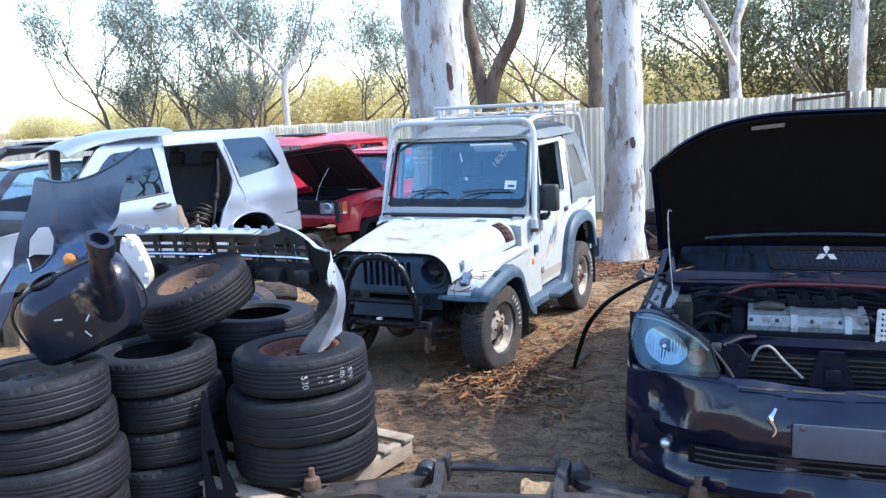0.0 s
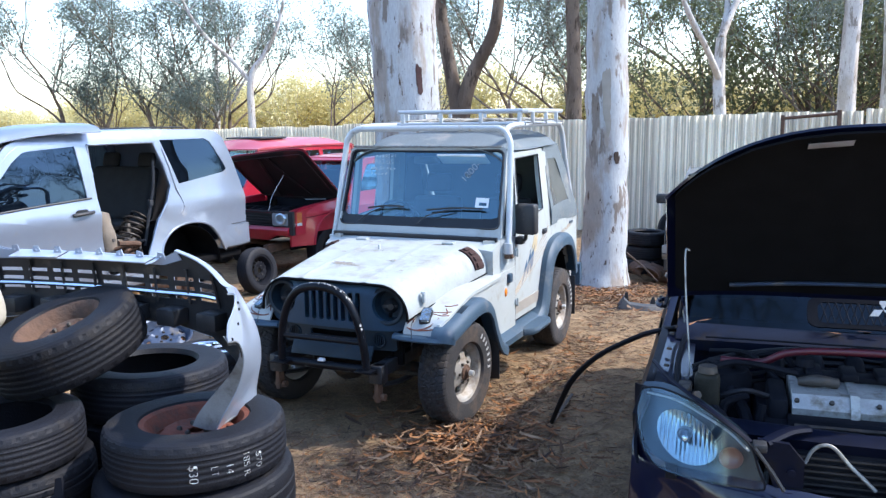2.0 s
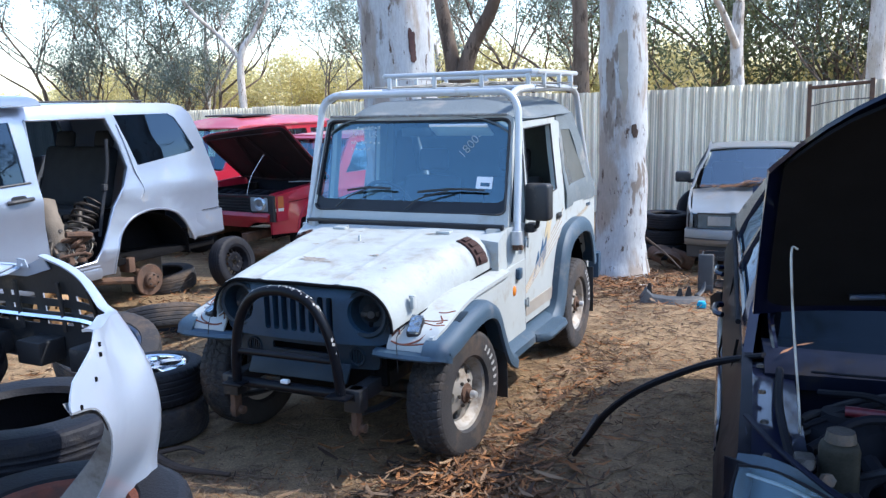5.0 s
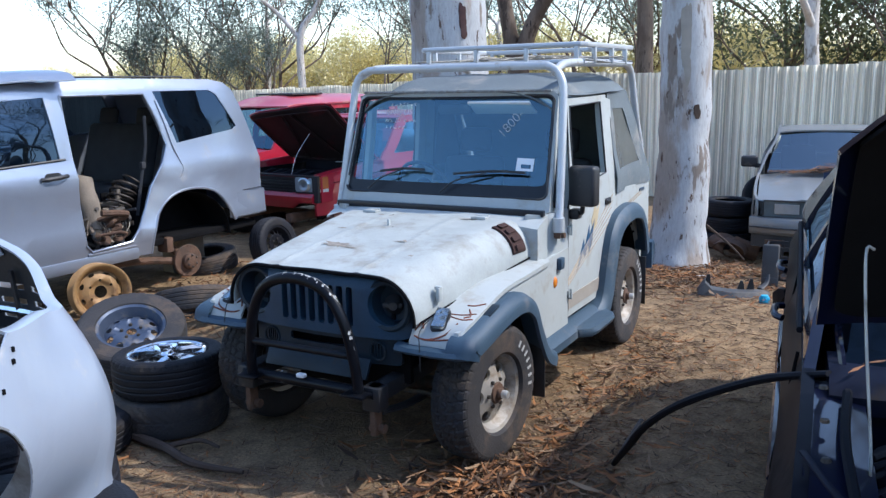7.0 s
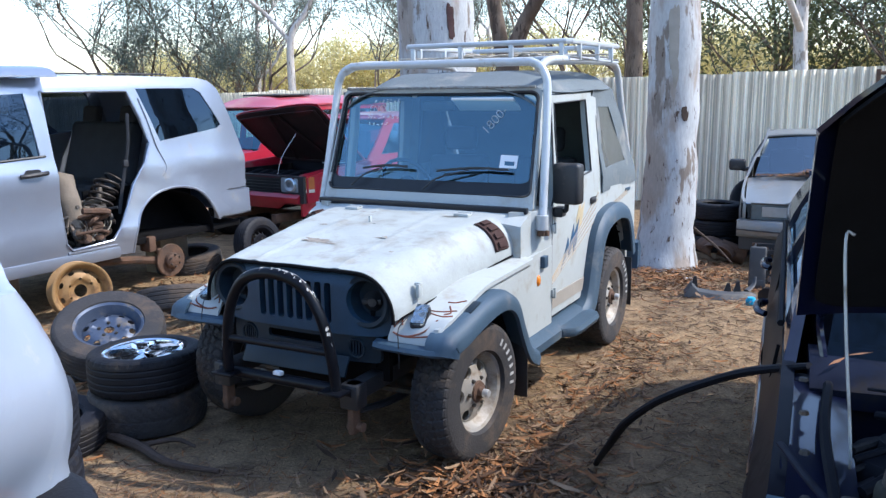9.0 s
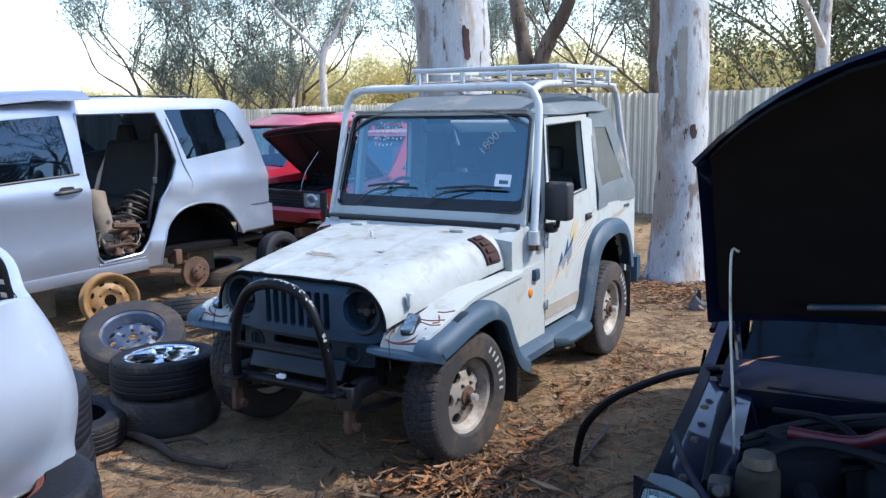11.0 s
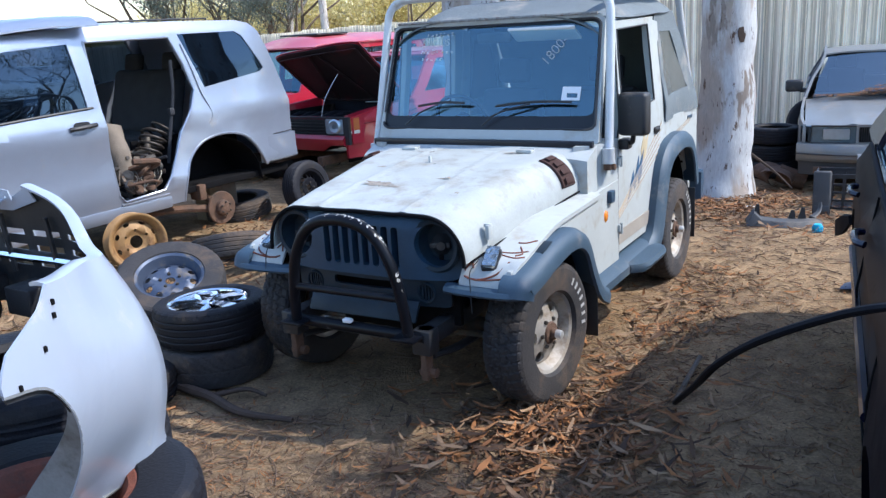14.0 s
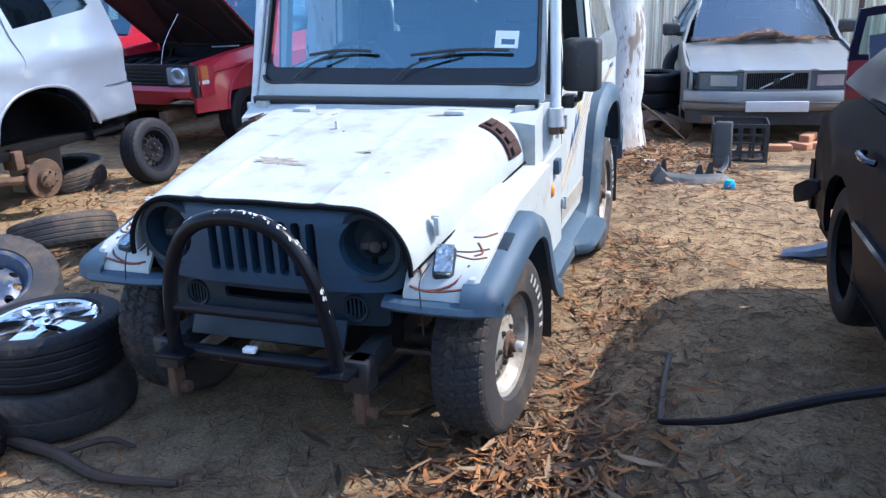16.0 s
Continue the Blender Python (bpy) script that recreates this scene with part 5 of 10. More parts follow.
    for s in (-1, 1):
        part("roof_bar", tube([(s * 0.70, 0.95, 1.945), (s * 0.70, 1.05, 1.957), (s * 0.70, 2.1, 1.957), (s * 0.70, 2.2, 1.945)], 0.008, 8), "black", C)
    part("tailgate", loft([[(x * 0.86, 2.95, 0.62), (x * 0.88, 2.99, 0.9), (x * 0.87, 2.93, 1.15), (x * 0.82, 2.78, 1.70), (x * 0.76, 2.64, 1.89), (x * 0.76, 2.56, 1.88), (x * 0.86, 2.85, 1.1), (x * 0.86, 2.85, 0.62)] for x in np.linspace(-1, 1, 9)]), "silver", C)
    part("windscreen_header", loft([[(x * 0.76, y + 0.02, 1.885), (x * 0.76, y - 0.06, 1.86), (x * 0.76, y - 0.02, 1.81), (x * 0.76, y + 0.08, 1.84)] for x, y in ((-1, 0.14), (-0.6, 0.02), (0, -0.03), (0.6, -0.02), (1, 0.02))]), "black", C)
    part("firewall", box(-0.86, 0.86, -0.55, -0.50, 0.45, 1.15, 0.01), "black", C)
    part("dashboard", loft([[(x, -0.48, 0.9), (x, -0.45, 1.16), (x, -0.15, 1.20), (x, 0.0, 1.12), (x, 0.02, 0.85)] for x in (-0.85, 0.85)]), "dark_grey", C)
    part("engine_bay", join(box(-0.80, 0.80, -1.55, -0.56, 0.60, 0.90, 0.02), box(-0.35, 0.30, -1.3, -0.7, 0.85, 1.02, 0.04, 2), *[tube([(-0.7 + 0.2 * k, -1.4, 0.95), (-0.6 + 0.17 * k, -1.0, 1.02), (-0.65 + 0.2 * k, -0.62, 0.95)], 0.03, 7) for k in range(7)]), "iron", C, "greasy open engine bay")
    part("front_bumper", loft([[(x * 0.88, -1.66 - 0.16 * (1 - x * x), z) for z in (0.50,)] + [(x * 0.90, -1.72 - 0.17 * (1 - x * x), 0.60), (x * 0.90, -1.74 - 0.17 * (1 - x * x), 0.80), (x * 0.88, -1.66 - 0.16 * (1 - x * x), 0.98), (x * 0.80, -1.50, 0.98), (x * 0.80, -1.50, 0.50)] for x in np.linspace(-1, 1, 11)]), "silver", C)
    part("floor_pan", box(-0.86, 0.86, -0.5, 2.9, 0.46, 0.52, 0.01), "void", C)
    part("headlining", box(-0.72, 0.72, 0.2, 2.5, 1.86, 1.88, 0.01), "dark_seat", C)
    # cabin: front seats, rear bench, belts and the coil springs stowed in the doorway
    for x in (-0.42, 0.42):
        st = part("front_seat", join(box(x - 0.25, x + 0.25, 0.10, 0.62, 0.78, 0.94, 0.05, 3), moved(box(-0.25, 0.25, -0.07, 0.07, 0, 0.62, 0.06, 3), pose(x, 0.70, 0.90, -14, 0, 0))), "dark_seat", C)
        part("headrest", moved(box(-0.13, 0.13, -0.045, 0.045, 0, 0.18, 0.04, 3), pose(x, 0.88, 1.54, -12, 0, 0)), "dark_seat", st)
    part("rear_seat", join(box(-0.65, 0.30, 1.62, 2.05, 0.75, 0.95, 0.05, 3), moved(box(-0.65, 0.30, -0.07, 0.07, 0, 0.62, 0.06, 3), pose(0, 2.05, 0.92, -16, 0, 0)), *[moved(box(-0.12, 0.12, -0.04, 0.04, 0, 0.18, 0.04, 3), pose(x, 2.24, 1.50, -14, 0, 0)) for x in (-0.45, 0.10)]), "dark_seat", C)
    part("seat_foam", moved(loft([[((0.13 - 0.10 * (z / 0.5) ** 3) * math.cos(a) * (1 + 0.25 * noise.noise((math.cos(a) * 2, z * 6, 1))), 0.075 * math.sin(a) * (1 + 0.3 * noise.noise((math.sin(a) * 2, z * 6, 3))) - 0.12 * z, z) for a in (2 * math.pi * k / 14 for k in range(14))] for z in np.linspace(0, 0.5, 9)]), pose(0.74, 1.04, 0.68, -14, -8, 10) @ Matrix.Diagonal((0.9, 1.3, 0.92, 1))), "seat", C, "torn beige seat foam")
    part("seat_belt", join(tube([(0.86, 1.60, 1.62), (0.84, 1.60, 1.35), (0.80, 1.57, 1.1), (0.78, 1.50, 0.75)], 0.014, 6, flat=0.2), box(0.79, 0.83, 1.555, 1.605, 1.16, 1.22, 0.008)), "dark_seat", C)
    coil(C, pose(0.70, 1.28, 0.72, -32, 10, 20), 0.105, 0.012, 6, 0.36, "coil_steel", label="rusty coil spring stowed in the doorway")
    coil(C, pose(0.50, 1.42, 0.78, -40, 18, 0), 0.095, 0.010, 6, 0.36, "coil_steel", label="rusty coil spring stowed in the doorway")
    part("damper", join(tube([(0.74, 1.30, 0.66), (0.68, 1.36, 0.80), (0.60, 1.46, 0.98)], 0.028, 10), tube([(0.78, 1.28, 0.56), (0.74, 1.30, 0.70)], 0.045, 10)), "iron", C)
    rng = random.Random(11)
    for k in range(38):
        x, y = rng.uniform(0.58, 0.88), rng.uniform(0.96, 1.36)
        part("scrap_part", moved(join(tube([(0, 0, 0), (rng.uniform(-0.1, 0.1), rng.uniform(-0.1, 0.1), 0.07), (rng.uniform(-0.15, 0.15), rng.uniform(-0.15, 0.15), 0.10)], rng.uniform(0.012, 0.028), 7), moved(lathe([(0, 0.03), (0.04, 0.03), (0.045, 0), (0, 0)], 12), pose(rng.uniform(-0.04, 0.04), 0, 0.02, rng.uniform(0, 90), 0, 0))), pose(x, y, 0.55 + rng.uniform(0, 0.24), 0, 0, rng.uniform(0, 180))), rng.choice(("iron", "rust", "seat", "black", "coil_steel")), C, "small greasy scrap part")
    for k in range(9):
        y0 = rng.uniform(1.0, 1.3)
        part("loose_wire", tube([(0.86, y0, 0.60), (0.88, y0 + rng.uniform(-0.08, 0.08), 0.70), (0.80, y0 + rng.uniform(-0.1, 0.1), 0.78), (0.84, y0 + rng.uniform(-0.12, 0.12), 0.66)], 0.004, 5), rng.choice(("tank_white", "black", "seat")), C, "loose wire hanging out of the doorway")
    # rear hub, suspension arm and axle left hanging
    part("brake_disc", moved(lathe([(0, 0.05), (0.05, 0.05), (0.07, 0.035), (0.075, 0.0), (0.145, 0.0), (0.15, -0.006), (0.15, -0.02), (0.075, -0.02), (0, -0.03)], 36), pose(0.94, 1.90, 0.28, 0, 90, 0) @ Matrix.Rotation(0.1, 4, 'X')), "rust", C, "rusty brake disc hub")
    nuts(6, 0.055, 0.05, 0.009, "iron", C, pose(0.94, 1.90, 0.28, 0, 90, 0), "hub_stud")
    part("suspension_arm", join(tube([(0.90, 1.90, 0.27), (0.80, 1.55, 0.33), (0.72, 1.15, 0.36), (0.65, 0.95, 0.40)], 0.035, 8), tube([(0.88, 1.90, 0.31), (0.5, 1.9, 0.42), (-0.5, 1.9, 0.42)], 0.035, 8), box(0.76, 0.90, 1.70, 1.78, 0.38, 0.52, 0.015)), "rust", C, "rusty suspension arm")
    # the far side and the front rest on blocks
    for x, y in ((-0.75, 0.5), (-0.75, 2.1), (0.35, -0.7), (-0.6, -0.7), (0.15, 2.55), (0.20, 0.62)):
        part("support_block", box(x - 0.12, x + 0.12, y - 0.18, y + 0.18, gz(-4.335 + x, y) - 0.01, 0.475, 0.01), "wood", C, "weathered timber block")
    sh = solid("loose_bonnet", "loose bent silver bonnet lying on the wagon's roof", "car part", sheet(lambda u, v: ((2 * u - 1) * (0.24 + 0.10 * v) + 0.03 * v, -0.40 + 1.28 * v, 1.975 - 0.16 * (1 - v) ** 3 + 0.035 * math.sin(math.pi * u) - 0.045 * abs(2 * u - 1) ** 6 + 0.012 * noise.noise((u * 5, v * 5, 3))), 16, 14, 0.012, (0, 0, 1)), "silver", pose(-3.74, 0, 0.006))


silver_wagon()


# ---------------------------------------------------------------- red cars behind the wagon
def red_hatch():
    C = thing("red_hatchback", "dull red small car with bonnet propped open", "car", pose(-4.20, 3.88, -0.04, 0, 0, -4))
    w = 0.82
    for s in (-1, 1):
        arch = lambda c, r: [(c + r * math.cos(a), 0.44 + 0.40 * math.sin(a)) for a in np.linspace(0, math.pi, 13)]
        side = [(0.03, 0.45), (0.02, 0.70), (0.07, 0.90), (0.55, 0.955), (1.20, 1.0), (2.4, 1.02), (3.75, 1.02), (3.82, 0.50), (3.55, 0.45)] + arch(3.12, 0.38) + [(1.25, 0.42)] + arch(0.78, 0.42)
        skin = lambda u, v, q: (s * (w + q - 0.035 * smoothstep(0.82, 1.02, v) - 0.07 * smoothstep(0.45, 0.0, u) + 0.035 * smoothstep(0.60, 0.44, math.hypot(u - 0.78, v - 0.44)) + 0.012 * math.exp(-((v - 0.86) / 0.025) ** 2)), u, v)
        part("body_side", plate(side, (), 0.03, np.linspace(0.15, 3.7, 22), (0.5, 0.6, 0.7, 0.78, 0.83, 0.86, 0.89, 0.95), skin), "red", C, "dull red body side with flared arch")
        part("arch_lip", tube([skin(u, v, 0.006) for u, v in arch(0.78, 0.42)], 0.014, 6, 3), "red", C)
        part("wing_seam", tube([skin(u, 0.80 + 0.07 * smoothstep(0.1, 1.2, u), 0.003) for u in np.linspace(0.12, 1.18, 8)], 0.004, 5), "void", C)
        cab = [(1.16, 1.0), (1.72, 1.46), (1.90, 1.50), (3.35, 1.50), (3.72, 1.0)]
        wins = [[(1.42, 1.05), (1.86, 1.41), (2.42, 1.43), (2.42, 1.05)], [(2.52, 1.05), (2.52, 1.43), (3.25, 1.42), (3.50, 1.06)]]
        fn = lambda u, v, q: (s * (w - 0.04 + q - 0.16 * smoothstep(1.0, 1.55, v)), u, v)
        part("cabin_side", plate(cab, wins, 0.03, (), (1.15, 1.3, 1.42), fn), "red", C)
        for wn in wins:
            part("side_window", plate(wn, (), 0, (), (1.2, 1.35), lambda u, v, q: fn(u, v, -0.012)), "glass", C)
        lamp = part("headlamp", moved(join(plate(rrect(-0.135, 0.125, -0.085, 0.085, 0.03, 4), (), 0.05), lathe([(0.03, 0.02), (0.066, 0.028), (0.080, 0.018), (0.082, 0.0)], 24)), pose(s * 0.60, 0.005, 0.80, 90, 0, s * 6)), "headlamp", C, "rectangular clear headlamp")
        part("lamp_frame", moved(plate(rrect(-0.145, 0.132, -0.095, 0.095, 0.03, 3), [rrect(-0.132, 0.122, -0.082, 0.082, 0.026, 3)], 0.03), pose(s * 0.60, -0.004, 0.80, 90, 0, s * 6)), "black", lamp)
        part("indicator", loft([[(s * 0.725, 0.005, z), (s * 0.79, 0.05, z), (s * 0.82, 0.16, z), (s * 0.72, 0.14, z)] for z in (0.755, 0.885)]), "amber_dull", C, "amber corner indicator")
        part("side_lens", loft([[(s * 0.725, 0.005, z), (s * 0.79, 0.05, z), (s * 0.82, 0.16, z), (s * 0.72, 0.14, z)] for z in (0.715, 0.75)]), "headlamp", C)
        wh = thing("wheel", "", "", pose(s * 0.70, 0.78, 0.32, 0, s * 90, 0))
        wh.parent = C
        shared("tyre", TYRE_MESHES.setdefault("red_tyre", finish(tyre_bm(0.32, 0.18, 0.20, "block", 72), "tyre", "rubber", 30)), wh, Matrix())
        part("rim", join(barrel_bm(0.18, 0.18), disc_bm(0.15, [(0, 0.03), (0.1, 0.05), (0.15, 0)], [circle(0, 0, 0.03, 12)])), "bay_black", wh)
        part("rear_wheel", moved(tyre_bm(0.32, 0.18, 0.20, "rib", 48), pose(s * 0.70, 3.12, 0.32, 0, 90, 0)), "rubber", C)
        part("wheel_well", box(s * 0.48, s * 0.50, 0.30, 1.25, 0.35, 0.92, 0), "void", C)
        part("inner_wing", loft([[(s * 0.80, y, z), (s * 0.70, y, z + 0.012), (s * 0.66, y, z - 0.05), (s * 0.66, y, 0.6), (s * 0.80, y, 0.6)] for y, z in ((0.06, 0.90), (0.55, 0.945), (1.2, 0.99))]), "red", C)
        part("chassis_leg", box(s * 0.38 - 0.04, s * 0.38 + 0.04, -0.06, 0.8, 0.36, 0.46, 0.008), "rust", C)
    part("nose_panel", plate([(-0.80, 0.60), (-0.80, 0.90), (0.80, 0.90), (0.80, 0.60)], [rrect(-0.47, 0.47, 0.70, 0.865, 0.02, 3), rrect(-0.72, -0.485, 0.715, 0.878, 0.01, 2), rrect(0.485, 0.72, 0.715, 0.878, 0.01, 2)], 0.04, (), (), lambda u, v, q: (u, 0.0 - q, v)), "black", C)
    part("grille", join(box(-0.47, 0.47, 0.05, 0.06, 0.69, 0.88, 0.002), *[box(-0.46, 0.46, 0.02, 0.05, 0.71 + 0.035 * k, 0.722 + 0.035 * k, 0.002) for k in range(5)]), "black", C)
    part("slam_panel", box(-0.66, 0.66, 0.0, 0.10, 0.865, 0.895, 0.008), "maroon", C)
    part("apron", loft([[(x, 0.0, 0.70), (x, -0.04, 0.66), (x, -0.03, 0.60), (x, 0.02, 0.52 + 0.06 * (abs(x) > 0.45)), (x, 0.08, 0.70)] for x in np.linspace(-0.70, 0.74, 13)]), "red", C, "bent red lower apron")
    part("axle", tube([(-0.6, 0.78, 0.34), (0.6, 0.78, 0.34)], 0.04, 8, curve=False), "rust", C)
    # bonnet: hinge at the screen, propped up in front and twisted a little
    H0, H1 = Vector((0, 1.12, 0.955)), Vector((-0.05, 0.36, 1.62))
    d = H1 - H0
    nrm = Vector((0, -d.z, d.y)).normalized()
    def lid(u, v, off=0.0):
        a = 2 * u - 1
        p = H0 + d * (v * (1 - 0.08 * abs(a) ** 4)) + nrm * (off - 0.04 * a * a)
        return (a * (0.74 - 0.06 * v) + p.x, p.y, p.z + 0.07 * a * v)
    b = part("bonnet", sheet(lambda u, v: lid(u, v, -0.014), 16, 14, 0.010), "red", C, "red bonnet propped open, dark underneath")
    part("bonnet_underside", plate(rrect(0.004, 0.996, 0.004, 0.99, 0.05, 4), (), 0.008, np.linspace(0.1, 0.9, 9), np.linspace(0.1, 0.9, 9), lambda u, v, q: lid(u, v, 0.006 + q)), mat_underside, b, "dark brownish underside of the bonnet")
    for u0, v0, u1, v1 in ((0.05, 0.06, 0.95, 0.06), (0.05, 0.93, 0.95, 0.93), (0.05, 0.06, 0.05, 0.93), (0.95, 0.06, 0.95, 0.93), (0.30, 0.06, 0.45, 0.93), (0.70, 0.06, 0.55, 0.93)):
        part("bonnet_brace", tube([lid(u0, v0, 0.022), lid((u0 + u1) / 2, (v0 + v1) / 2, 0.026), lid(u1, v1, 0.022)], 0.022, 6, flat=0.5), mat_underside, b)
    part("bright_edge", tube([lid(0.60, 0.05, 0.05), lid(0.84, 0.05, 0.05)], 0.007, 6, curve=False), "steel_tube", b, "bright metal strip under the bonnet")
    part("prop_rod", tube([(0.36, 0.05, 0.90), (0.37, 0.13, 1.10), (0.37, 0.36, 1.34)], 0.003, 6), "steel_tube", C)
    part("engine_bay", join(box(-0.64, 0.64, 0.12, 1.16, 0.55, 0.74, 0.02), box(-0.3, 0.3, 0.35, 0.95, 0.7, 0.86, 0.03), box(-0.74, 0.74, 1.16, 1.22, 0.55, 1.0, 0.01), *[tube([(-0.5 + 0.17 * k, 0.2, 0.76), (-0.42 + 0.17 * k, 0.5, 0.88), (-0.5 + 0.18 * k, 0.95, 0.80)], 0.022, 6) for k in range(6)]), "bay_black", C, "black cluttered engine bay")
    part("windscreen", sheet(lambda u, v: ((2 * u - 1) * (0.70 - 0.09 * v), 1.20 + 0.58 * v + 0.03 * (2 * u - 1) ** 2, 1.02 + 0.44 * v), 8, 4, 0.0), "glass", C)
    part("screen_header", loft([[(x, 1.74, 1.45), (x, 1.72, 1.47), (x, 1.84, 1.515), (x, 1.86, 1.49)] for x in np.linspace(-0.62, 0.62, 5)]), "red", C)
    part("roof", sheet(lambda u, v: ((2 * u - 1) * 0.625, 1.80 + 1.60 * v, 1.50 + 0.035 * math.sin(math.pi * (0.08 + 0.84 * v)) - 0.03 * abs(2 * u - 1) ** 5), 12, 10, 0.02, (0, 0, 1)), "red", C)
    part("tailgate", sheet(lambda u, v: ((2 * u - 1) * (0.62 + 0.16 * v), 3.38 + 0.36 * v, 1.50 - 0.48 * v), 6, 4, 0.02), "red", C)
    part("tail_panel", box(-0.78, 0.78, 3.74, 3.80, 0.45, 1.02, 0.02), "red", C)
    part("dashboard", box(-0.66, 0.66, 1.30, 1.60, 0.80, 1.02, 0.04), "black", C)
    part("floor_pan", box(-0.78, 0.78, 1.2, 3.75, 0.42, 0.47, 0.01), "void", C)
    for x in (-0.36, 0.36):
        part("seat", join(box(x - 0.22, x + 0.22, 1.75, 2.2, 0.6, 0.75, 0.05), moved(box(-0.22, 0.22, -0.06, 0.06, 0, 0.58, 0.05), pose(x, 2.22, 0.72, -12, 0, 0))), "dark_seat", C)


def red_wagon():
    """A higher red wagon parked alongside, of which the cabin shows over the raised bonnet."""
    C = thing("red_wagon", "faded red wagon with high roof and black sunroof", "car", pose(-6.24, 4.08, -0.08, 0, 0, -3))
    w = 0.82
    for s in (-1, 1):
        arch = lambda c: [(c + 0.38 * math.cos(a), 0.42 + 0.38 * math.sin(a)) for a in np.linspace(0, math.pi, 11)]
        side = [(0.03, 0.42), (0.02, 0.80), (0.10, 0.98), (1.25, 1.08), (4.30, 1.12), (4.42, 0.90), (4.40, 0.45), (3.85, 0.42)] + arch(3.35) + [(1.25, 0.40)] + arch(0.80)
        part("body_side", plate(side, (), 0.03, np.linspace(0.2, 4.2, 14), (0.6, 0.8, 0.95, 1.04), lambda u, v, q: (s * (w + q - 0.03 * smoothstep(0.9, 1.1, v) - 0.05 * smoothstep(0.4, 0.0, u)), u, v)), "red", C, "faded red body side")
        cab = [(1.28, 1.08), (1.72, 1.62), (1.92, 1.665), (4.15, 1.665), (4.28, 1.60), (4.40, 1.10)]
        wins = [[(1.58, 1.16), (1.86, 1.57), (2.42, 1.59), (2.42, 1.16)], [(2.52, 1.16), (2.52, 1.59), (3.28, 1.59), (3.28, 1.16)], [(3.38, 1.22), (3.38, 1.59), (4.06, 1.58), (4.20, 1.24)]]
        fn = lambda u, v, q: (s * (w - 0.035 + q - 0.12 * smoothstep(1.08, 1.70, v)), u, v)
        part("cabin_side", plate(cab, wins, 0.03, (), (1.25, 1.4, 1.55), fn), "red", C)
        for wn in wins:
            part("side_window", plate(wn, (), 0, (), (1.3, 1.45), lambda u, v, q: fn(u, v, -0.012)), "glass", C)
        part("window_bar", tube([fn(2.98, 1.16, -0.005), fn(2.98, 1.59, -0.005)], 0.012, 6, curve=False), "black", C)
        part("drip_rail", tube([fn(1.72, 1.625, 0.008), fn(1.92, 1.672, 0.008), fn(3.0, 1.675, 0.008), fn(4.15, 1.672, 0.008), fn(4.30, 1.60, 0.008)], 0.011, 6, 4), "pale_red", C, "sun-bleached drip rail")
        for y in (0.80, 3.35):
            part("wheel", moved(tyre_bm(0.33, 0.19, 0.20, "rib", 48), pose(s * 0.70, y, 0.33, 0, 90, 0)), "rubber", C)
        part("headlamp", box(s * 0.60 - 0.11, s * 0.60 + 0.11, -0.02, 0.05, 0.74, 0.90, 0.012), "headlamp", C)
    part("nose_panel", box(-0.79, 0.79, 0.0, 0.05, 0.60, 0.98, 0.02), "red", C)
    part("bumper", box(-0.80, 0.80, -0.10, 0.04, 0.42, 0.60, 0.03, 3), "black", C)
    part("bonnet", sheet(lambda u, v: ((2 * u - 1) * 0.76, 0.03 + 1.26 * v, 0.985 + 0.10 * v - 0.02 * (2 * u - 1) ** 4), 10, 8, 0.02, (0, 0, 1)), "red", C)
    part("windscreen", sheet(lambda u, v: ((2 * u - 1) * (0.73 - 0.08 * v), 1.29 + 0.46 * v + 0.03 * (2 * u - 1) ** 2, 1.09 + 0.54 * v), 8, 4, 0.0), "glass", C)
    part("roof", sheet(lambda u, v: ((2 * u - 1) * 0.69, 1.72 + 2.52 * v, 1.655 + 0.125 * (1 - abs(2 * u - 1) ** 2.6) * smoothstep(0, 0.12, v) * smoothstep(1.0, 0.9, v) + 0.03 * math.sin(math.pi * v)), 20, 20, 0.02, (0, 0, 1)), "pale_red", C, "sun-faded pinkish red roof")
    part("sunroof", box(-0.38, 0.38, 2.15, 2.80, 1.80, 1.826, 0.008), "black", C, "black sunroof panel")
    part("tailgate", sheet(lambda u, v: ((2 * u - 1) * (0.68 + 0.10 * v), 4.24 + 0.16 * v, 1.66 - 0.70 * v), 6, 6, 0.02), "red", C)
    part("floor_pan", box(-0.78, 0.78, 0.2, 4.3, 0.42, 0.47, 0.01), "void", C)
    for x in (-0.38, 0.38):
        part("seat", join(box(x - 0.24, x + 0.24, 2.0, 2.5, 0.75, 0.9, 0.05), moved(box(-0.24, 0.24, -0.06, 0.06, 0, 0.68, 0.05), pose(x, 2.52, 0.85, -12, 0, 0))), "dark_seat", C)


M["pale_red"] = mat("sun_bleached_red_paint", (0.40, 0.055, 0.075), 0.4, coat=0.4, var=0.12, scale=2, dirt=(0.45, 0.22, 0.20), dirt_amount=0.3, dirt_scale=2.5)
mat_underside = mat("dark_oxide_underside", (0.022, 0.013, 0.013), 0.6, spec=0.25, var=0.35, scale=5, dirt=(0.075, 0.02, 0.022), dirt_amount=0.25, dirt_scale=4)
red_hatch()
red_wagon()


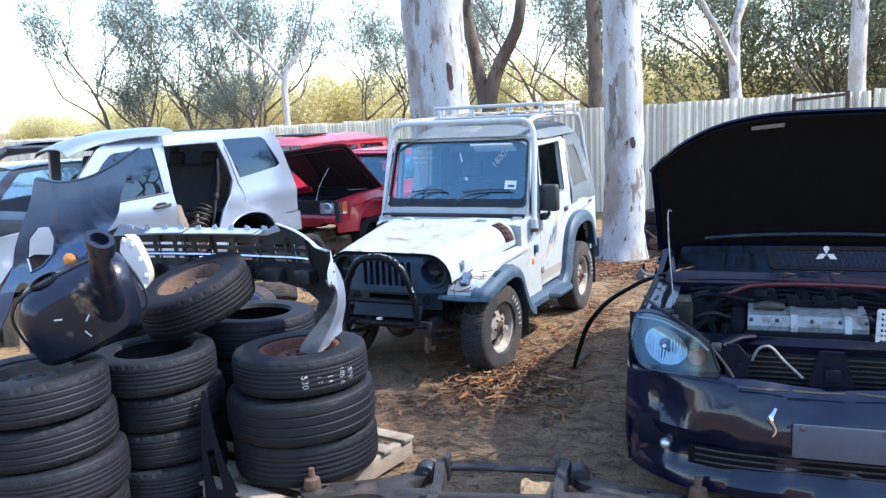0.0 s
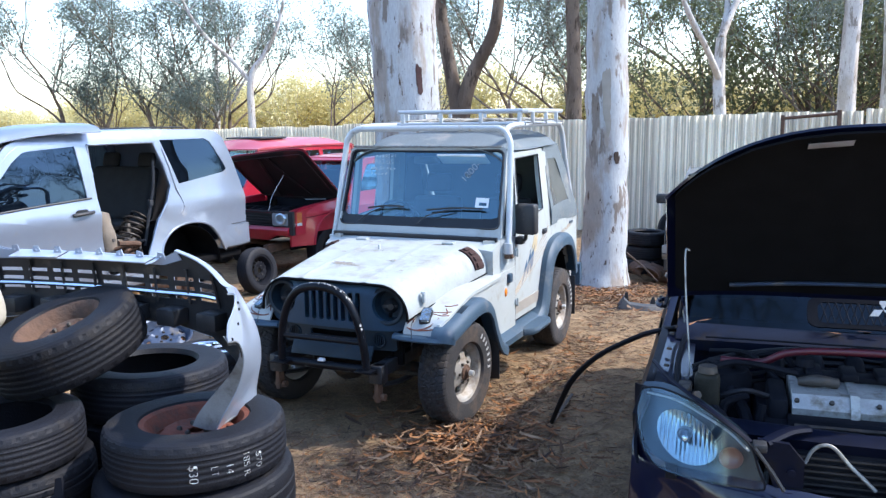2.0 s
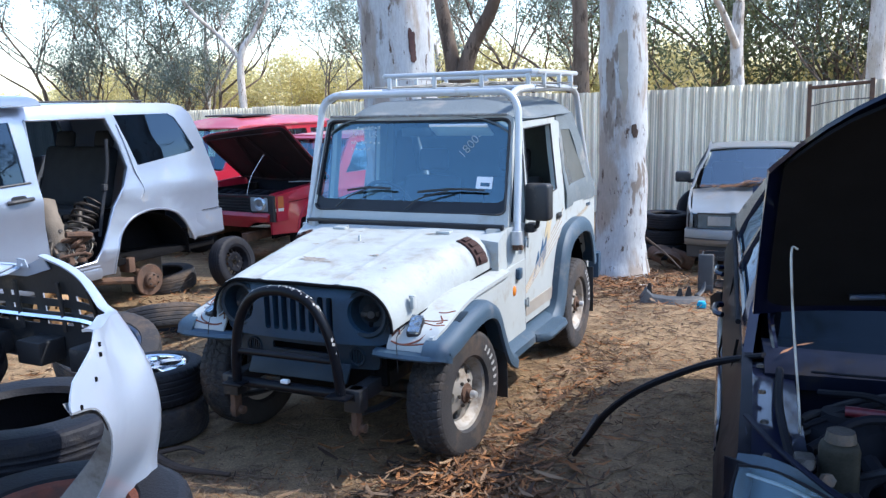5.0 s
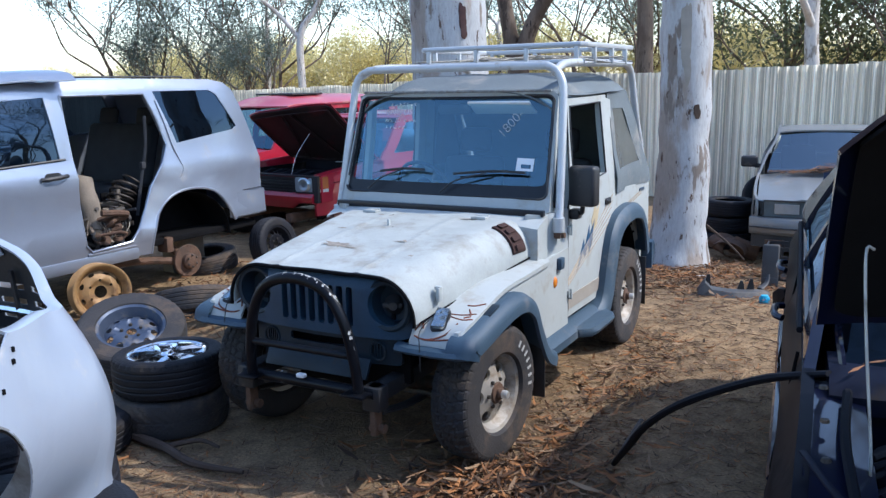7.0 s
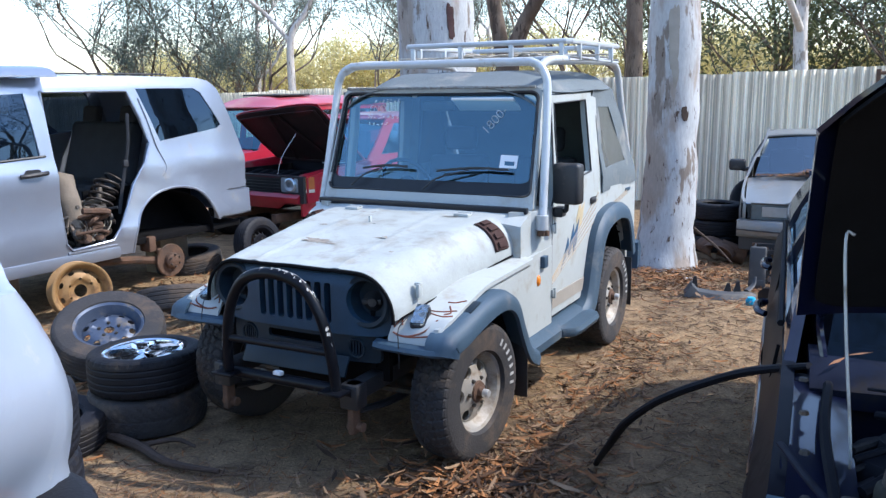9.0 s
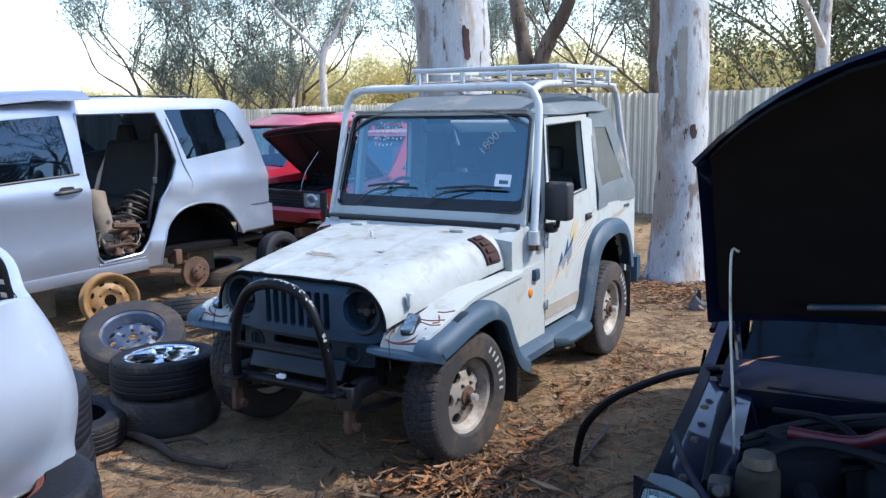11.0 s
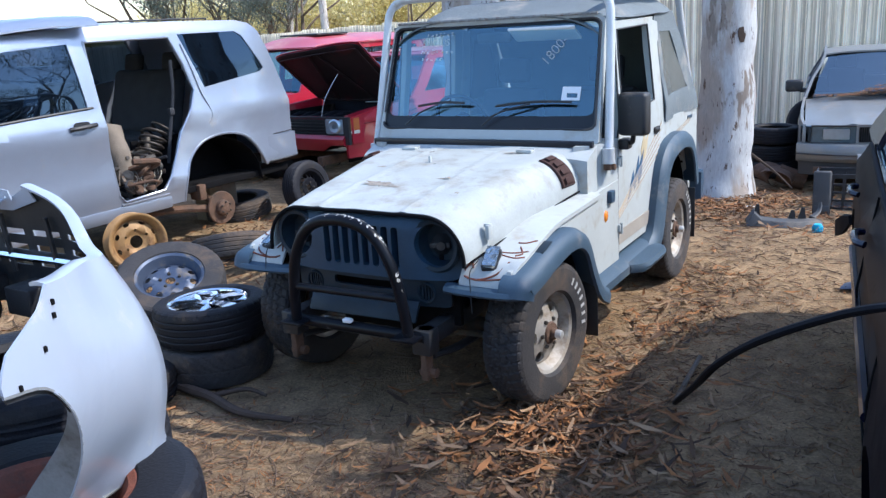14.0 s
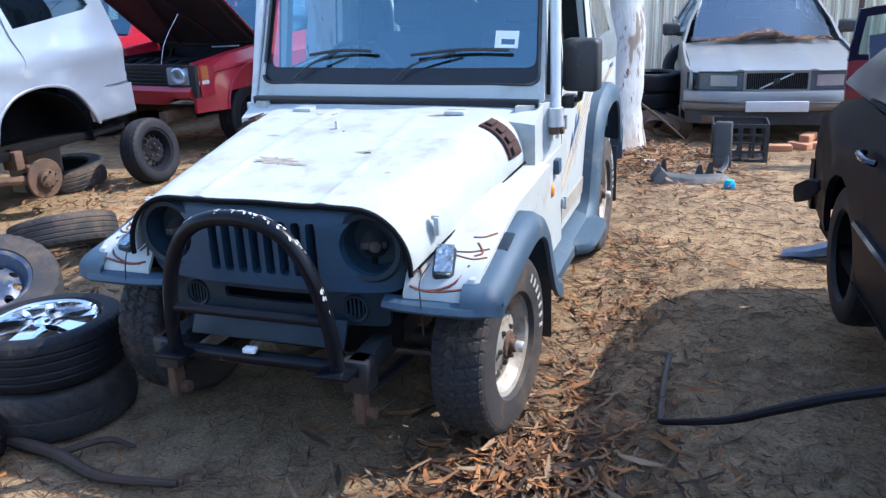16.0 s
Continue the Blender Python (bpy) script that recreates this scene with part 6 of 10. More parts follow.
# ---------------------------------------------------------------- silver sedan by the fence
def silver_sedan():
    C = thing("sedan", "dusty silver sedan with dry leaves on its bonnet", "car", pose(1.62, 6.25, -0.21, 0, 0, 9))
    w = 0.875
    for s in (-1, 1):
        arch = lambda c: [(c - 0.35 * math.cos(a), 0.30 + 0.35 * math.sin(a)) for a in np.linspace(0, math.pi, 9)]
        side = [(0.10, 0.30), (0.06, 0.62), (0.10, 0.74), (1.20, 0.90), (3.7, 0.95), (4.55, 0.92), (4.60, 0.35)] + arch(3.55)[::-1] + arch(0.92)[::-1]
        fn = lambda u, v, q: (s * (w + q - 0.03 * smoothstep(0.7, 0.95, v) - 0.06 * smoothstep(0.5, 0.0, u)), u, v)
        part("body_side", plate(side, (), 0.03, np.linspace(0.3, 4.3, 10), (0.45, 0.6, 0.75, 0.85), fn), "gold_silver", C)
        cab = [(1.30, 0.90), (1.95, 1.38), (3.2, 1.40), (3.75, 0.94)]
        part("cabin_side", plate(cab, [[(1.55, 0.95), (2.02, 1.31), (2.5, 1.33), (2.5, 0.96)], [(2.58, 0.96), (2.58, 1.33), (3.1, 1.33), (3.4, 0.98)]], 0.03, (), (1.1, 1.25), lambda u, v, q: (s * (w - 0.035 + q - 0.20 * smoothstep(0.9, 1.4, v)), u, v)), "gold_silver", C)
        part("side_window", plate([(1.52, 0.94), (2.02, 1.32), (3.1, 1.34), (3.45, 0.97)], (), 0, (), (1.1, 1.25), lambda u, v, q: (s * (w - 0.047 - 0.20 * smoothstep(0.9, 1.4, v)), u, v)), "dark_glass", C)
        h = part("headlamp", loft([[(s * 0.31, 0.005, z0), (s * 0.73, 0.05, z0), (s * 0.73, 0.05, z1), (s * 0.31, 0.005, z1)] for z0, z1 in ((0.555, 0.725),)] + [[(s * 0.31, 0.10, 0.555), (s * 0.73, 0.14, 0.555), (s * 0.73, 0.14, 0.725), (s * 0.31, 0.10, 0.725)]]), "clouded_lamp", C, "clouded rectangular headlamp")
        part("lamp_surround", tube([(s * 0.305, -0.004, 0.550), (s * 0.735, 0.044, 0.550), (s * 0.735, 0.044, 0.730), (s * 0.305, -0.004, 0.730), (s * 0.305, -0.004, 0.550)], 0.009, 6, curve=False), "black", h)
        part("lamp_reflector", loft([[(s * 0.37, 0.0, z0), (s * 0.62, 0.026, z0), (s * 0.62, 0.022, z1), (s * 0.37, -0.004, z1)] for z0, z1 in ((0.590, 0.695),)] + [[(s * 0.37, 0.03, 0.59), (s * 0.62, 0.06, 0.59), (s * 0.62, 0.06, 0.695), (s * 0.37, 0.03, 0.695)]]), "headlamp", h)
        part("indicator", loft([[(s * 0.735, 0.052, z) for z in (0.56, 0.72)] + [(s * 0.84, 0.12, 0.72), (s * 0.84, 0.12, 0.56)], [(s * 0.735, 0.15, z) for z in (0.56, 0.72)] + [(s * 0.84, 0.2, 0.72), (s * 0.84, 0.2, 0.56)]]), "dark_glass", C)
        part("wheel", moved(tyre_bm(0.31, 0.19, 0.19, "rib", 48), pose(s * 0.74, 0.92, 0.31, 0, 90, 0)), "rubber", C)
        part("rear_wheel", moved(tyre_bm(0.31, 0.19, 0.19, "rib", 48), pose(s * 0.74, 3.55, 0.31, 0, 90, 0)), "rubber", C)
        part("hubcap", moved(disc_bm(0.185, [(0, 0.09), (0.12, 0.085), (0.185, 0.07)], [slot(0.12, 2 * math.pi * k / 8, 0.03, 0.012) for k in range(8)]), pose(s * 0.735, 0.92, 0.31, 0, s * 90, 0)), "gold_silver", C)
        mi = part("mirror", join(box(s * 0.86, s * 1.06, 1.58, 1.70, 0.94, 1.08, 0.03, 3), box(s * 0.80, s * 0.90, 1.60, 1.68, 0.93, 0.98, 0.01)), "black", C, "black door mirror")
        part("wheel_well", box(s * 0.60, s * 0.62, 0.5, 1.4, 0.2, 0.7, 0), "void", C)
    part("bonnet", sheet(lambda u, v: ((2 * u - 1) * (0.80 + 0.02 * v), 0.03 + 0.06 * (2 * u - 1) ** 2 * (1 - v) + 1.30 * v, 0.735 + 0.17 * v ** 0.8 - 0.03 * (2 * u - 1) ** 4 + 0.018 * math.exp(-((abs(2 * u - 1) - 0.42) / 0.05) ** 2) * (1 - v * 0.6)), 32, 12, 0.015, (0, 0, 1)), "gold_silver", C, "dusty silver bonnet")
    g = part("grille_frame", plate(rrect(-0.31, 0.31, 0.535, 0.745, 0.02, 3), [rrect(-0.285, 0.285, 0.56, 0.72, 0.012, 3)], 0.05, (), (), lambda u, v, q: (u, -0.015 - q, v)), "gold_silver", C, "silver grille surround")
    for k in range(28):
        part("grille_bar", box(-0.28 + 0.0205 * k, -0.272 + 0.0205 * k, 0.0, 0.02, 0.56, 0.72, 0.0), "black", g)
    part("grille_backing", box(-0.29, 0.29, 0.022, 0.03, 0.55, 0.73, 0), "void", g)
    part("diagonal_bar", moved(box(-0.17, 0.17, -0.004, 0.004, -0.008, 0.008, 0.002), pose(0, -0.008, 0.64, 0, -26, 0)), "steel_tube", g)
    part("emblem", box(-0.03, 0.03, -0.02, -0.006, 0.61, 0.67, 0.004), "black", g, "small square dark emblem, plain")
    part("bumper", loft([[(x * w, -0.09 + 0.16 * abs(x) ** 3, 0.36), (x * w, -0.13 + 0.16 * abs(x) ** 3, 0.40), (x * w, -0.14 + 0.16 * abs(x) ** 3, 0.49), (x * w, -0.11 + 0.16 * abs(x) ** 3, 0.545), (x * w * 0.97, 0.02 + 0.13 * abs(x) ** 3, 0.55), (x * w * 0.97, 0.05 + 0.13 * abs(x) ** 3, 0.36)] for x in np.linspace(-1, 1, 15)]), "gold_silver", C, "silver front bumper")
    part("bumper_strip", tube([(x * w, -0.146 + 0.16 * abs(x) ** 3, 0.445) for x in np.linspace(-1, 1, 15)], 0.012, 6, flat=0.6), "black", C, "dark rubbing strip")
    part("lower_apron", loft([[(x * w * 0.97, -0.06 + 0.16 * abs(x) ** 3, 0.36), (x * w * 0.97, -0.08 + 0.16 * abs(x) ** 3, 0.22), (x * w * 0.95, 0.03 + 0.13 * abs(x) ** 3, 0.20), (x * w * 0.95, 0.05 + 0.13 * abs(x) ** 3, 0.36)] for x in np.linspace(-1, 1, 15)]), "black", C)
    part("number_plate", box(-0.29, 0.29, -0.165, -0.145, 0.365, 0.465, 0.004), "pale_plate", C, "pale blank number plate")
    for s in (-1, 1):
        part("bumper_reflector", box(s * 0.50, s * 0.70, -0.10, -0.07, 0.25, 0.32, 0.006), "rust", C)
    part("windscreen", sheet(lambda u, v: ((2 * u - 1) * (0.74 - 0.11 * v), 1.36 + 0.66 * v + 0.08 * (2 * u - 1) ** 2 * 0.6 - 0.05, 0.905 + 0.46 * v), 10, 4, 0), "dusty_screen", C)
    part("dashboard", box(-0.75, 0.75, 1.45, 1.9, 0.75, 0.90, 0.04), "dark_grey", C)
    for x in (-0.38, 0.38):
        part("seat", join(box(x - 0.24, x + 0.24, 2.0, 2.5, 0.5, 0.65, 0.05), moved(box(-0.22, 0.22, -0.06, 0.06, 0, 0.55, 0.05), pose(x, 2.5, 0.6, -12, 0, 0)), moved(box(-0.12, 0.12, -0.04, 0.04, 0, 0.16, 0.03), pose(x, 2.62, 1.14, -10, 0, 0))), "dark_seat", C)
    part("roof", sheet(lambda u, v: ((2 * u - 1) * (0.64 + 0.01 * math.sin(3 * v)), 1.96 + 1.3 * v, 1.375 + 0.03 * math.sin(math.pi * (0.1 + 0.8 * v)) - 0.03 * abs(2 * u - 1) ** 4), 12, 8, 0.02, (0, 0, 1)), "gold_silver", C)
    part("boot_lid", sheet(lambda u, v: ((2 * u - 1) * 0.80, 3.70 + 0.88 * v, 0.95 - 0.02 * v), 6, 4, 0.02, (0, 0, 1)), "gold_silver", C)
    part("rear_window", sheet(lambda u, v: ((2 * u - 1) * (0.64 + 0.1 * v), 3.24 + 0.5 * v, 1.37 - 0.42 * v), 4, 3, 0), "dark_glass", C)
    part("tail_panel", box(-0.84, 0.84, 4.55, 4.60, 0.35, 0.93, 0.02), "gold_silver", C)
    part("floor_pan", box(-0.8, 0.8, 0.2, 4.5, 0.22, 0.28, 0.01), "void", C)


silver_sedan()


# ---------------------------------------------------------------- dark blue sedan with raised bonnet
def blue_sedan():
    C = thing("blue_sedan", "dark blue sedan with bonnet raised and front end damaged", "car", pose(3.315, -2.20, 0.14, 0, 0, 8.5) @ Matrix.Diagonal((1.03, 1, 1, 1)))
    nose = lambda x: -0.025 + 0.30 * (abs(x) / 0.85) ** 4

    # front bumper with dents
    rows = ((0.19, 0.03), (0.205, -0.01), (0.25, -0.02), (0.29, 0.0), (0.33, 0.035), (0.40, 0.035), (0.44, 0.0), (0.48, -0.025), (0.53, -0.028), (0.58, -0.012), (0.63, 0.010), (0.675, 0.030), (0.70, 0.05), (0.715, 0.075))
    def dent(x, z):
        return 0.050 * math.exp(-((x + 0.66) / 0.10) ** 2 - ((z - 0.56) / 0.07) ** 2) + 0.03 * math.exp(-((x + 0.45) / 0.07) ** 2 - ((z - 0.47) / 0.05) ** 2) + 0.012 * noise.noise((x * 8, z * 14, 1.0)) + 0.014 * noise.noise((x * 3.5, z * 5, 7.0))
    xs = np.linspace(-1, 1, 61)
    bm = bmesh.new()
    g = []
    for a in xs:
        x = 0.845 * a
        g.append([bm.verts.new((x * (1 - 0.02 * (z < 0.3)), nose(x) + o + dent(x, z), z + (0.02 * smoothstep(0.38, 0.48, abs(x)) - 0.03 * smoothstep(0.40, 0.0, abs(x)) if z > 0.6 else 0))) for z, o in rows])
    for i in range(60):
        for j in range(len(rows) - 1):
            bm.faces.new((g[i][j], g[i + 1][j], g[i + 1][j + 1], g[i][j + 1]))
    bu = part("front_bumper", bm, "navy", C, "dented dark blue front bumper")
    for s in (-1, 1):
        part("bumper_side", sheet(lambda u, v: (s * (0.845 + 0.012 * math.sin(math.pi * v)), 0.29 + 0.22 * u, 0.20 + 0.44 * v), 4, 6, 0.015, (s, 0, 0)), "navy", bu)
    # black sheet over the bumper skin, coloured as the intake's shaded opening
    intake = part("lower_intake", sheet(lambda u, v: (0.56 * (2 * u - 1), nose(0.56 * (2 * u - 1)) + 0.026, 0.285 + 0.115 * v), 28, 4, 0.004), "void", bu)
    for k in range(4):
        part("intake_slat", tube([(x, nose(x) + 0.022, 0.302 + 0.028 * k) for x in np.linspace(-0.53, 0.53, 11)], 0.005, 5), "black", intake)
    for s in (-1, 1):
        part("fog_lamp", moved(lathe([(0, 0.006), (0.014, 0.004), (0.020, 0.0), (0.024, -0.01), (0.026, -0.02)], 20), pose(s * 0.66, nose(0.66) + 0.014, 0.365, 90, 0, 0)), "headlamp", bu, "round fog lamp")
    part("number_plate", moved(box(-0.186, 0.186, -0.006, 0.006, -0.075, 0.075, 0.006), pose(0.035, -0.075, 0.50, 4, 0, 0)), "plate", C, "blank dark number plate")
    for x in (-0.13, 0.17):
        part("plate_bolt", moved(lathe([(0, 0.008), (0.010, 0.006), (0.013, 0), (0, 0)], 12), pose(x + 0.015, -0.083, 0.555, 90, 0, 0)), "iron", C)
    part("torn_metal", tube([(-0.215, -0.035, 0.62), (-0.235, -0.05, 0.575), (-0.215, -0.05, 0.53), (-0.225, -0.05, 0.50)], (0.012, 0.022, 0.012, 0.006), 6, flat=0.4), "chrome", C, "torn bright metal in the bumper")

    # headlamps: swept-back clear covers over a fluted reflector
    for s in (-1, 1):
        lamp_y = lambda u, v: nose(u) - 0.010 + (v - 0.742) * (0.10 + 0.90 * smoothstep(0.45, 0.80, u))
        fn = lambda u, v, q: (s * u, lamp_y(u, v) - q, v)
        poly = smooth2([(0.820, 0.900), (0.760, 0.920), (0.700, 0.928), (0.630, 0.928), (0.570, 0.914), (0.510, 0.890), (0.470, 0.857), (0.447, 0.791), (0.430, 0.735), (0.510, 0.727), (0.615, 0.721), (0.695, 0.716), (0.760, 0.718), (0.800, 0.742), (0.826, 0.791), (0.835, 0.842), (0.820, 0.900)], 3)[:-1]
        cu, cv = np.linspace(0.46, 0.82, 13), np.linspace(0.74, 0.91, 7)
        h = part("headlamp", plate(poly, (), 0, cu, cv, lambda u, v, q: fn(u, v, -0.07)), "lamp_housing", C, "large clear swept-back headlamp, slightly clouded")
        part("headlamp_cover", plate(poly, (), 0, cu, cv, lambda u, v, q: fn(u, v, 0.012 * math.sin(math.pi * (u - 0.40) / 0.46))), "lens", h).visible_shadow = False
        part("headlamp_rim", tube([fn(u, v, 0.002) for u, v in poly] + [fn(*poly[0], 0.002)], 0.004, 6, curve=False), "bay_black", h)
        part("lamp_brow", tube([fn(u, v - 0.006, -0.012) for u, v in ((0.80, 0.895), (0.70, 0.912), (0.60, 0.905), (0.53, 0.885), (0.475, 0.845))], 0.006, 6, flat=0.5), "engine_alloy", h, "bright inner edge of the lamp")
        part("lamp_bowl", plate(circle(0.662, 0.812, 0.098, 36, 0.070), (), 0, np.linspace(0.57, 0.755, 56), np.linspace(0.76, 0.865, 6), lambda u, v, q: fn(u, v, -0.026 - 0.040 * max(0.0, 1 - ((u - 0.662) / 0.098) ** 2 - ((v - 0.812) / 0.070) ** 2) + 0.003 * math.cos(2 * math.pi * (u - 0.56) / 0.0135))), "chrome_dull", h, "fluted mirror reflector")
        part("bulb_shield", moved(lathe([(0, 0.020), (0.010, 0.019), (0.019, 0.010), (0.021, -0.010), (0.026, -0.012), (0.026, -0.020), (0, -0.020)], 20), Matrix.Translation(fn(0.665, 0.815, -0.035)) @ Matrix.Rotation(radians(90), 4, 'X')), "grey_rim", h)
        part("bulb", moved(lathe([(0, 0.012), (0.007, 0.009), (0.010, 0.0), (0, -0.004)], 14), Matrix.Translation(fn(0.665, 0.815, -0.012)) @ Matrix.Rotation(radians(90), 4, 'X')), "chrome", h)
        part("turn_bulb", moved(lathe([(0, -0.02), (0.022, -0.014), (0.034, 0.0), (0.036, 0.008)], 20), Matrix.Translation(fn(0.525, 0.800, -0.030)) @ Matrix.Rotation(radians(90), 4, 'X')), "red_lens", h, "dull orange turn-signal bowl")
        part("wing_corner", sheet(lambda u, v: (s * (0.80 + 0.035 * math.sin(math.pi * min(1, 0.2 + v)) + (0.05 - 0.035 * math.sin(math.pi * min(1, 0.2 + v))) * u), lamp_y(0.82, 0.70 + 0.20 * v) + 0.006 + (0.42 - lamp_y(0.82, 0.70 + 0.20 * v)) * u, 0.69 + 0.21 * v), 6, 8, 0.01, (s, 0, 0)), "navy_dusty", C)
        part("lamp_bracket", join(box(s * 0.705 - 0.018, s * 0.705 + 0.018, nose(0.70) + 0.005, nose(0.70) + 0.03, 0.675, 0.725, 0.005)), "bay_black", C)

    # flanks, doors and glasshouse
    half = lambda z, y: float(np.interp(z, (0.2, 0.35, 0.6, 0.78, 0.95), (0.81, 0.84, 0.852, 0.845, 0.80))) - 0.03 * smoothstep(3.6, 4.4, y)
    for s in (-1, 1):
        arch = lambda c: [(c - 0.34 * math.cos(a), 0.30 + 0.35 * math.sin(a)) for a in np.linspace(math.pi, 0, 11)]
        out = [(0.50, 0.24), (0.42, 0.62), (0.36, 0.70), (0.38, 0.80), (0.50, 0.885), (1.15, 0.945), (2.4, 0.965), (3.50, 0.975), (3.85, 0.90), (4.10, 0.76), (4.20, 0.58), (4.18, 0.32)] + arch(3.45) + arch(0.86)
        fn = lambda u, v, q: (s * (half(v, u) + q + 0.022 * smoothstep(0.50, 0.38, math.hypot(u - 0.86, v - 0.30)) + 0.014 * math.exp(-((v - 0.80) / 0.04) ** 2) + 0.010 * noise.noise((u * 1.7, v * 3, 4))), u, v)
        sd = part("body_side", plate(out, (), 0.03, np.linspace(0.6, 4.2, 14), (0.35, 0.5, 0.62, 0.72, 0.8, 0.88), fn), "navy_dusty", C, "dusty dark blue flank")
        for y0, y1 in ((1.28, 2.30), (2.31, 3.15)):
            part("door_gap", tube([(s * (half(z, y) + 0.012), y, z) for y, z in ((y0, 0.95), (y0 + 0.0, 0.6), (y0 + 0.03, 0.30), (y1 - 0.02, 0.30))], 0.005, 5, curve=False), "void", sd)
            part("door_handle", tube([(s * 0.858, y1 - 0.22, 0.83), (s * 0.885, y1 - 0.19, 0.835), (s * 0.885, y1 - 0.08, 0.838), (s * 0.858, y1 - 0.05, 0.835)], 0.013, 8), "navy", sd)
        part("rub_strip", tube([(s * (half(0.55, y) + 0.01), y, 0.55) for y in (1.3, 2.0, 3.1)], 0.016, 6), "navy", sd)
        cab = [(1.15, 0.94), (1.95, 1.40), (2.2, 1.435), (3.0, 1.43), (3.25, 1.39), (3.85, 0.985)]
        cf = lambda u, v, q: (s * (0.80 + q - 0.20 * smoothstep(0.94, 1.45, v)), u, v)
        wins = [[(1.45, 0.985), (2.02, 1.345), (2.28, 1.37), (2.28, 0.99)], [(2.36, 0.99), (2.36, 1.37), (3.0, 1.365), (3.12, 1.30), (3.12, 1.0)]]
        part("cabin_side", plate(cab, wins, 0.03, (), (1.05, 1.15, 1.3), cf), "navy", C)
        for wv in wins:
            part("side_window", plate(wv, (), 0, (), (1.1, 1.25), lambda u, v, q: cf(u, v, -0.012)), "dark_glass", C)
        part("window_strip", tube([cf(1.42, 0.975, 0.012), cf(2.3, 0.985, 0.012), cf(3.3, 0.995, 0.012)], 0.010, 6), "bay_black", C)
        wh = new("wheel")
        wh.parent, wh.matrix_basis = C, pose(s * 0.73, 0.86, 0.30, 0, s * 90, 0)
        shared("tyre", TYRE_MESHES.setdefault("blue_tyre", finish(tyre_bm(0.305, 0.19, 0.19, "rib", 72), "tyre", "rubber", 30)), wh, Matrix())
        part("rim", join(barrel_bm(0.19, 0.18), disc_bm(0.16, [(0, 0.06), (0.08, 0.05), (0.16, 0.03)], [slot(0.105, 2 * math.pi * k / 7, 0.035, 0.02) for k in range(7)])), "alloy", wh)
        shared("rear_wheel", TYRE_MESHES["blue_tyre"], C, pose(s * 0.73, 3.45, 0.30, 0, 90, 0))
        part("wheel_well", box(s * 0.55, s * 0.57, 0.50, 1.22, 0.2, 0.8, 0), "void", C)
        part("rear_wheel_well", box(s * 0.55, s * 0.57, 3.1, 3.8, 0.2, 0.8, 0), "void", C)
    part("windscreen", sheet(lambda u, v: ((2 * u - 1) * (0.70 - 0.10 * v), 1.16 + 0.82 * v + 0.05 * (2 * u - 1) ** 2 - 0.03, 0.955 + 0.45 * v), 10, 6, 0), "dull_glass", C)
    part("dashboard", box(-0.72, 0.72, 1.40, 1.85, 0.75, 0.95, 0.05), "bay_black", C)
    for x in (-0.37, 0.37):
        part("seat", join(box(x - 0.24, x + 0.24, 2.0, 2.5, 0.45, 0.6, 0.05), moved(box(-0.22, 0.22, -0.06, 0.06, 0, 0.6, 0.05), pose(x, 2.5, 0.55, -12, 0, 0))), "dark_seat", C)
    part("roof", sheet(lambda u, v: ((2 * u - 1) * 0.605, 1.95 + 1.3 * v, 1.425 + 0.03 * math.sin(math.pi * (0.1 + 0.8 * v)) - 0.035 * abs(2 * u - 1) ** 4), 10, 8, 0.02, (0, 0, 1)), "navy", C)
    part("rear_window", sheet(lambda u, v: ((2 * u - 1) * (0.60 + 0.12 * v), 3.25 + 0.6 * v, 1.40 - 0.41 * v), 4, 3, 0), "dark_glass", C)
    part("tail_panel", box(-0.78, 0.78, 4.10, 4.15, 0.35, 0.70, 0.02), "navy_dusty", C)
    part("rear_bumper", loft([[(x, 4.19 + 0.10 * (1 - (x / 0.85) ** 2), z) for z in (0.30,)] + [(x, 4.25 + 0.10 * (1 - (x / 0.85) ** 2), 0.40), (x, 4.24 + 0.10 * (1 - (x / 0.85) ** 2), 0.54), (x, 4.15, 0.56), (x, 4.15, 0.30)] for x in np.linspace(-0.83, 0.83, 9)]), "navy_dusty", C)
    part("hanging_bumper_end", loft([[(-0.85 - o, y, z + 0.01), (-0.865 - o, y, z), (-0.86 - o, y, z - h), (-0.845 - o, y, z - h)] for y, z, o, h in ((3.86, 0.52, 0.0, 0.04), (3.96, 0.50, 0.03, 0.10), (4.06, 0.45, 0.06, 0.09), (4.16, 0.40, 0.05, 0.05), (4.22, 0.37, 0.01, 0.02))]), "bay_black", C)
    part("boot_lid", sheet(lambda u, v: ((2 * u - 1) * 0.70, 3.82 + 0.12 * v, 0.99 + 0.23 * v - 0.04 * (2 * u - 1) ** 4 * v), 8, 8, 0.03), "navy", C, "dark blue boot lid standing open")
    part("floor_pan", box(-0.78, 0.78, 0.3, 4.15, 0.20, 0.26, 0.01), "void", C)
    for s in (-1, 1):
        part("bonnet_hinge", tube([(s * 0.70, 1.16, 0.93), (s * 0.72, 1.20, 1.05), (s * 0.71, 1.05, 1.12)], 0.010, 6), "navy", C)
    part("boot_floor", box(-0.78, 0.78, 3.0, 4.08, 0.66, 0.70, 0.01), "void", C)

    # bonnet raised on its rear hinge
    H0, H1 = Vector((0, 1.05, 1.125)), Vector((0, 0.42, 1.84))
    d = H1 - H0
    nrm = Vector((0, -d.z, d.y)).normalized() * -1
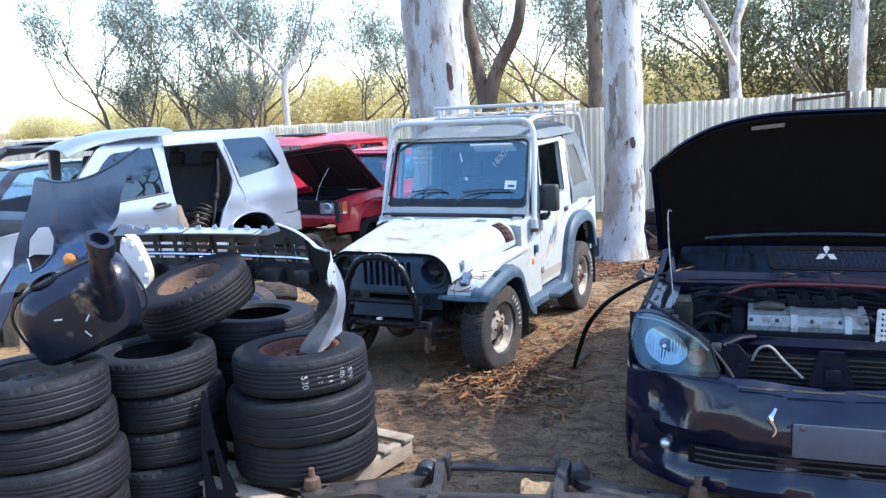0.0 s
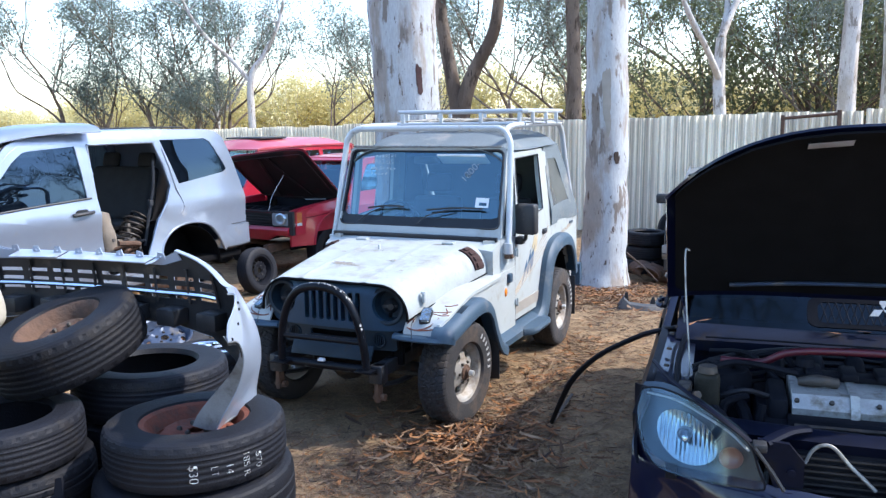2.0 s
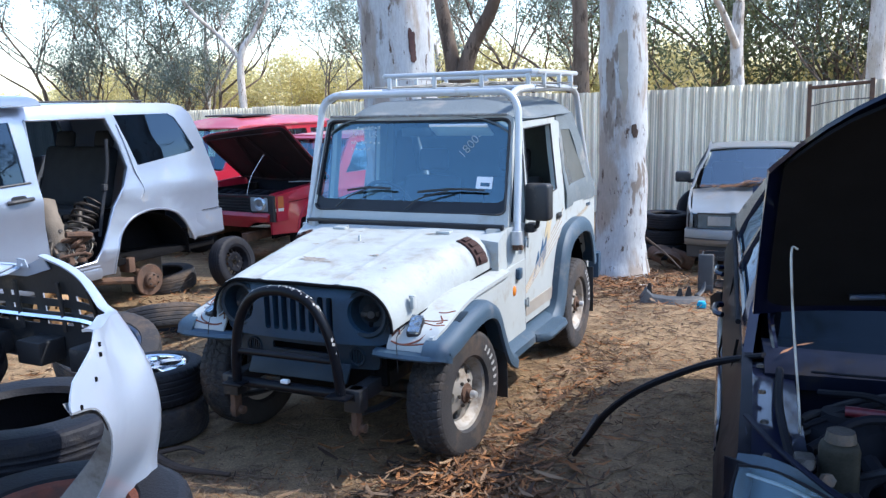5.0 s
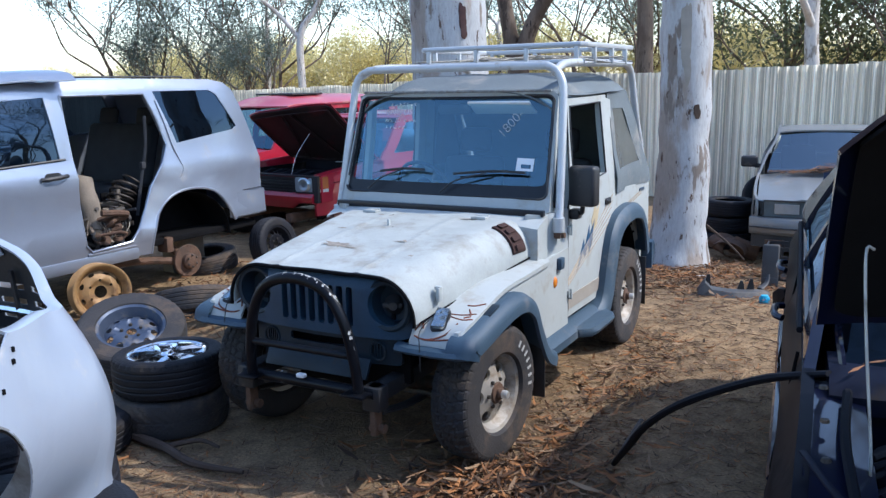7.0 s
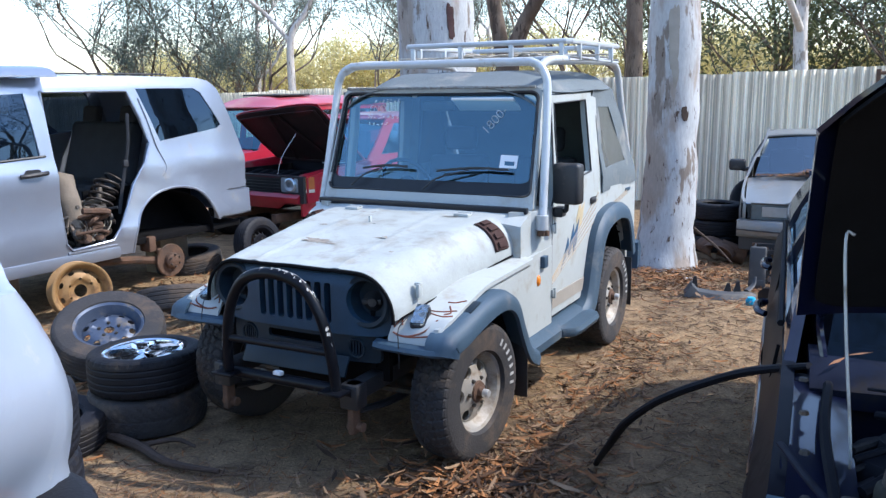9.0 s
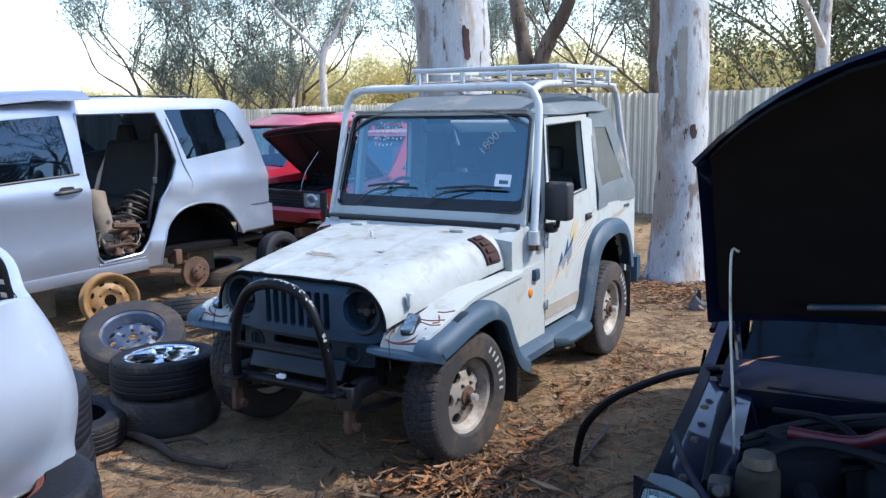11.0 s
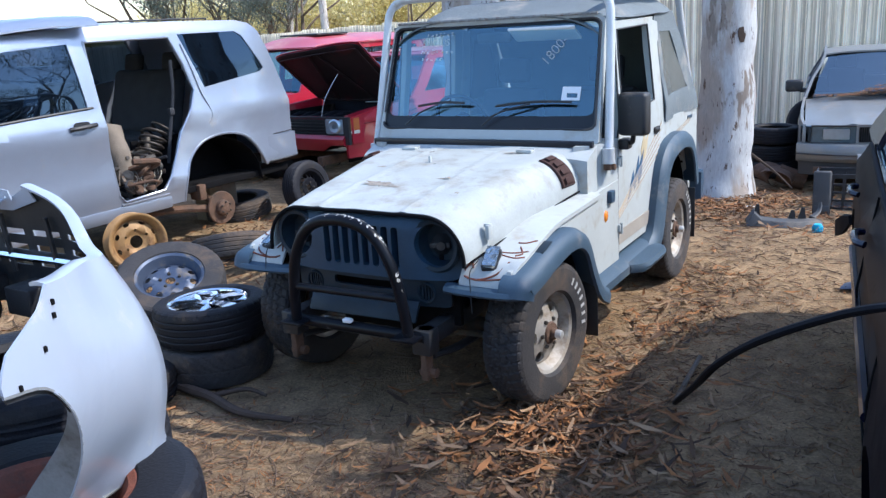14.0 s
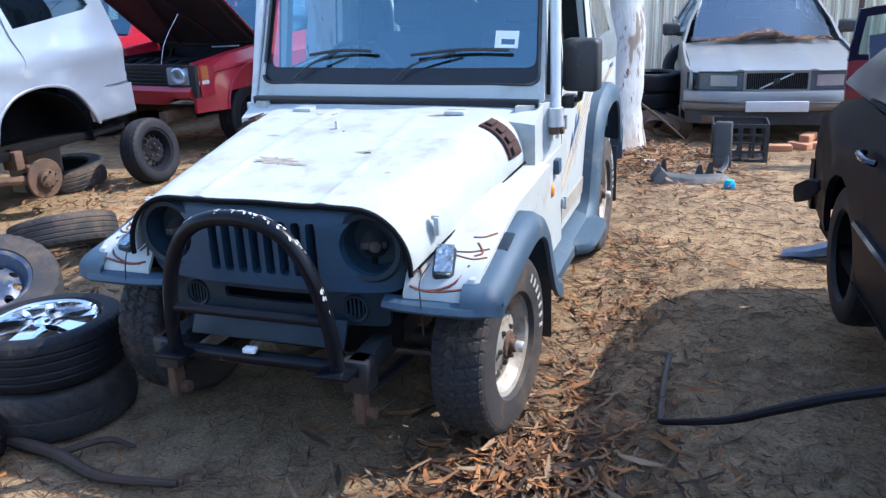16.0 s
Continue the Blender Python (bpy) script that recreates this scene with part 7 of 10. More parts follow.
    def lid(u, v, off=0.0):
        a = 2 * u - 1
        hw = 0.80 - 0.01 * v
        vv = v * (1 - 0.34 * abs(a) ** 3.2 * v)
        p = H0 + d * vv - nrm * (off + 0.035 * abs(a) ** 5 - 0.02 * math.sin(math.pi * v) + 0.02 * smoothstep(0.9, 1, v))
        return (a * hw + 0.022, p.y, p.z)
    b = part("bonnet", sheet(lambda u, v: lid(u, v), 28, 24, 0.010), "navy", C, "raised dark blue bonnet with black felt lining")
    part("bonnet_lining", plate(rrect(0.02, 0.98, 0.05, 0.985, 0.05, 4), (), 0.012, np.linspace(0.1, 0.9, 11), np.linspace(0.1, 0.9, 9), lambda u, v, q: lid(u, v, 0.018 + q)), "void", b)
    part("bonnet_rib", join(tube([lid(u, 0.09 + 0.05 * math.sin(math.pi * u), 0.036) for u in np.linspace(0.15, 0.97, 8)], 0.017, 8, flat=0.5)), "grey_rim", b, "bare metal edge of the bonnet frame")
    part("bonnet_label", plate([(0.285, 0.925), (0.370, 0.925), (0.370, 0.965), (0.285, 0.965)], (), 0.002, (), (), lambda u, v, q: lid(u, v, 0.034)), "sticker", b, "small pale label")
    part("prop_rod", tube([(-0.670, 0.665, 0.86), (-0.674, 0.678, 0.95), (-0.692, 0.72, 1.15), (-0.702, 0.765, 1.335), (-0.686, 0.775, 1.345)], 0.0033, 7), "engine_alloy", C, "thin bare metal bonnet prop")

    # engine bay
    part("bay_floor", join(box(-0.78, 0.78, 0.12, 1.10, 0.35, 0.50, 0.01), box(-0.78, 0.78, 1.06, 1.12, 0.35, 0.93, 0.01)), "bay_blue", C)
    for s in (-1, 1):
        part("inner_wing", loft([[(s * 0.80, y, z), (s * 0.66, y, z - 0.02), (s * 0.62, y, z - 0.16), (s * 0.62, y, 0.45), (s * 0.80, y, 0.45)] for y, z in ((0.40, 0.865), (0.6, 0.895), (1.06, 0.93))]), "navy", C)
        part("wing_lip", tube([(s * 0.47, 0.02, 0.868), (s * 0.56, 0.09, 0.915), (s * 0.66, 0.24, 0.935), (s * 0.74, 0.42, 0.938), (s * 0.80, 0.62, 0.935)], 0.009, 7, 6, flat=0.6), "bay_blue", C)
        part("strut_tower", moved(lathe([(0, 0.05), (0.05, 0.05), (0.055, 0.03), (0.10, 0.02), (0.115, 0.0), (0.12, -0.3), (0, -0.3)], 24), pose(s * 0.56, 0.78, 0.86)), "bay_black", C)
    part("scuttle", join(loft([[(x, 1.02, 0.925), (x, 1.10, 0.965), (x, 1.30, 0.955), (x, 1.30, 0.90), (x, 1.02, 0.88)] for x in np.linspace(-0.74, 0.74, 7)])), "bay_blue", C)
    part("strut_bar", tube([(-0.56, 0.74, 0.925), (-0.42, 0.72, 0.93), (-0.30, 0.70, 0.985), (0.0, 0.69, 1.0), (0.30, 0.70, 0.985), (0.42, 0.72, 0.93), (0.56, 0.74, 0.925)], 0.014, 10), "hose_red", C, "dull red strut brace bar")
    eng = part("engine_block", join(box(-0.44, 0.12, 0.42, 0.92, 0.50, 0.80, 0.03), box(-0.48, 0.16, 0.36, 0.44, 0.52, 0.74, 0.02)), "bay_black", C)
    vc = part("valve_cover", loft([[(x, 0.46, 0.80), (x, 0.455, 0.845), (x, 0.50, 0.885), (x, 0.70, 0.895), (x, 0.76, 0.875), (x, 0.77, 0.80)] for x in np.linspace(-0.325, 0.175, 5)]), "engine_alloy", eng, "ribbed bare alloy engine cover")
    part("coil_strip", join(box(-0.30, 0.15, 0.655, 0.735, 0.885, 0.915, 0.010), *[box(-0.27 + 0.115 * k, -0.215 + 0.115 * k, 0.62, 0.745, 0.905, 0.935, 0.008) for k in range(4)]), "bay_black", eng, "black ignition coils on the engine cover")
    part("filler_pipe", tube([(-0.30, 0.585, 0.905), (-0.24, 0.578, 0.915), (-0.17, 0.59, 0.905)], (0.014, 0.022, 0.018), 10), "iron", eng)
    for x in (-0.31, -0.20, -0.055, 0.06, 0.165):
        part("cover_bolt", moved(lathe([(0, 0.010), (0.008, 0.009), (0.009, 0), (0, 0)], 8), pose(x, 0.475, 0.866, 35, 0, 0)), "iron", eng)
    part("chain_cover", join(box(-0.40, -0.335, 0.46, 0.74, 0.66, 0.872, 0.018), tube([(-0.42, 0.45, 0.85), (-0.43, 0.44, 0.78), (-0.40, 0.45, 0.70)], 0.016, 8)), "bay_black", eng)
    # dark box painted as the shaded gap below the valve cover
    part("head_shade_gap", box(-0.34, 0.19, 0.405, 0.47, 0.60, 0.822, 0.006), "bay_black", eng)
    part("lower_cover_edge", loft([[(x, 0.395, 0.795), (x, 0.39, 0.803), (x, 0.445, 0.818), (x, 0.445, 0.795)] for x in np.linspace(-0.32, 0.17, 4)]), "iron", eng)
    for x in (-0.128, 0.092):
        part("cover_rib", loft([[(x - 0.014, 0.45, 0.80), (x - 0.014, 0.448, 0.85), (x - 0.014, 0.49, 0.895), (x + 0.014, 0.49, 0.895), (x + 0.014, 0.448, 0.85), (x + 0.014, 0.45, 0.80)], [(x - 0.014, 0.60, 0.80), (x - 0.014, 0.62, 0.85), (x - 0.014, 0.66, 0.902), (x + 0.014, 0.66, 0.902), (x + 0.014, 0.62, 0.85), (x + 0.014, 0.60, 0.80)]]), "engine_alloy", eng)
    part("oil_cap", moved(lathe([(0, 0.03), (0.03, 0.028), (0.034, 0.0), (0, 0)], 18), pose(-0.27, 0.70, 0.935)), "bay_black", eng)
    part("intake_manifold", join(*[tube([(x, 0.78, 0.84), (x, 0.88, 0.90), (x, 0.96, 0.86), (x, 0.98, 0.74)], 0.034, 10) for x in (-0.36, -0.22, -0.08, 0.05)], tube([(-0.45, 0.97, 0.72), (0.16, 0.97, 0.72)], 0.05, 10, curve=False)), "bay_black", eng)
    sh = part("heat_shield", moved(plate(rrect(-0.05, 0.05, -0.12, 0.12, 0.012, 2), [circle(-0.025 + 0.017 * i, -0.095 + 0.024 * j, 0.006, 8) for i in range(4) for j in range(9)], 0.004), pose(0.24, 0.40, 0.83, 70, 10, 14)), "engine_alloy", eng, "perforated alloy shield")
    part("brake_reservoir", join(box(-0.648, -0.562, 0.42, 0.49, 0.80, 0.955, 0.022, 3)), "reservoir", C, "yellowed plastic fluid reservoir")
    part("reservoir_cap", moved(lathe([(0, 0.026), (0.030, 0.024), (0.034, 0.0), (0, 0)], 18), pose(-0.604, 0.455, 0.953)), "iron", C)
    part("rod_bracket", join(box(-0.700, -0.655, 0.42, 0.47, 0.885, 0.915, 0.008), moved(lathe([(0, 0.02), (0.012, 0.018), (0.014, 0), (0, 0)], 12), pose(-0.675, 0.40, 0.905, 60, 0, 0)), moved(lathe([(0, 0.02), (0.016, 0.018), (0.017, 0), (0, 0)], 6), pose(-0.64, 0.37, 0.89, 70, 0, 20))), "iron", C, "bright pipe fittings beside the reservoir")
    part("battery", box(0.38, 0.62, 0.38, 0.56, 0.55, 0.78, 0.012), "bay_black", C)
    part("air_box", box(0.30, 0.60, 0.60, 0.92, 0.60, 0.84, 0.03, 3), "bay_black", C)
    rng = random.Random(8)
    for k, (a, bpt, r_) in enumerate((((-0.62, 0.45, 0.86), (-0.46, 0.32, 0.72), 0.020), ((-0.52, 0.62, 0.84), (-0.46, 0.38, 0.66), 0.024), ((-0.50, 0.90, 0.88), (-0.30, 0.80, 0.90), 0.012), ((-0.30, 0.92, 0.92), (0.30, 0.90, 0.90), 0.009), ((0.12, 0.60, 0.80), (0.36, 0.52, 0.80), 0.026), ((-0.66, 0.72, 0.88), (-0.30, 0.98, 0.88), 0.008), ((-0.55, 0.34, 0.78), (-0.30, 0.30, 0.70), 0.012), ((0.10, 0.36, 0.74), (0.42, 0.30, 0.70), 0.014), ((-0.47, 0.56, 0.84), (-0.54, 0.40, 0.72), 0.016), ((-0.60, 0.95, 0.90), (-0.35, 0.70, 0.86), 0.010), ((0.0, 0.95, 0.86), (0.35, 0.75, 0.88), 0.018), ((0.15, 0.55, 0.88), (0.45, 0.85, 0.86), 0.009))):
        a, bpt = Vector(a), Vector(bpt)
        mid = (a + bpt) / 2 + Vector((rng.uniform(-0.05, 0.05), rng.uniform(-0.04, 0.04), rng.uniform(0.02, 0.07)))
        part("hose", tube([a, mid, bpt], r_, 8, 6), "bay_black", eng, "black rubber hose")
    part("pale_pipe", tube([(-0.305, 0.155, 0.765), (-0.285, 0.155, 0.81), (-0.255, 0.150, 0.832), (-0.225, 0.148, 0.825), (-0.18, 0.145, 0.775), (-0.105, 0.140, 0.702)], 0.006, 7), "engine_alloy", eng, "bent bare alloy pipe")
    # brackets, leads and small fittings packed round the engine
    rng = random.Random(31)
    for k in range(44):
        x, y = rng.uniform(-0.66, 0.62), rng.choice((rng.uniform(0.20, 0.42), rng.uniform(0.78, 1.0)))
        z = rng.uniform(0.66, 0.80)
        shape = rng.choice(("box", "can", "lead", "lead"))
        if shape == "box":
            bm = box(-0.03, 0.03, -0.02, 0.02, -0.02, 0.025, 0.006)
        elif shape == "can":
            bm = lathe([(0, 0.03), (0.016, 0.03), (0.02, 0.02), (0.022, -0.03), (0, -0.03)], 14)
        else:
            bm = tube([(-0.08, 0, -0.02), (-0.03, rng.uniform(-0.04, 0.04), 0.03), (0.04, rng.uniform(-0.04, 0.04), 0.02), (0.10, 0.02, -0.03)], rng.uniform(0.004, 0.011), 7)
        part("bay_fitting", moved(bm, pose(x, y, z, rng.uniform(-20, 20), rng.uniform(-20, 20), rng.uniform(0, 360))), rng.choice(("bay_black", "bay_black", "iron", "rubber", "alloy", "engine_alloy")), eng)
    for s in (-1, 1):
        part("wing_seal", tube([(s * 0.705, 0.45, 0.895), (s * 0.715, 0.75, 0.918), (s * 0.70, 1.02, 0.938)], 0.011, 6, 5), "bay_black", C)
        for k in range(4):
            part("wing_bolt", moved(lathe([(0, 0.010), (0.009, 0.008), (0.011, 0), (0, 0)], 6), pose(s * 0.755, 0.48 + 0.17 * k, 0.885 + 0.022 * k)), "iron", C)
    for k, (a, m_, b_, r_, mt) in enumerate((((-0.62, 0.98, 0.95), (-0.35, 0.88, 0.975), (0.05, 0.93, 0.96), 0.004, "bay_black"), ((-0.66, 0.52, 0.90), (-0.52, 0.62, 0.95), (-0.30, 0.60, 0.93), 0.012, "bay_black"), ((-0.58, 0.46, 0.86), (-0.48, 0.44, 0.90), (-0.40, 0.52, 0.86), 0.010, "rubber"))):
        part("bay_lead", tube([a, m_, b_], r_, 7, 7), mt, eng)
    for k in range(9):
        x, y = rng.uniform(-0.68, 0.2), rng.uniform(1.06, 1.24)
        part("dead_leaf", moved(plate([(-0.032, 0.0), (-0.006, 0.006), (0.032, 0.0), (-0.006, -0.006)], (), 0.001), pose(x, y, 0.972 + 0.004 * k % 0.01, rng.uniform(-10, 10), rng.uniform(-14, 14), rng.uniform(0, 360))), "dead_leaf", C, "dry leaf caught under the windscreen")
    # shielding, pulleys and looms between the engine and the radiator
    part("manifold_shield", loft([[(x, 0.335, 0.62), (x, 0.315, 0.70 + 0.01 * math.sin(20 * x)), (x, 0.35, 0.755), (x, 0.42, 0.79), (x, 0.43, 0.62)] for x in np.linspace(-0.36, 0.06, 9)]), "bay_black", eng, "dull pressed exhaust shield")
    for x, z, r in ((-0.47, 0.70, 0.05), (-0.50, 0.60, 0.06), (0.17, 0.68, 0.045)):
        part("pulley", moved(lathe([(0, 0.02), (r * 0.4, 0.02), (r * 0.5, 0.005), (r * 0.9, 0.01), (r, 0.02), (r, -0.02), (0, -0.02)], 24), pose(x, 0.42, z, 0, 90, 0)), "iron", eng)
    for k in range(5):
        z = 0.80 + 0.022 * k
        part("wiring_loom", tube([(-0.66, 0.55 + 0.05 * k, z), (-0.50, 0.74 + 0.03 * k, z + 0.03), (-0.20, 0.86 + 0.02 * k, z + 0.05), (0.20, 0.88, z + 0.03), (0.55, 0.80 - 0.03 * k, z)], 0.007 + 0.002 * (k % 3), 7, 6), "rubber", eng, "black taped wiring loom")
    # radiator support with latch
    part("upper_support", join(loft([[(x, 0.17 + 0.05 * (x / 0.7) ** 2, 0.80), (x, 0.155 + 0.05 * (x / 0.7) ** 2, 0.835), (x, 0.20 + 0.10 * (x / 0.7) ** 2, 0.855), (x, 0.26 + 0.10 * (x / 0.7) ** 2, 0.84), (x, 0.25 + 0.10 * (x / 0.7) ** 2, 0.79)] for x in np.linspace(-0.60, 0.60, 13)])), "bay_blue", C, "dark blue radiator support panel")
    rad = part("radiator", box(-0.40, 0.46, 0.17, 0.20, 0.42, 0.80, 0.006), "bay_black", C)
    fin = finish(box(-0.39, 0.45, 0.155, 0.169, 0, 0.007, 0), "radiator_fin", "radiator_fin", 0)
    for k in range(16):
        shared("radiator_fin", fin, rad, pose(0, 0, 0.45 + 0.022 * k))
    part("latch_bracket", join(plate([(-0.10, 0.65), (-0.045, 0.84), (0.045, 0.84), (0.10, 0.65), (0.0, 0.655)], [circle(0.0, 0.735, 0.024, 12)], 0.02, (), (), lambda u, v, q: (u, 0.075 - q, v)), box(-0.03, 0.03, 0.05, 0.075, 0.71, 0.77, 0.008)), "bay_blue", C, "dark blue bonnet latch bracket")
    for s in (-1, 1):
        part("support_leg", join(plate([(0.40, 0.715), (0.315, 0.715), (0.315, 0.80), (0.36, 0.855), (0.45, 0.862), (0.43, 0.80)], (), 0.02, (), (), lambda u, v, q: (s * u, 0.065 - q, v)), moved(lathe([(0, 0.008), (0.013, 0.006), (0.013, 0), (0, 0)], 10), pose(s * 0.352, 0.044, 0.77, 90, 0, 0))), "bay_blue", C, "dark blue bracket with a bright bolt")
        part("support_arm", tube([(s * 0.43, 0.07, 0.85), (s * 0.36, 0.14, 0.868), (s * 0.30, 0.20, 0.862)], 0.022, 8, flat=0.6), "bay_blue", C)
        part("torn_clip", join(box(s * 0.445 - 0.02, s * 0.445 + 0.02, 0.0, 0.05, 0.842, 0.868, 0.005), tube([(s * 0.46, -0.01, 0.86), (s * 0.41, -0.01, 0.79), (s * 0.375, -0.015, 0.735)], 0.006, 6, curve=False)), "black", C)
    part("torn_grille_edge", join(*[tube([(x, -0.03 + 0.01 * math.sin(9 * x), 0.700), (x + 0.10, -0.035, 0.694 + 0.004 * math.sin(30 * x)), (x + 0.19, -0.03, 0.699)], 0.009, 6, flat=0.6) for x in (-0.36, -0.15, 0.08, 0.22)]), "black", C, "torn black strip where the grille was")
    # loose mesh grille lying on the scuttle, with a bright emblem
    gr = part("loose_grille", moved(plate(rrect(-0.42, 0.50, -0.065, 0.065, 0.04, 3), [rrect(-0.38, 0.46, -0.045, 0.045, 0.025, 3)], 0.015), pose(0.19, 1.15, 1.045, 62, 0, 0)), "bay_black", C, "loose black mesh grille")
    bars = []
    for k in range(30):
        x = -0.37 + 0.028 * k
        bars += [[(x, -0.045, 0), (x + 0.028, 0.045, 0)], [(x + 0.028, -0.045, 0), (x, 0.045, 0)]]
    part("grille_mesh", moved(join(*[tube(bb, 0.0022, 4, curve=False) for bb in bars]), pose(0.19, 1.15, 1.045, 62, 0, 0)), "bay_black", gr, kind="stuff")
    dia = lambda cx, cy, a: [(cx + 0.030 * math.cos(a), cy + 0.030 * math.sin(a)), (cx + 0.016 * math.cos(a + math.pi / 2), cy + 0.016 * math.sin(a + math.pi / 2)), (cx - 0.030 * math.cos(a), cy - 0.030 * math.sin(a)), (cx - 0.016 * math.cos(a + math.pi / 2), cy - 0.016 * math.sin(a + math.pi / 2))]
    part("emblem", moved(join(*[plate(dia(0.031 * math.cos(a), 0.031 * math.sin(a), a), (), 0.006) for a in (radians(90), radians(210), radians(330))]), pose(0.045, 1.115, 1.075, 62, 0, 0) @ Matrix.Scale(0.95, 4)), "alloy", gr, "bright three-piece emblem, plain")


blue_sedan()


# ---------------------------------------------------------------- dark blue car parked behind the wagon
def far_blue_car():
    C = thing("hatchback", "dark blue car parked behind the silver wagon", "car", pose(-8.35, 0.2, gz(-8.3, 2) + 0.0))
    w = 0.86
    for s in (-1, 1):
        arch = lambda c: [(c - 0.34 * math.cos(a), 0.30 + 0.34 * math.sin(a)) for a in np.linspace(math.pi, 0, 9)]
        side = [(0.08, 0.30), (0.02, 0.66), (0.30, 0.92), (1.2, 1.02), (3.9, 1.06), (4.1, 0.95), (4.12, 0.32)] + arch(3.35) + arch(0.85)
        part("body_side", plate(side, (), 0.03, np.linspace(0.3, 3.9, 10), (0.5, 0.7, 0.9), lambda u, v, q: (s * (w + q + 0.02 * math.sin(3 * v) - 0.05 * smoothstep(0.5, 0, u)), u, v)), "navy", C, "glossy dark blue flank")
        cf = lambda u, v, q: (s * (w - 0.02 + q - 0.16 * smoothstep(1.0, 1.6, v)), u, v)
        wins = [[(1.35, 1.09), (1.80, 1.44), (2.35, 1.47), (2.35, 1.10)], [(2.45, 1.10), (2.45, 1.47), (3.2, 1.46), (3.5, 1.13)]]
        part("cabin_side", plate([(0.95, 1.00), (1.70, 1.50), (2.0, 1.55), (3.3, 1.55), (3.95, 1.05)], wins, 0.03, (), (1.15, 1.3, 1.45), cf), "navy", C)
        for wv in wins:
            part("side_window", plate(wv, (), 0, (), (1.2, 1.35), lambda u, v, q: cf(u, v, -0.012)), "glass", C)
        for y in (0.85, 3.35):
            part("wheel", moved(tyre_bm(0.30, 0.19, 0.19, "rib", 48), pose(s * 0.74, y, 0.30, 0, 90, 0)), "rubber", C)
        part("door_handle", box(s * 0.87, s * 0.90, 2.12, 2.26, 0.95, 0.98, 0.008), "black", C)
    part("roof", sheet(lambda u, v: ((2 * u - 1) * 0.70, 1.70 + 1.75 * v, 1.53 + 0.05 * math.sin(math.pi * (0.1 + 0.8 * v)) - 0.04 * abs(2 * u - 1) ** 4), 10, 8, 0.02, (0, 0, 1)), "navy", C)
    part("bonnet", sheet(lambda u, v: ((2 * u - 1) * 0.80, 0.05 + 1.0 * v, 0.80 + 0.20 * v ** 0.7), 8, 6, 0.02, (0, 0, 1)), "navy", C)
    part("windscreen", sheet(lambda u, v: ((2 * u - 1) * (0.80 - 0.11 * v), 0.98 + 0.74 * v, 1.01 + 0.50 * v), 6, 4, 0), "glass", C)
    part("tailgate", sheet(lambda u, v: ((2 * u - 1) * (0.70 + 0.12 * v), 3.42 + 0.62 * v, 1.53 - 0.6 * v), 6, 4, 0.02), "navy", C)
    part("bumper", box(-0.84, 0.84, -0.04, 0.10, 0.32, 0.72, 0.04, 3), "navy", C)
    part("floor_pan", box(-0.8, 0.8, 0.1, 4.1, 0.24, 0.30, 0.01), "void", C)
    for x in (-0.38, 0.38):
        part("seat", join(box(x - 0.24, x + 0.24, 1.8, 2.3, 0.55, 0.7, 0.05), moved(box(-0.22, 0.22, -0.06, 0.06, 0, 0.66, 0.05), pose(x, 2.3, 0.62, -12, 0, 0))), "dark_seat", C)


far_blue_car()


# ---------------------------------------------------------------- tyre stacks and loose parts
def stack(x, y, z, specs, group):
    rng = random.Random(int(100 * (x + 7 * y)) & 0xffff)
    for R, rim, W, pat, matn, rm, lab in specs:
        px, py = x + rng.uniform(-0.02, 0.02), y + rng.uniform(-0.02, 0.02)
        loose_tyre(pose(px, py, z + W / 2, rng.uniform(-1.5, 1.5), rng.uniform(-1.5, 1.5), rng.uniform(0, 360)), R, rim, W, pat, matn, lab, group, rm, "rusty steel rim" if rm else "")
        z += W * 0.985
        TOP["at"] = (px, py)
    return z


TOP = {}
WORN = "worn black car tyre lying in a stack"
G0 = gz(0.88, -2.58)
# pallet with the three-high stack on it
def pallet():
    P = thing("pallet", "grey weathered timber pallet under the tyres", "pallet", pose(0.62, -2.50, gz(0.88, -2.5), 0, 0, -5))
    slat = finish(box(-0.55, 0.55, -0.045, 0.045, -0.009, 0.009, 0.003), "slat", "wood", 30)
    for k in range(6):
        shared("slat", slat, P, pose(0, -0.45 + 0.18 * k, 0.115))
    for x in (-0.50, 0.0, 0.50):
        part("bearer", box(x - 0.03, x + 0.03, -0.50, 0.50, 0.0, 0.105, 0.004), "wood", P)


pallet()
ztop = stack(0.88, -2.58, G0 + 0.126, [(0.365, 0.20, 0.22, "zig", "rubber", None, WORN), (0.37, 0.20, 0.222, "worn", "rubber", None, WORN), (0.335, 0.195, 0.19, "zig", "rubber", "red_rust", "worn tyre on a rusty red rim, price chalked on")], "tyres on the pallet")


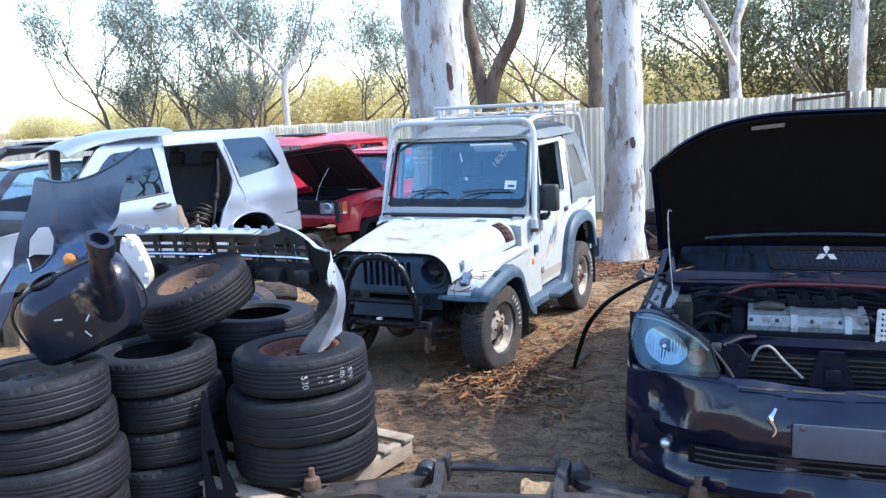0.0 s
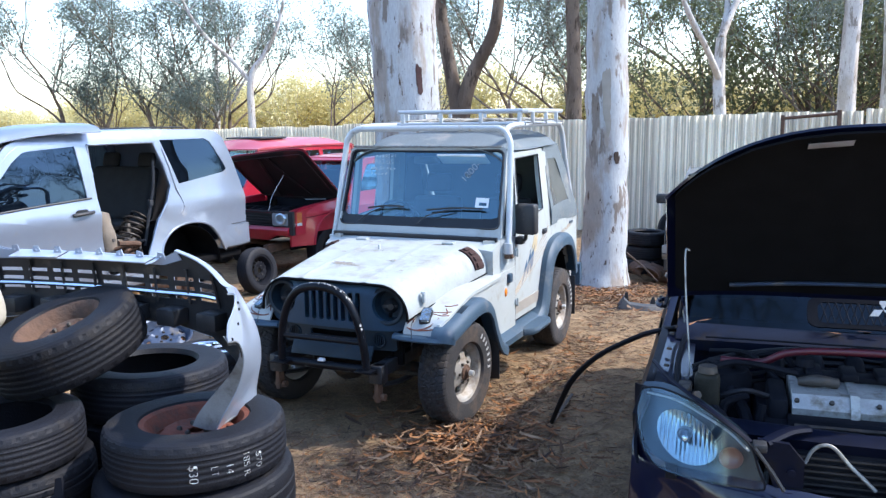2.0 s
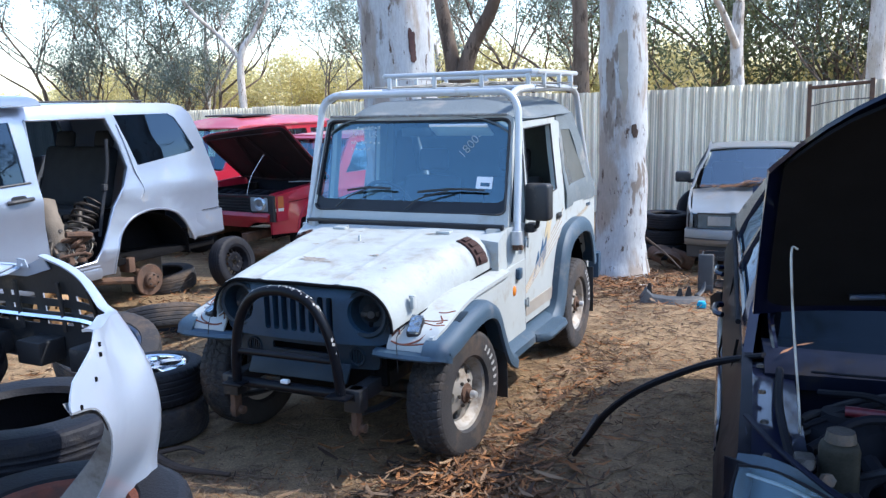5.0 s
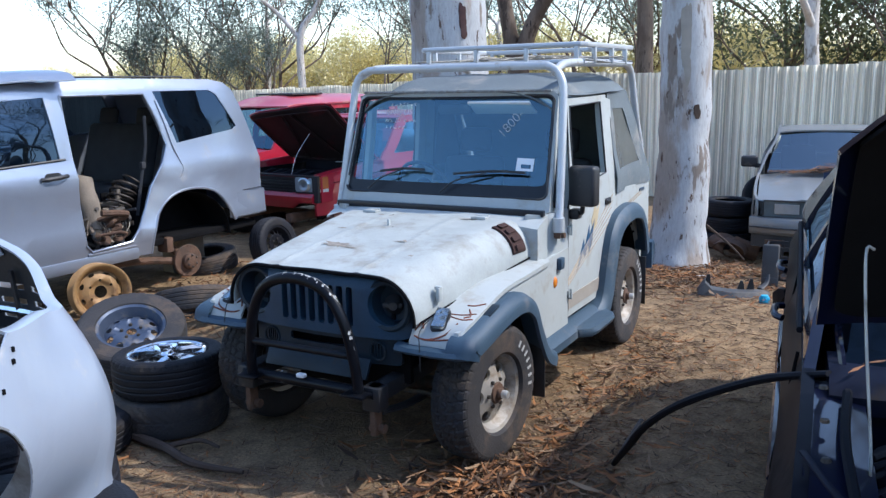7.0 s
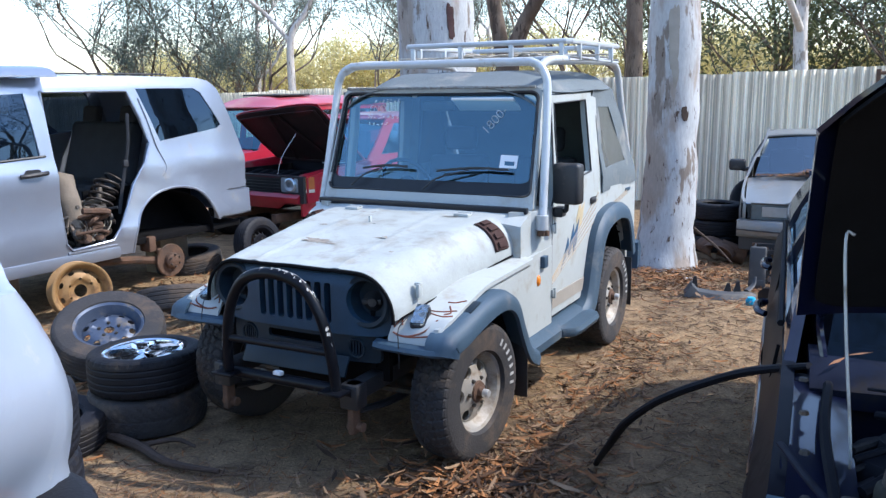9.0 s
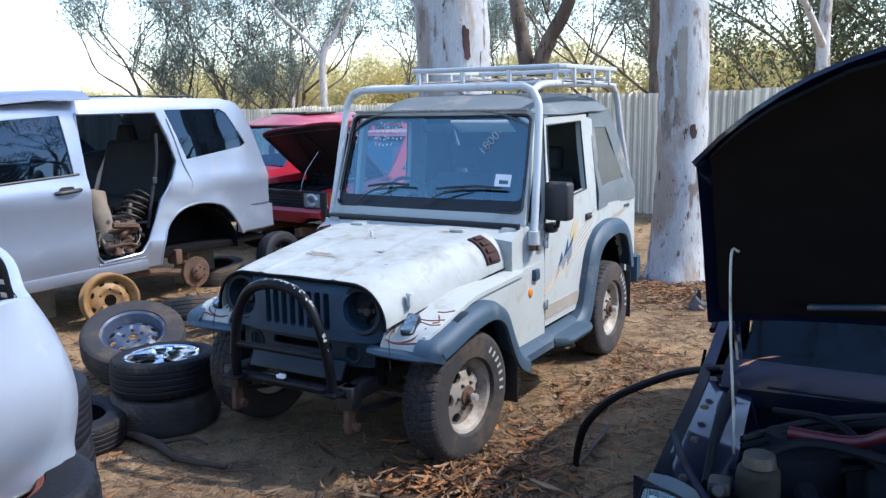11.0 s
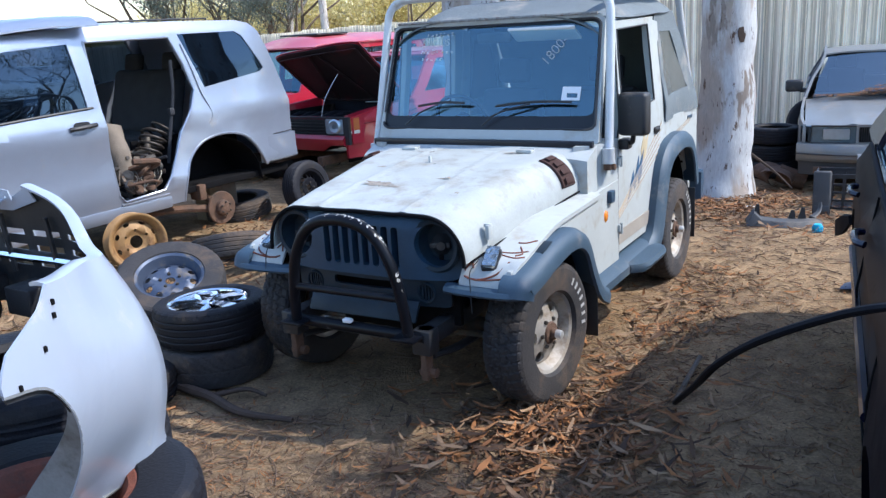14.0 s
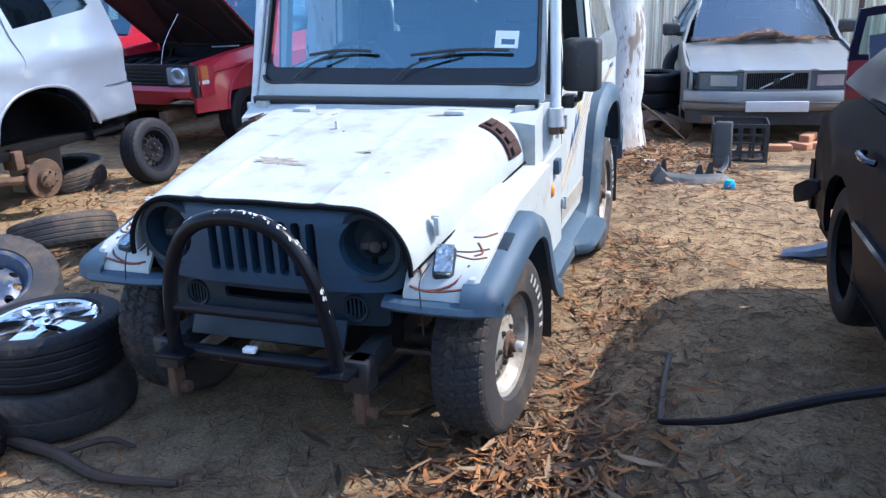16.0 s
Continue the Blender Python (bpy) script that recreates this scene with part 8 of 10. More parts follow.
def tyre_text():
    """Chalk figures down the tread of the top tyre."""
    T = thing("chalk_marks", "white chalked price and size on the tyre tread", "marking", pose(*TOP["at"], ztop - 0.095))
    for text, ang, size in (("$30", -49, 0.042), ("LT", -37, 0.034), ("14", -28, 0.038), ("185 R", -17, 0.036), ("$70", -8, 0.036)):
        cu = bpy.data.curves.new("chalk", 'FONT')
        cu.body, cu.size, cu.extrude, cu.offset = text, size * 1.08, 0.0006, -0.0014
        ob = bpy.data.objects.new("chalk", cu)
        scene.collection.objects.link(ob)
        me = bpy.data.meshes.new_from_object(ob.evaluated_get(bpy.context.evaluated_depsgraph_get()))
        scene.collection.objects.unlink(ob)
        bpy.data.objects.remove(ob)
        me.materials.clear()
        me.materials.append(M["chalk"])
        w = max(v.co.x for v in me.vertices)
        for v in me.vertices:
            a = radians(ang) + (v.co.y - size * 0.35) / 0.338
            v.co = Vector(((0.3375 + v.co.z) * math.cos(a), (0.3375 + v.co.z) * math.sin(a), w / 2 - v.co.x))
        shared("chalk_figure", me, T, Matrix())


tyre_text()
zb = stack(0.10, -3.50, gz(0.1, -3.5), [(0.345, 0.20, 0.205, "rib", "rubber", None, WORN), (0.345, 0.20, 0.205, "zig", "rubber", None, WORN), (0.335, 0.19, 0.20, "rib", "rubber", None, WORN), (0.325, 0.185, 0.195, "rib", "rubber", "iron", "worn tyre on a dirty steel rim")], "front tyre stack")
zc = stack(0.22, -2.90, gz(0.2, -2.9), [(0.315, 0.19, 0.19, "zig", "rubber", None, WORN), (0.315, 0.19, 0.185, "rib", "rubber", None, WORN), (0.305, 0.19, 0.185, "rib", "rubber", None, WORN), (0.305, 0.19, 0.185, "zig", "rubber", None, WORN)], "middle tyre stack")
zd = stack(0.26, -2.20, gz(0.2, -2.2), [(0.33, 0.19, 0.20, "rib", "rubber", None, WORN), (0.33, 0.19, 0.20, "rib", "rubber", None, WORN), (0.34, 0.20, 0.215, "rib", "rubber", None, WORN), (0.34, 0.20, 0.215, "zig", "rubber", None, WORN)], "rear tyre stack")
ze = stack(-0.45, -2.75, gz(-0.4, -2.7), [(0.33, 0.19, 0.20, "rib", "rubber", None, WORN), (0.33, 0.19, 0.20, "zig", "rubber", None, WORN), (0.33, 0.19, 0.20, "rib", "rubber", None, WORN), (0.32, 0.19, 0.195, "rib", "rubber", None, WORN)], "far tyre stack")
loose_tyre(pose(0.175, -2.55, 1.125, 12, -16, 30), 0.315, 0.170, 0.215, "zig", "rubber", "worn tyre tipped across the stacks on a rusty rim", "", "rust", "rusty steel rim")

# tyres beside the four-wheel drive
za = stack(-1.05, -0.42, gz(-1.0, -0.4), [(0.315, 0.205, 0.215, "vee", "rubber_dusty", None, WORN), (0.305, 0.215, 0.215, "rib", "rubber", None, "low-profile tyre with a bright alloy wheel")], "tyres by the jeep")


def alloy_face():
    A = thing("alloy_wheel", "shiny chrome alloy wheel seated in a tyre", "wheel", pose(-1.05, -0.42, za - 0.055))
    part("rim_lip", lathe([(0.214, 0.03), (0.220, 0.036), (0.214, 0.042), (0.203, 0.034), (0.195, 0.0), (0.19, -0.05)], 48), "chrome", A)
    for k in range(5):
        a = 2 * math.pi * k / 5
        part("spoke", moved(loft([[(0.03, -0.030, 0.012), (0.03, 0.030, 0.012), (0.03, 0.026, 0.034), (0.03, -0.026, 0.034)], [(0.11, -0.036, 0.018), (0.11, 0.036, 0.018), (0.11, 0.030, 0.040), (0.11, -0.030, 0.040)], [(0.203, -0.055, 0.006), (0.203, 0.055, 0.006), (0.203, 0.045, 0.030), (0.203, -0.045, 0.030)]]), Matrix.Rotation(a, 4, 'Z')), "chrome", A)
    part("centre_cap", lathe([(0, 0.05), (0.03, 0.047), (0.036, 0.036), (0.05, 0.03), (0.05, 0.0), (0, 0)], 24), "chrome", A)
    part("inner_barrel", lathe([(0.205, 0.0), (0.19, -0.08), (0, -0.085)], 32), "black", A)


alloy_face()
loose_tyre(Matrix.Translation((-1.80, -0.05, 0.30)) @ Matrix.Rotation(radians(26), 4, Vector((0.66, 0.75, 0))), 0.34, 0.205, 0.20, "rib", "rubber_dusty", "dusty tyre on a blue-grey steel wheel, lying tilted", "", "grey_rim", "blue-grey pressed steel wheel", 10)
loose_tyre(pose(-1.92, 0.10, 0.065, 0, 0, 40), 0.30, 0.19, 0.15, "rib", "rubber_dusty", "dusty flattened tyre under a wheel")
loose_tyre(pose(-1.22, -0.92, 0.10, 3, 4, 40), 0.29, 0.17, 0.18, "rib", "rubber", "black tyre lying flat on the dirt")
loose_tyre(Matrix.Translation((-2.52, 1.15, 0.15)) @ Matrix.Rotation(radians(-22), 4, Vector((0.66, 0.75, 0))), 0.33, 0.20, 0.20, "rib", "rubber_dusty", "dusty brown tyre half buried in litter")
loose_tyre(pose(-3.95, 2.62, 0.10, 6, 0, 0), 0.33, 0.20, 0.20, "rib", "rubber_dusty", "dusty tyre lying under the wagon")
loose_tyre(pose(-3.25, 2.90, 0.275, 80, 0, 88), 0.275, 0.175, 0.18, "rib", "rubber", "black wheel with a dark mesh alloy leaning on the wagon", "", "bay_black", "dark mesh alloy", 14)
# bare steel wheel under the wagon's sill
def bare_rim():
    W = thing("steel_wheel", "bare tan steel wheel standing under the wagon", "wheel", pose(-3.27, 0.83, 0.235, 0, 84, -20) @ Matrix.Scale(1.13, 4))
    part("barrel", barrel_bm(0.195, 0.17), "steel_rim", W)
    part("disc", disc_bm(0.18, [(0, 0.02), (0.06, 0.02), (0.09, 0.045), (0.13, 0.03), (0.18, 0.0)], [circle(0, 0, 0.045, 18)] + [circle(0.085 * math.cos(a), 0.085 * math.sin(a), 0.010, 8) for a in (2 * math.pi * k / 6 for k in range(6))] + [slot(0.137, 2 * math.pi * (k + 0.5) / 8, 0.012, 0.022) for k in range(8)], 0.006), "steel_rim", W)


bare_rim()
stack(0.30, 7.2, gz(0.3, 7.2), [(0.31, 0.19, 0.20, "rib", "rubber", None, WORN), (0.31, 0.19, 0.20, "rib", "rubber", None, WORN), (0.31, 0.19, 0.20, "rib", "rubber", None, WORN)], "tyres by the fence")
loose_tyre(pose(0.62, 7.9, 0.33, 78, 0, 20), 0.31, 0.19, 0.20, "rib", "rubber", "black tyre leaning against other tyres")


# white bumper cover lying across the stacks
def bumper():
    path = rounded([(-0.66, -2.72, 0), (-0.62, -2.55, 0), (-0.46, -2.38, 0), (0.05, -2.28, 0), (0.50, -2.26, 0), (0.78, -2.25, 0), (0.95, -2.29, 0), (1.06, -2.41, 0), (1.145, -2.60, 0), (1.225, -2.80, 0)], 8)
    L = [0.0]
    for a, b in zip(path, path[1:]):
        L.append(L[-1] + (b - a).length)
    tot = L[-1]
    px, py = [p.x for p in path], [p.y for p in path]
    def at(s):
        return float(np.interp(s, L, px)), float(np.interp(s, L, py))
    def fn(u, v, w):
        x, y = at(u)
        x1, y1 = at(u + 0.01)
        x0, y0 = at(u - 0.01)
        t = Vector((x1 - x0, y1 - y0, 0)).normalized()
        n = Vector((-t.y, t.x, 0))
        if n.dot(Vector((x - 0.2, y + 2.7, 0))) < 0:
            n = -n
        tuck = 0.12 * max(0.0, (1.22 - v) / 0.33) ** 1.6 * smoothstep(L[46], L[58], u)
        top = 0.095 * min(1.0, max(0.0, (v - 1.04) / 0.34)) ** 1.5 * smoothstep(L[34], L[46], u) * (1 - smoothstep(L[54], L[68], u))
        bulge = -top + 0.028 * math.sin(math.pi * min(1, max(0, (v - 0.95) / 0.52))) - tuck + 0.004 * noise.noise((u * 3, v * 3, 2))
        p = Vector((x, y, v)) + n * (bulge + w)
        return (p.x, p.y, p.z)
    e = tot
    s4, s5, s6, s7, s8 = L[32], L[40], L[48], L[56], L[64]
    low = [(0.0, 1.02), (0.10, 1.0), (0.22, 0.96), (0.30, 1.04), (0.42, 1.12), (0.7, 1.15), (s5 - 0.30, 1.15), (s5 - 0.10, 1.11), (s5 + 0.02, 1.03), (s6 - 0.06, 0.94), (s6, 0.90), (s6 + 0.07, 0.88), (s7 - 0.03, 0.875), (s7 + 0.08, 0.87), (s8 - 0.03, 0.885)]
    arch = smooth2([(s8 - 0.03, 0.885), (s8 + 0.0, 1.03), (s8 + 0.035, 1.13), (s8 + 0.075, 1.205), (s8 + 0.125, 1.262), (e, 1.285)], 4)[1:]
    lamp = smooth2([(s8 + 0.045, 1.415), (s8 - 0.05, 1.40), (s7 + 0.0, 1.385), (s6 + 0.06, 1.372), (s6 - 0.05, 1.372), (s5 + 0.02, 1.405), (s5 - 0.12, 1.445), (s4 + 0.04, 1.48)], 4)
    outline = low + arch + [(e + 0.004, 1.305), (e - 0.012, 1.325), (e - 0.03, 1.345), (s8 + 0.09, 1.385)] + lamp + [(s4 - 0.02, 1.448), (s4 - 0.1, 1.445), (0.5, 1.445), (0.36, 1.48), (0.28, 1.45), (0.12, 1.42), (0.0, 1.32)]
    holes = []
    n = 9
    a0, a1 = 0.42, s5 - 0.03
    for k in range(n):
        u0 = a0 + (a1 - a0) * k / n + 0.012
        u1 = a0 + (a1 - a0) * (k + 1) / n - 0.012
        for v0 in (1.262, 1.302, 1.342):
            holes.append([(u0, v0), (u1, v0), (u1, v0 + 0.024), (u0, v0 + 0.024)])
    B = thing("bumper_cover", "white bumper cover with black inside lying on tyres", "bumper")
    cu_, cv_ = np.linspace(0.05, e - 0.03, 44), np.linspace(0.91, 1.46, 14)
    part("outer_skin", plate(outline, holes, 0.004, cu_, cv_, fn), "white_plastic", B, "glossy white outer skin")
    part("inner_skin", plate([(0.01 + (u - 0.0) * (e - 0.02) / e, v + (0.006 if v < 1.2 else -0.012)) for u, v in outline], [[(u + (0.004 if i in (0, 3) else -0.004), v + (0.004 if i < 2 else -0.004)) for i, (u, v) in enumerate(h)] for h in holes], 0.003, cu_, cv_, lambda u, v, w: fn(u, v, w - 0.007)), "black", B, "black unpainted inside")
    part("top_flange", join(*[plate([(u0, 0.0), (u1, 0.0), (u1, 0.075), (u0, 0.09)], (), 0.004, np.linspace(u0, u1, 8)[1:-1], (), lambda u, v, w: (fn(u, 1.447 + w - 0.22 * v, -v - 0.002))) for u0, u1 in ((0.55, 0.80), (0.82, 1.30), (1.32, s4 - 0.05))]), "white_plastic", B, "white clipped top flange")
    part("top_lip", plate([(0.30, 1.405), (s4 - 0.04, 1.412), (s4 + 0.06, 1.44), (s4 + 0.04, 1.476), (s4 - 0.03, 1.446), (0.5, 1.443), (0.36, 1.476)], (), 0.004, np.linspace(0.35, s5, 30), (), lambda u, v, w: fn(u, v, w - 0.014)), "white_plastic", B, "white painted top edge")
    rng = random.Random(41)
    for k in range(9):
        u = 0.42 + (s4 - 0.46) * k / 8
        part("clip_tab", plate([(u - 0.022, 1.440), (u + 0.022, 1.440), (u + 0.014 + rng.uniform(-0.006, 0.006), 1.462 + rng.uniform(0, 0.014)), (u - 0.014, 1.460 + rng.uniform(0, 0.012))], [circle(u, 1.450, 0.004, 8)], 0.004, (), (), lambda a, b, w: fn(a, b, w - 0.022)), "white_plastic", B, "white clip tab on the top edge")
    for k in range(16):
        u, v = rng.uniform(s7 - 0.05, s8 + 0.02), rng.uniform(0.90, 1.0)
        part("scuff", plate([(u + rng.uniform(0.3, 1) * 0.012 * math.cos(q), v + rng.uniform(0.3, 1) * 0.008 * math.sin(q)) for q in (2 * math.pi * j / 8 for j in range(8))], (), 0, (), (), lambda a, b, w: fn(a, b, -0.0115)), "grime", B, "scuff on the inner side")
    part("grille_bar", tube([fn(u, 1.29, -0.02) for u in np.linspace(a0, a1, 14)], 0.010, 6), "chrome", B, "bright trim bar")
    for u in np.linspace(a0, a1, 8):
        part("grille_rib", tube([fn(u, 1.25, -0.02), fn(u, 1.40, -0.02)], 0.007, 5, curve=False), "black", B)
    for u in np.linspace(a0 + 0.1, a1 - 0.02, 6):
        part("lower_duct", moved(box(-0.05, 0.05, -0.05, 0.04, -0.035, 0.035, 0.006), Matrix.Translation(fn(u, 1.20, -0.05))), "black", B)
    part("lamp_flange", loft([[fn(u, v, 0.0), fn(u, v + 0.004, -0.014), fn(u, v + 0.002, -0.030), fn(u, v - 0.004, -0.030), fn(u, v - 0.003, -0.014), fn(u, v - 0.006, 0.0)] for u, v in lamp]), "white_plastic", B, "white folded edge of the lamp opening")
    edge = [(s6 + 0.07, 0.88), (s7 - 0.03, 0.875), (s7 + 0.08, 0.87)] + [(s8 - 0.03, 0.885)] + arch
    rows = []
    for k, (u, v) in enumerate(edge):
        wide = 0.015 + 0.085 * smoothstep(1.22, 0.92, v)
        rows.append([fn(u, v, 0.0), fn(u, v + 0.006, -wide * 0.5), fn(u, v + 0.02, -wide), fn(u, v + 0.024, -wide), fn(u, v + 0.010, -wide * 0.5), fn(u, v + 0.005, 0.0)])
    part("arch_flange", loft(rows), "inner_grey", B, "scuffed grey inner flange of the wheel arch")
    for u, v in ((s8 + 0.055, 1.395), (s8 + 0.065, 1.375), (s8 + 0.115, 1.335), (e - 0.025, 1.30)):
        part("clip_slot", moved(box(-0.003, 0.003, -0.003, 0.003, -0.005, 0.005, 0.001), Matrix.Translation(fn(u - 0.012, v - 0.012, 0.001))), "void", B)


bumper()


# black plastic fuel tank with filler neck
def fuel_tank():
    T = thing("fuel_tank", "black plastic fuel tank with filler neck, chalk-marked", "fuel tank", pose(0.20, -3.295, 1.225, 12, -24, 49) @ Matrix.Diagonal((0.88, 0.92, 1.15, 1)))
    rings = []
    for k, (y, sx, sz, dz) in enumerate(((-0.17, 0.18, 0.08, 0.0), (-0.165, 0.24, 0.12, 0.0), (-0.12, 0.29, 0.155, 0.0), (0.0, 0.31, 0.165, 0.005), (0.12, 0.29, 0.155, 0.0), (0.165, 0.24, 0.12, 0.0), (0.17, 0.18, 0.08, 0.0))):
        rings.append([(sx * math.copysign(abs(math.cos(a)) ** 0.55, math.cos(a)) + 0.02 * math.sin(3 * a), y, sz * math.copysign(abs(math.sin(a)) ** 0.6, math.sin(a)) + dz) for a in (2 * math.pi * i / 40 for i in range(40))])
    part("tank_body", loft(rings), mat_tank, T, "black moulded tank with sandy dirt")
    part("filler_neck", join(tube([(0.12, -0.08, -0.02), (0.18, -0.22, 0.09), (0.235, -0.35, 0.22), (0.275, -0.385, 0.285)], (0.105, 0.066, 0.050, 0.047), 20, 6), moved(lathe([(0.040, 0.03), (0.062, 0.03), (0.064, 0.0), (0.058, -0.03), (0.040, -0.03)], 28, True), pose(0.283, -0.388, 0.292, 22, 28, 0))), mat_tank, T)
    part("neck_mouth", moved(lathe([(0.044, 0.02), (0.040, -0.06), (0, -0.07)], 20), pose(0.285, -0.39, 0.298, 22, 28, 0)), "void", T)
    part("sender_opening", moved(lathe([(0.055, 0.006), (0.07, 0.006), (0.075, 0.0), (0.05, -0.03), (0, -0.035)], 26), pose(-0.08, 0.0, 0.168, 0, 0, 0)), "void", T)
    part("weld_seam", tube([(0.318 * math.copysign(abs(math.cos(a)) ** 0.55, math.cos(a)), -0.02, 0.170 * math.copysign(abs(math.sin(a)) ** 0.6, math.sin(a))) for a in (2 * math.pi * i / 40 for i in range(41))], 0.008, 5, curve=False), "black", T)
    for x, z, a in ((-0.10, 0.05, 20), (0.02, 0.0, -30), (-0.02, -0.06, 70), (0.15, 0.01, 80)):
        part("chalk_tick", moved(box(-0.018, 0.018, -0.001, 0.001, -0.003, 0.003, 0), pose(x, -0.1745, z, 0, a, 0)), "chalk", T)


mat_tank = mat("black_tank_plastic", (0.006, 0.009, 0.021), 0.32, var=0.25, scale=6, dirt=(0.30, 0.23, 0.15), dirt_amount=0.10, dirt_scale=3.5)
fuel_tank()


# blue-grey wing liner panel standing on the tyres, with an amber lamp
def wing_panel():
    W = thing("guard_panel", "dark blue-grey car guard standing on tyres", "car part", pose(0.13, -3.085, 1.145, 0, 0, 22))
    out = smooth2([(-0.614, -0.038), (-0.506, 0.177), (-0.415, 0.335), (-0.354, 0.447), (-0.293, 0.565), (-0.271, 0.623), (-0.245, 0.679), (-0.12, 0.656), (0.021, 0.674), (0.149, 0.729), (0.27, 0.80), (0.248, 0.741), (0.193, 0.641), (0.134, 0.503), (0.062, 0.401), (-0.022, 0.343), (-0.059, 0.201), (-0.192, 0.142), (-0.318, 0.144), (-0.411, 0.168), (-0.51, 0.007), (-0.627, -0.148)], 3)
    hole = [(-0.374, 0.282), (-0.323, 0.386), (-0.26, 0.445), (-0.197, 0.447), (-0.193, 0.384), (-0.221, 0.309), (-0.275, 0.25), (-0.341, 0.22)]
    fn = lambda u, v, w: (u, -0.10 * math.cos(2.2 * u) + 0.10 * (v - 0.3) ** 2 + w + 0.05 * math.exp(-((v - 0.42 - 0.4 * u) / 0.06) ** 2), v)
    part("guard_skin", plate(out, [hole], 0.006, np.linspace(-0.55, 0.25, 16), np.linspace(-0.1, 0.75, 16), fn), "guard_paint", W, "dull blue-grey painted steel")
    part("arch_lip", tube([fn(u, v, -0.010) for u, v in hole] + [fn(*hole[0], -0.012)], 0.006, 6, curve=False), "guard_paint", W)
    part("indicator_lamp", moved(lathe([(0, 0.014), (0.022, 0.011), (0.032, 0.003), (0.032, 0), (0, 0)], 20), Matrix.Translation(fn(-0.109, 0.285, -0.018)) @ Matrix.Rotation(radians(90), 4, 'X')), "amber", W, "round amber indicator")
    part("rim_bracket", tube([fn(-0.24, 0.67, -0.006), fn(-0.12, 0.652, -0.008), fn(0.02, 0.67, -0.008), fn(0.149, 0.724, -0.008), fn(0.262, 0.79, -0.006)], 0.006, 6), "grey_plastic", W)


wing_panel()


# pale ring-shaped housing beside the tank
def pale_housing():
    H = thing("lamp_housing", "white plastic lamp bracket with a cream barrel", "car part", pose(0.13, -2.91, 0, 0, 0, 49))
    rim = smooth2([(-0.046, 1.483), (0.003, 1.482), (0.031, 1.427), (0.061, 1.337), (0.067, 1.262), (0.035, 1.215)], 4)
    back = [(0.017, 1.267), (-0.016, 1.335), (-0.038, 1.39), (-0.056, 1.426)]
    part("bracket", plate(rim + back, (), 0.008, (), (1.3, 1.4), lambda u, v, w: (u, w + 0.3 * (v - 1.35) ** 2, v)), "white_plastic", H, "white curved bracket")
    part("barrel", loft([[(u - 0.004, 0.012, v), (u + 0.012, 0.02, v), (u + 0.030, 0.10, v), (u + 0.024, 0.17, v), (u - 0.02, 0.17, v)] for u, v in rim[3:]]), "tank_white", H, "yellowed cream plastic barrel")
    for u, v in rim[2:-1:4]:
        part("clip", moved(box(-0.010, 0.010, -0.014, 0.004, -0.012, 0.012, 0.003), pose(u - 0.012, 0.004, v - 0.006, 0, 20, 0)), "sticker", H)


pale_housing()
# dark plastic trim leaning between the stacks
solid("trim_panel", "dark plastic trim panel leaning between tyre stacks", "car part", plate([(-0.10, 0.0), (0.10, 0.0), (0.06, 0.2), (0.03, 0.45), (0.012, 0.58), (-0.012, 0.58), (-0.03, 0.4), (-0.06, 0.18)], [rrect(-0.02, 0.02, 0.1, 0.3, 0.01, 2)], 0.012, (), (0.1, 0.2, 0.3, 0.4, 0.5), lambda u, v, w: (u, -0.05 * math.sin(5 * v) + w, v)), "bay_black", pose(0.72, -3.02, gz(0.7, -3.0), -14, -12, 20))


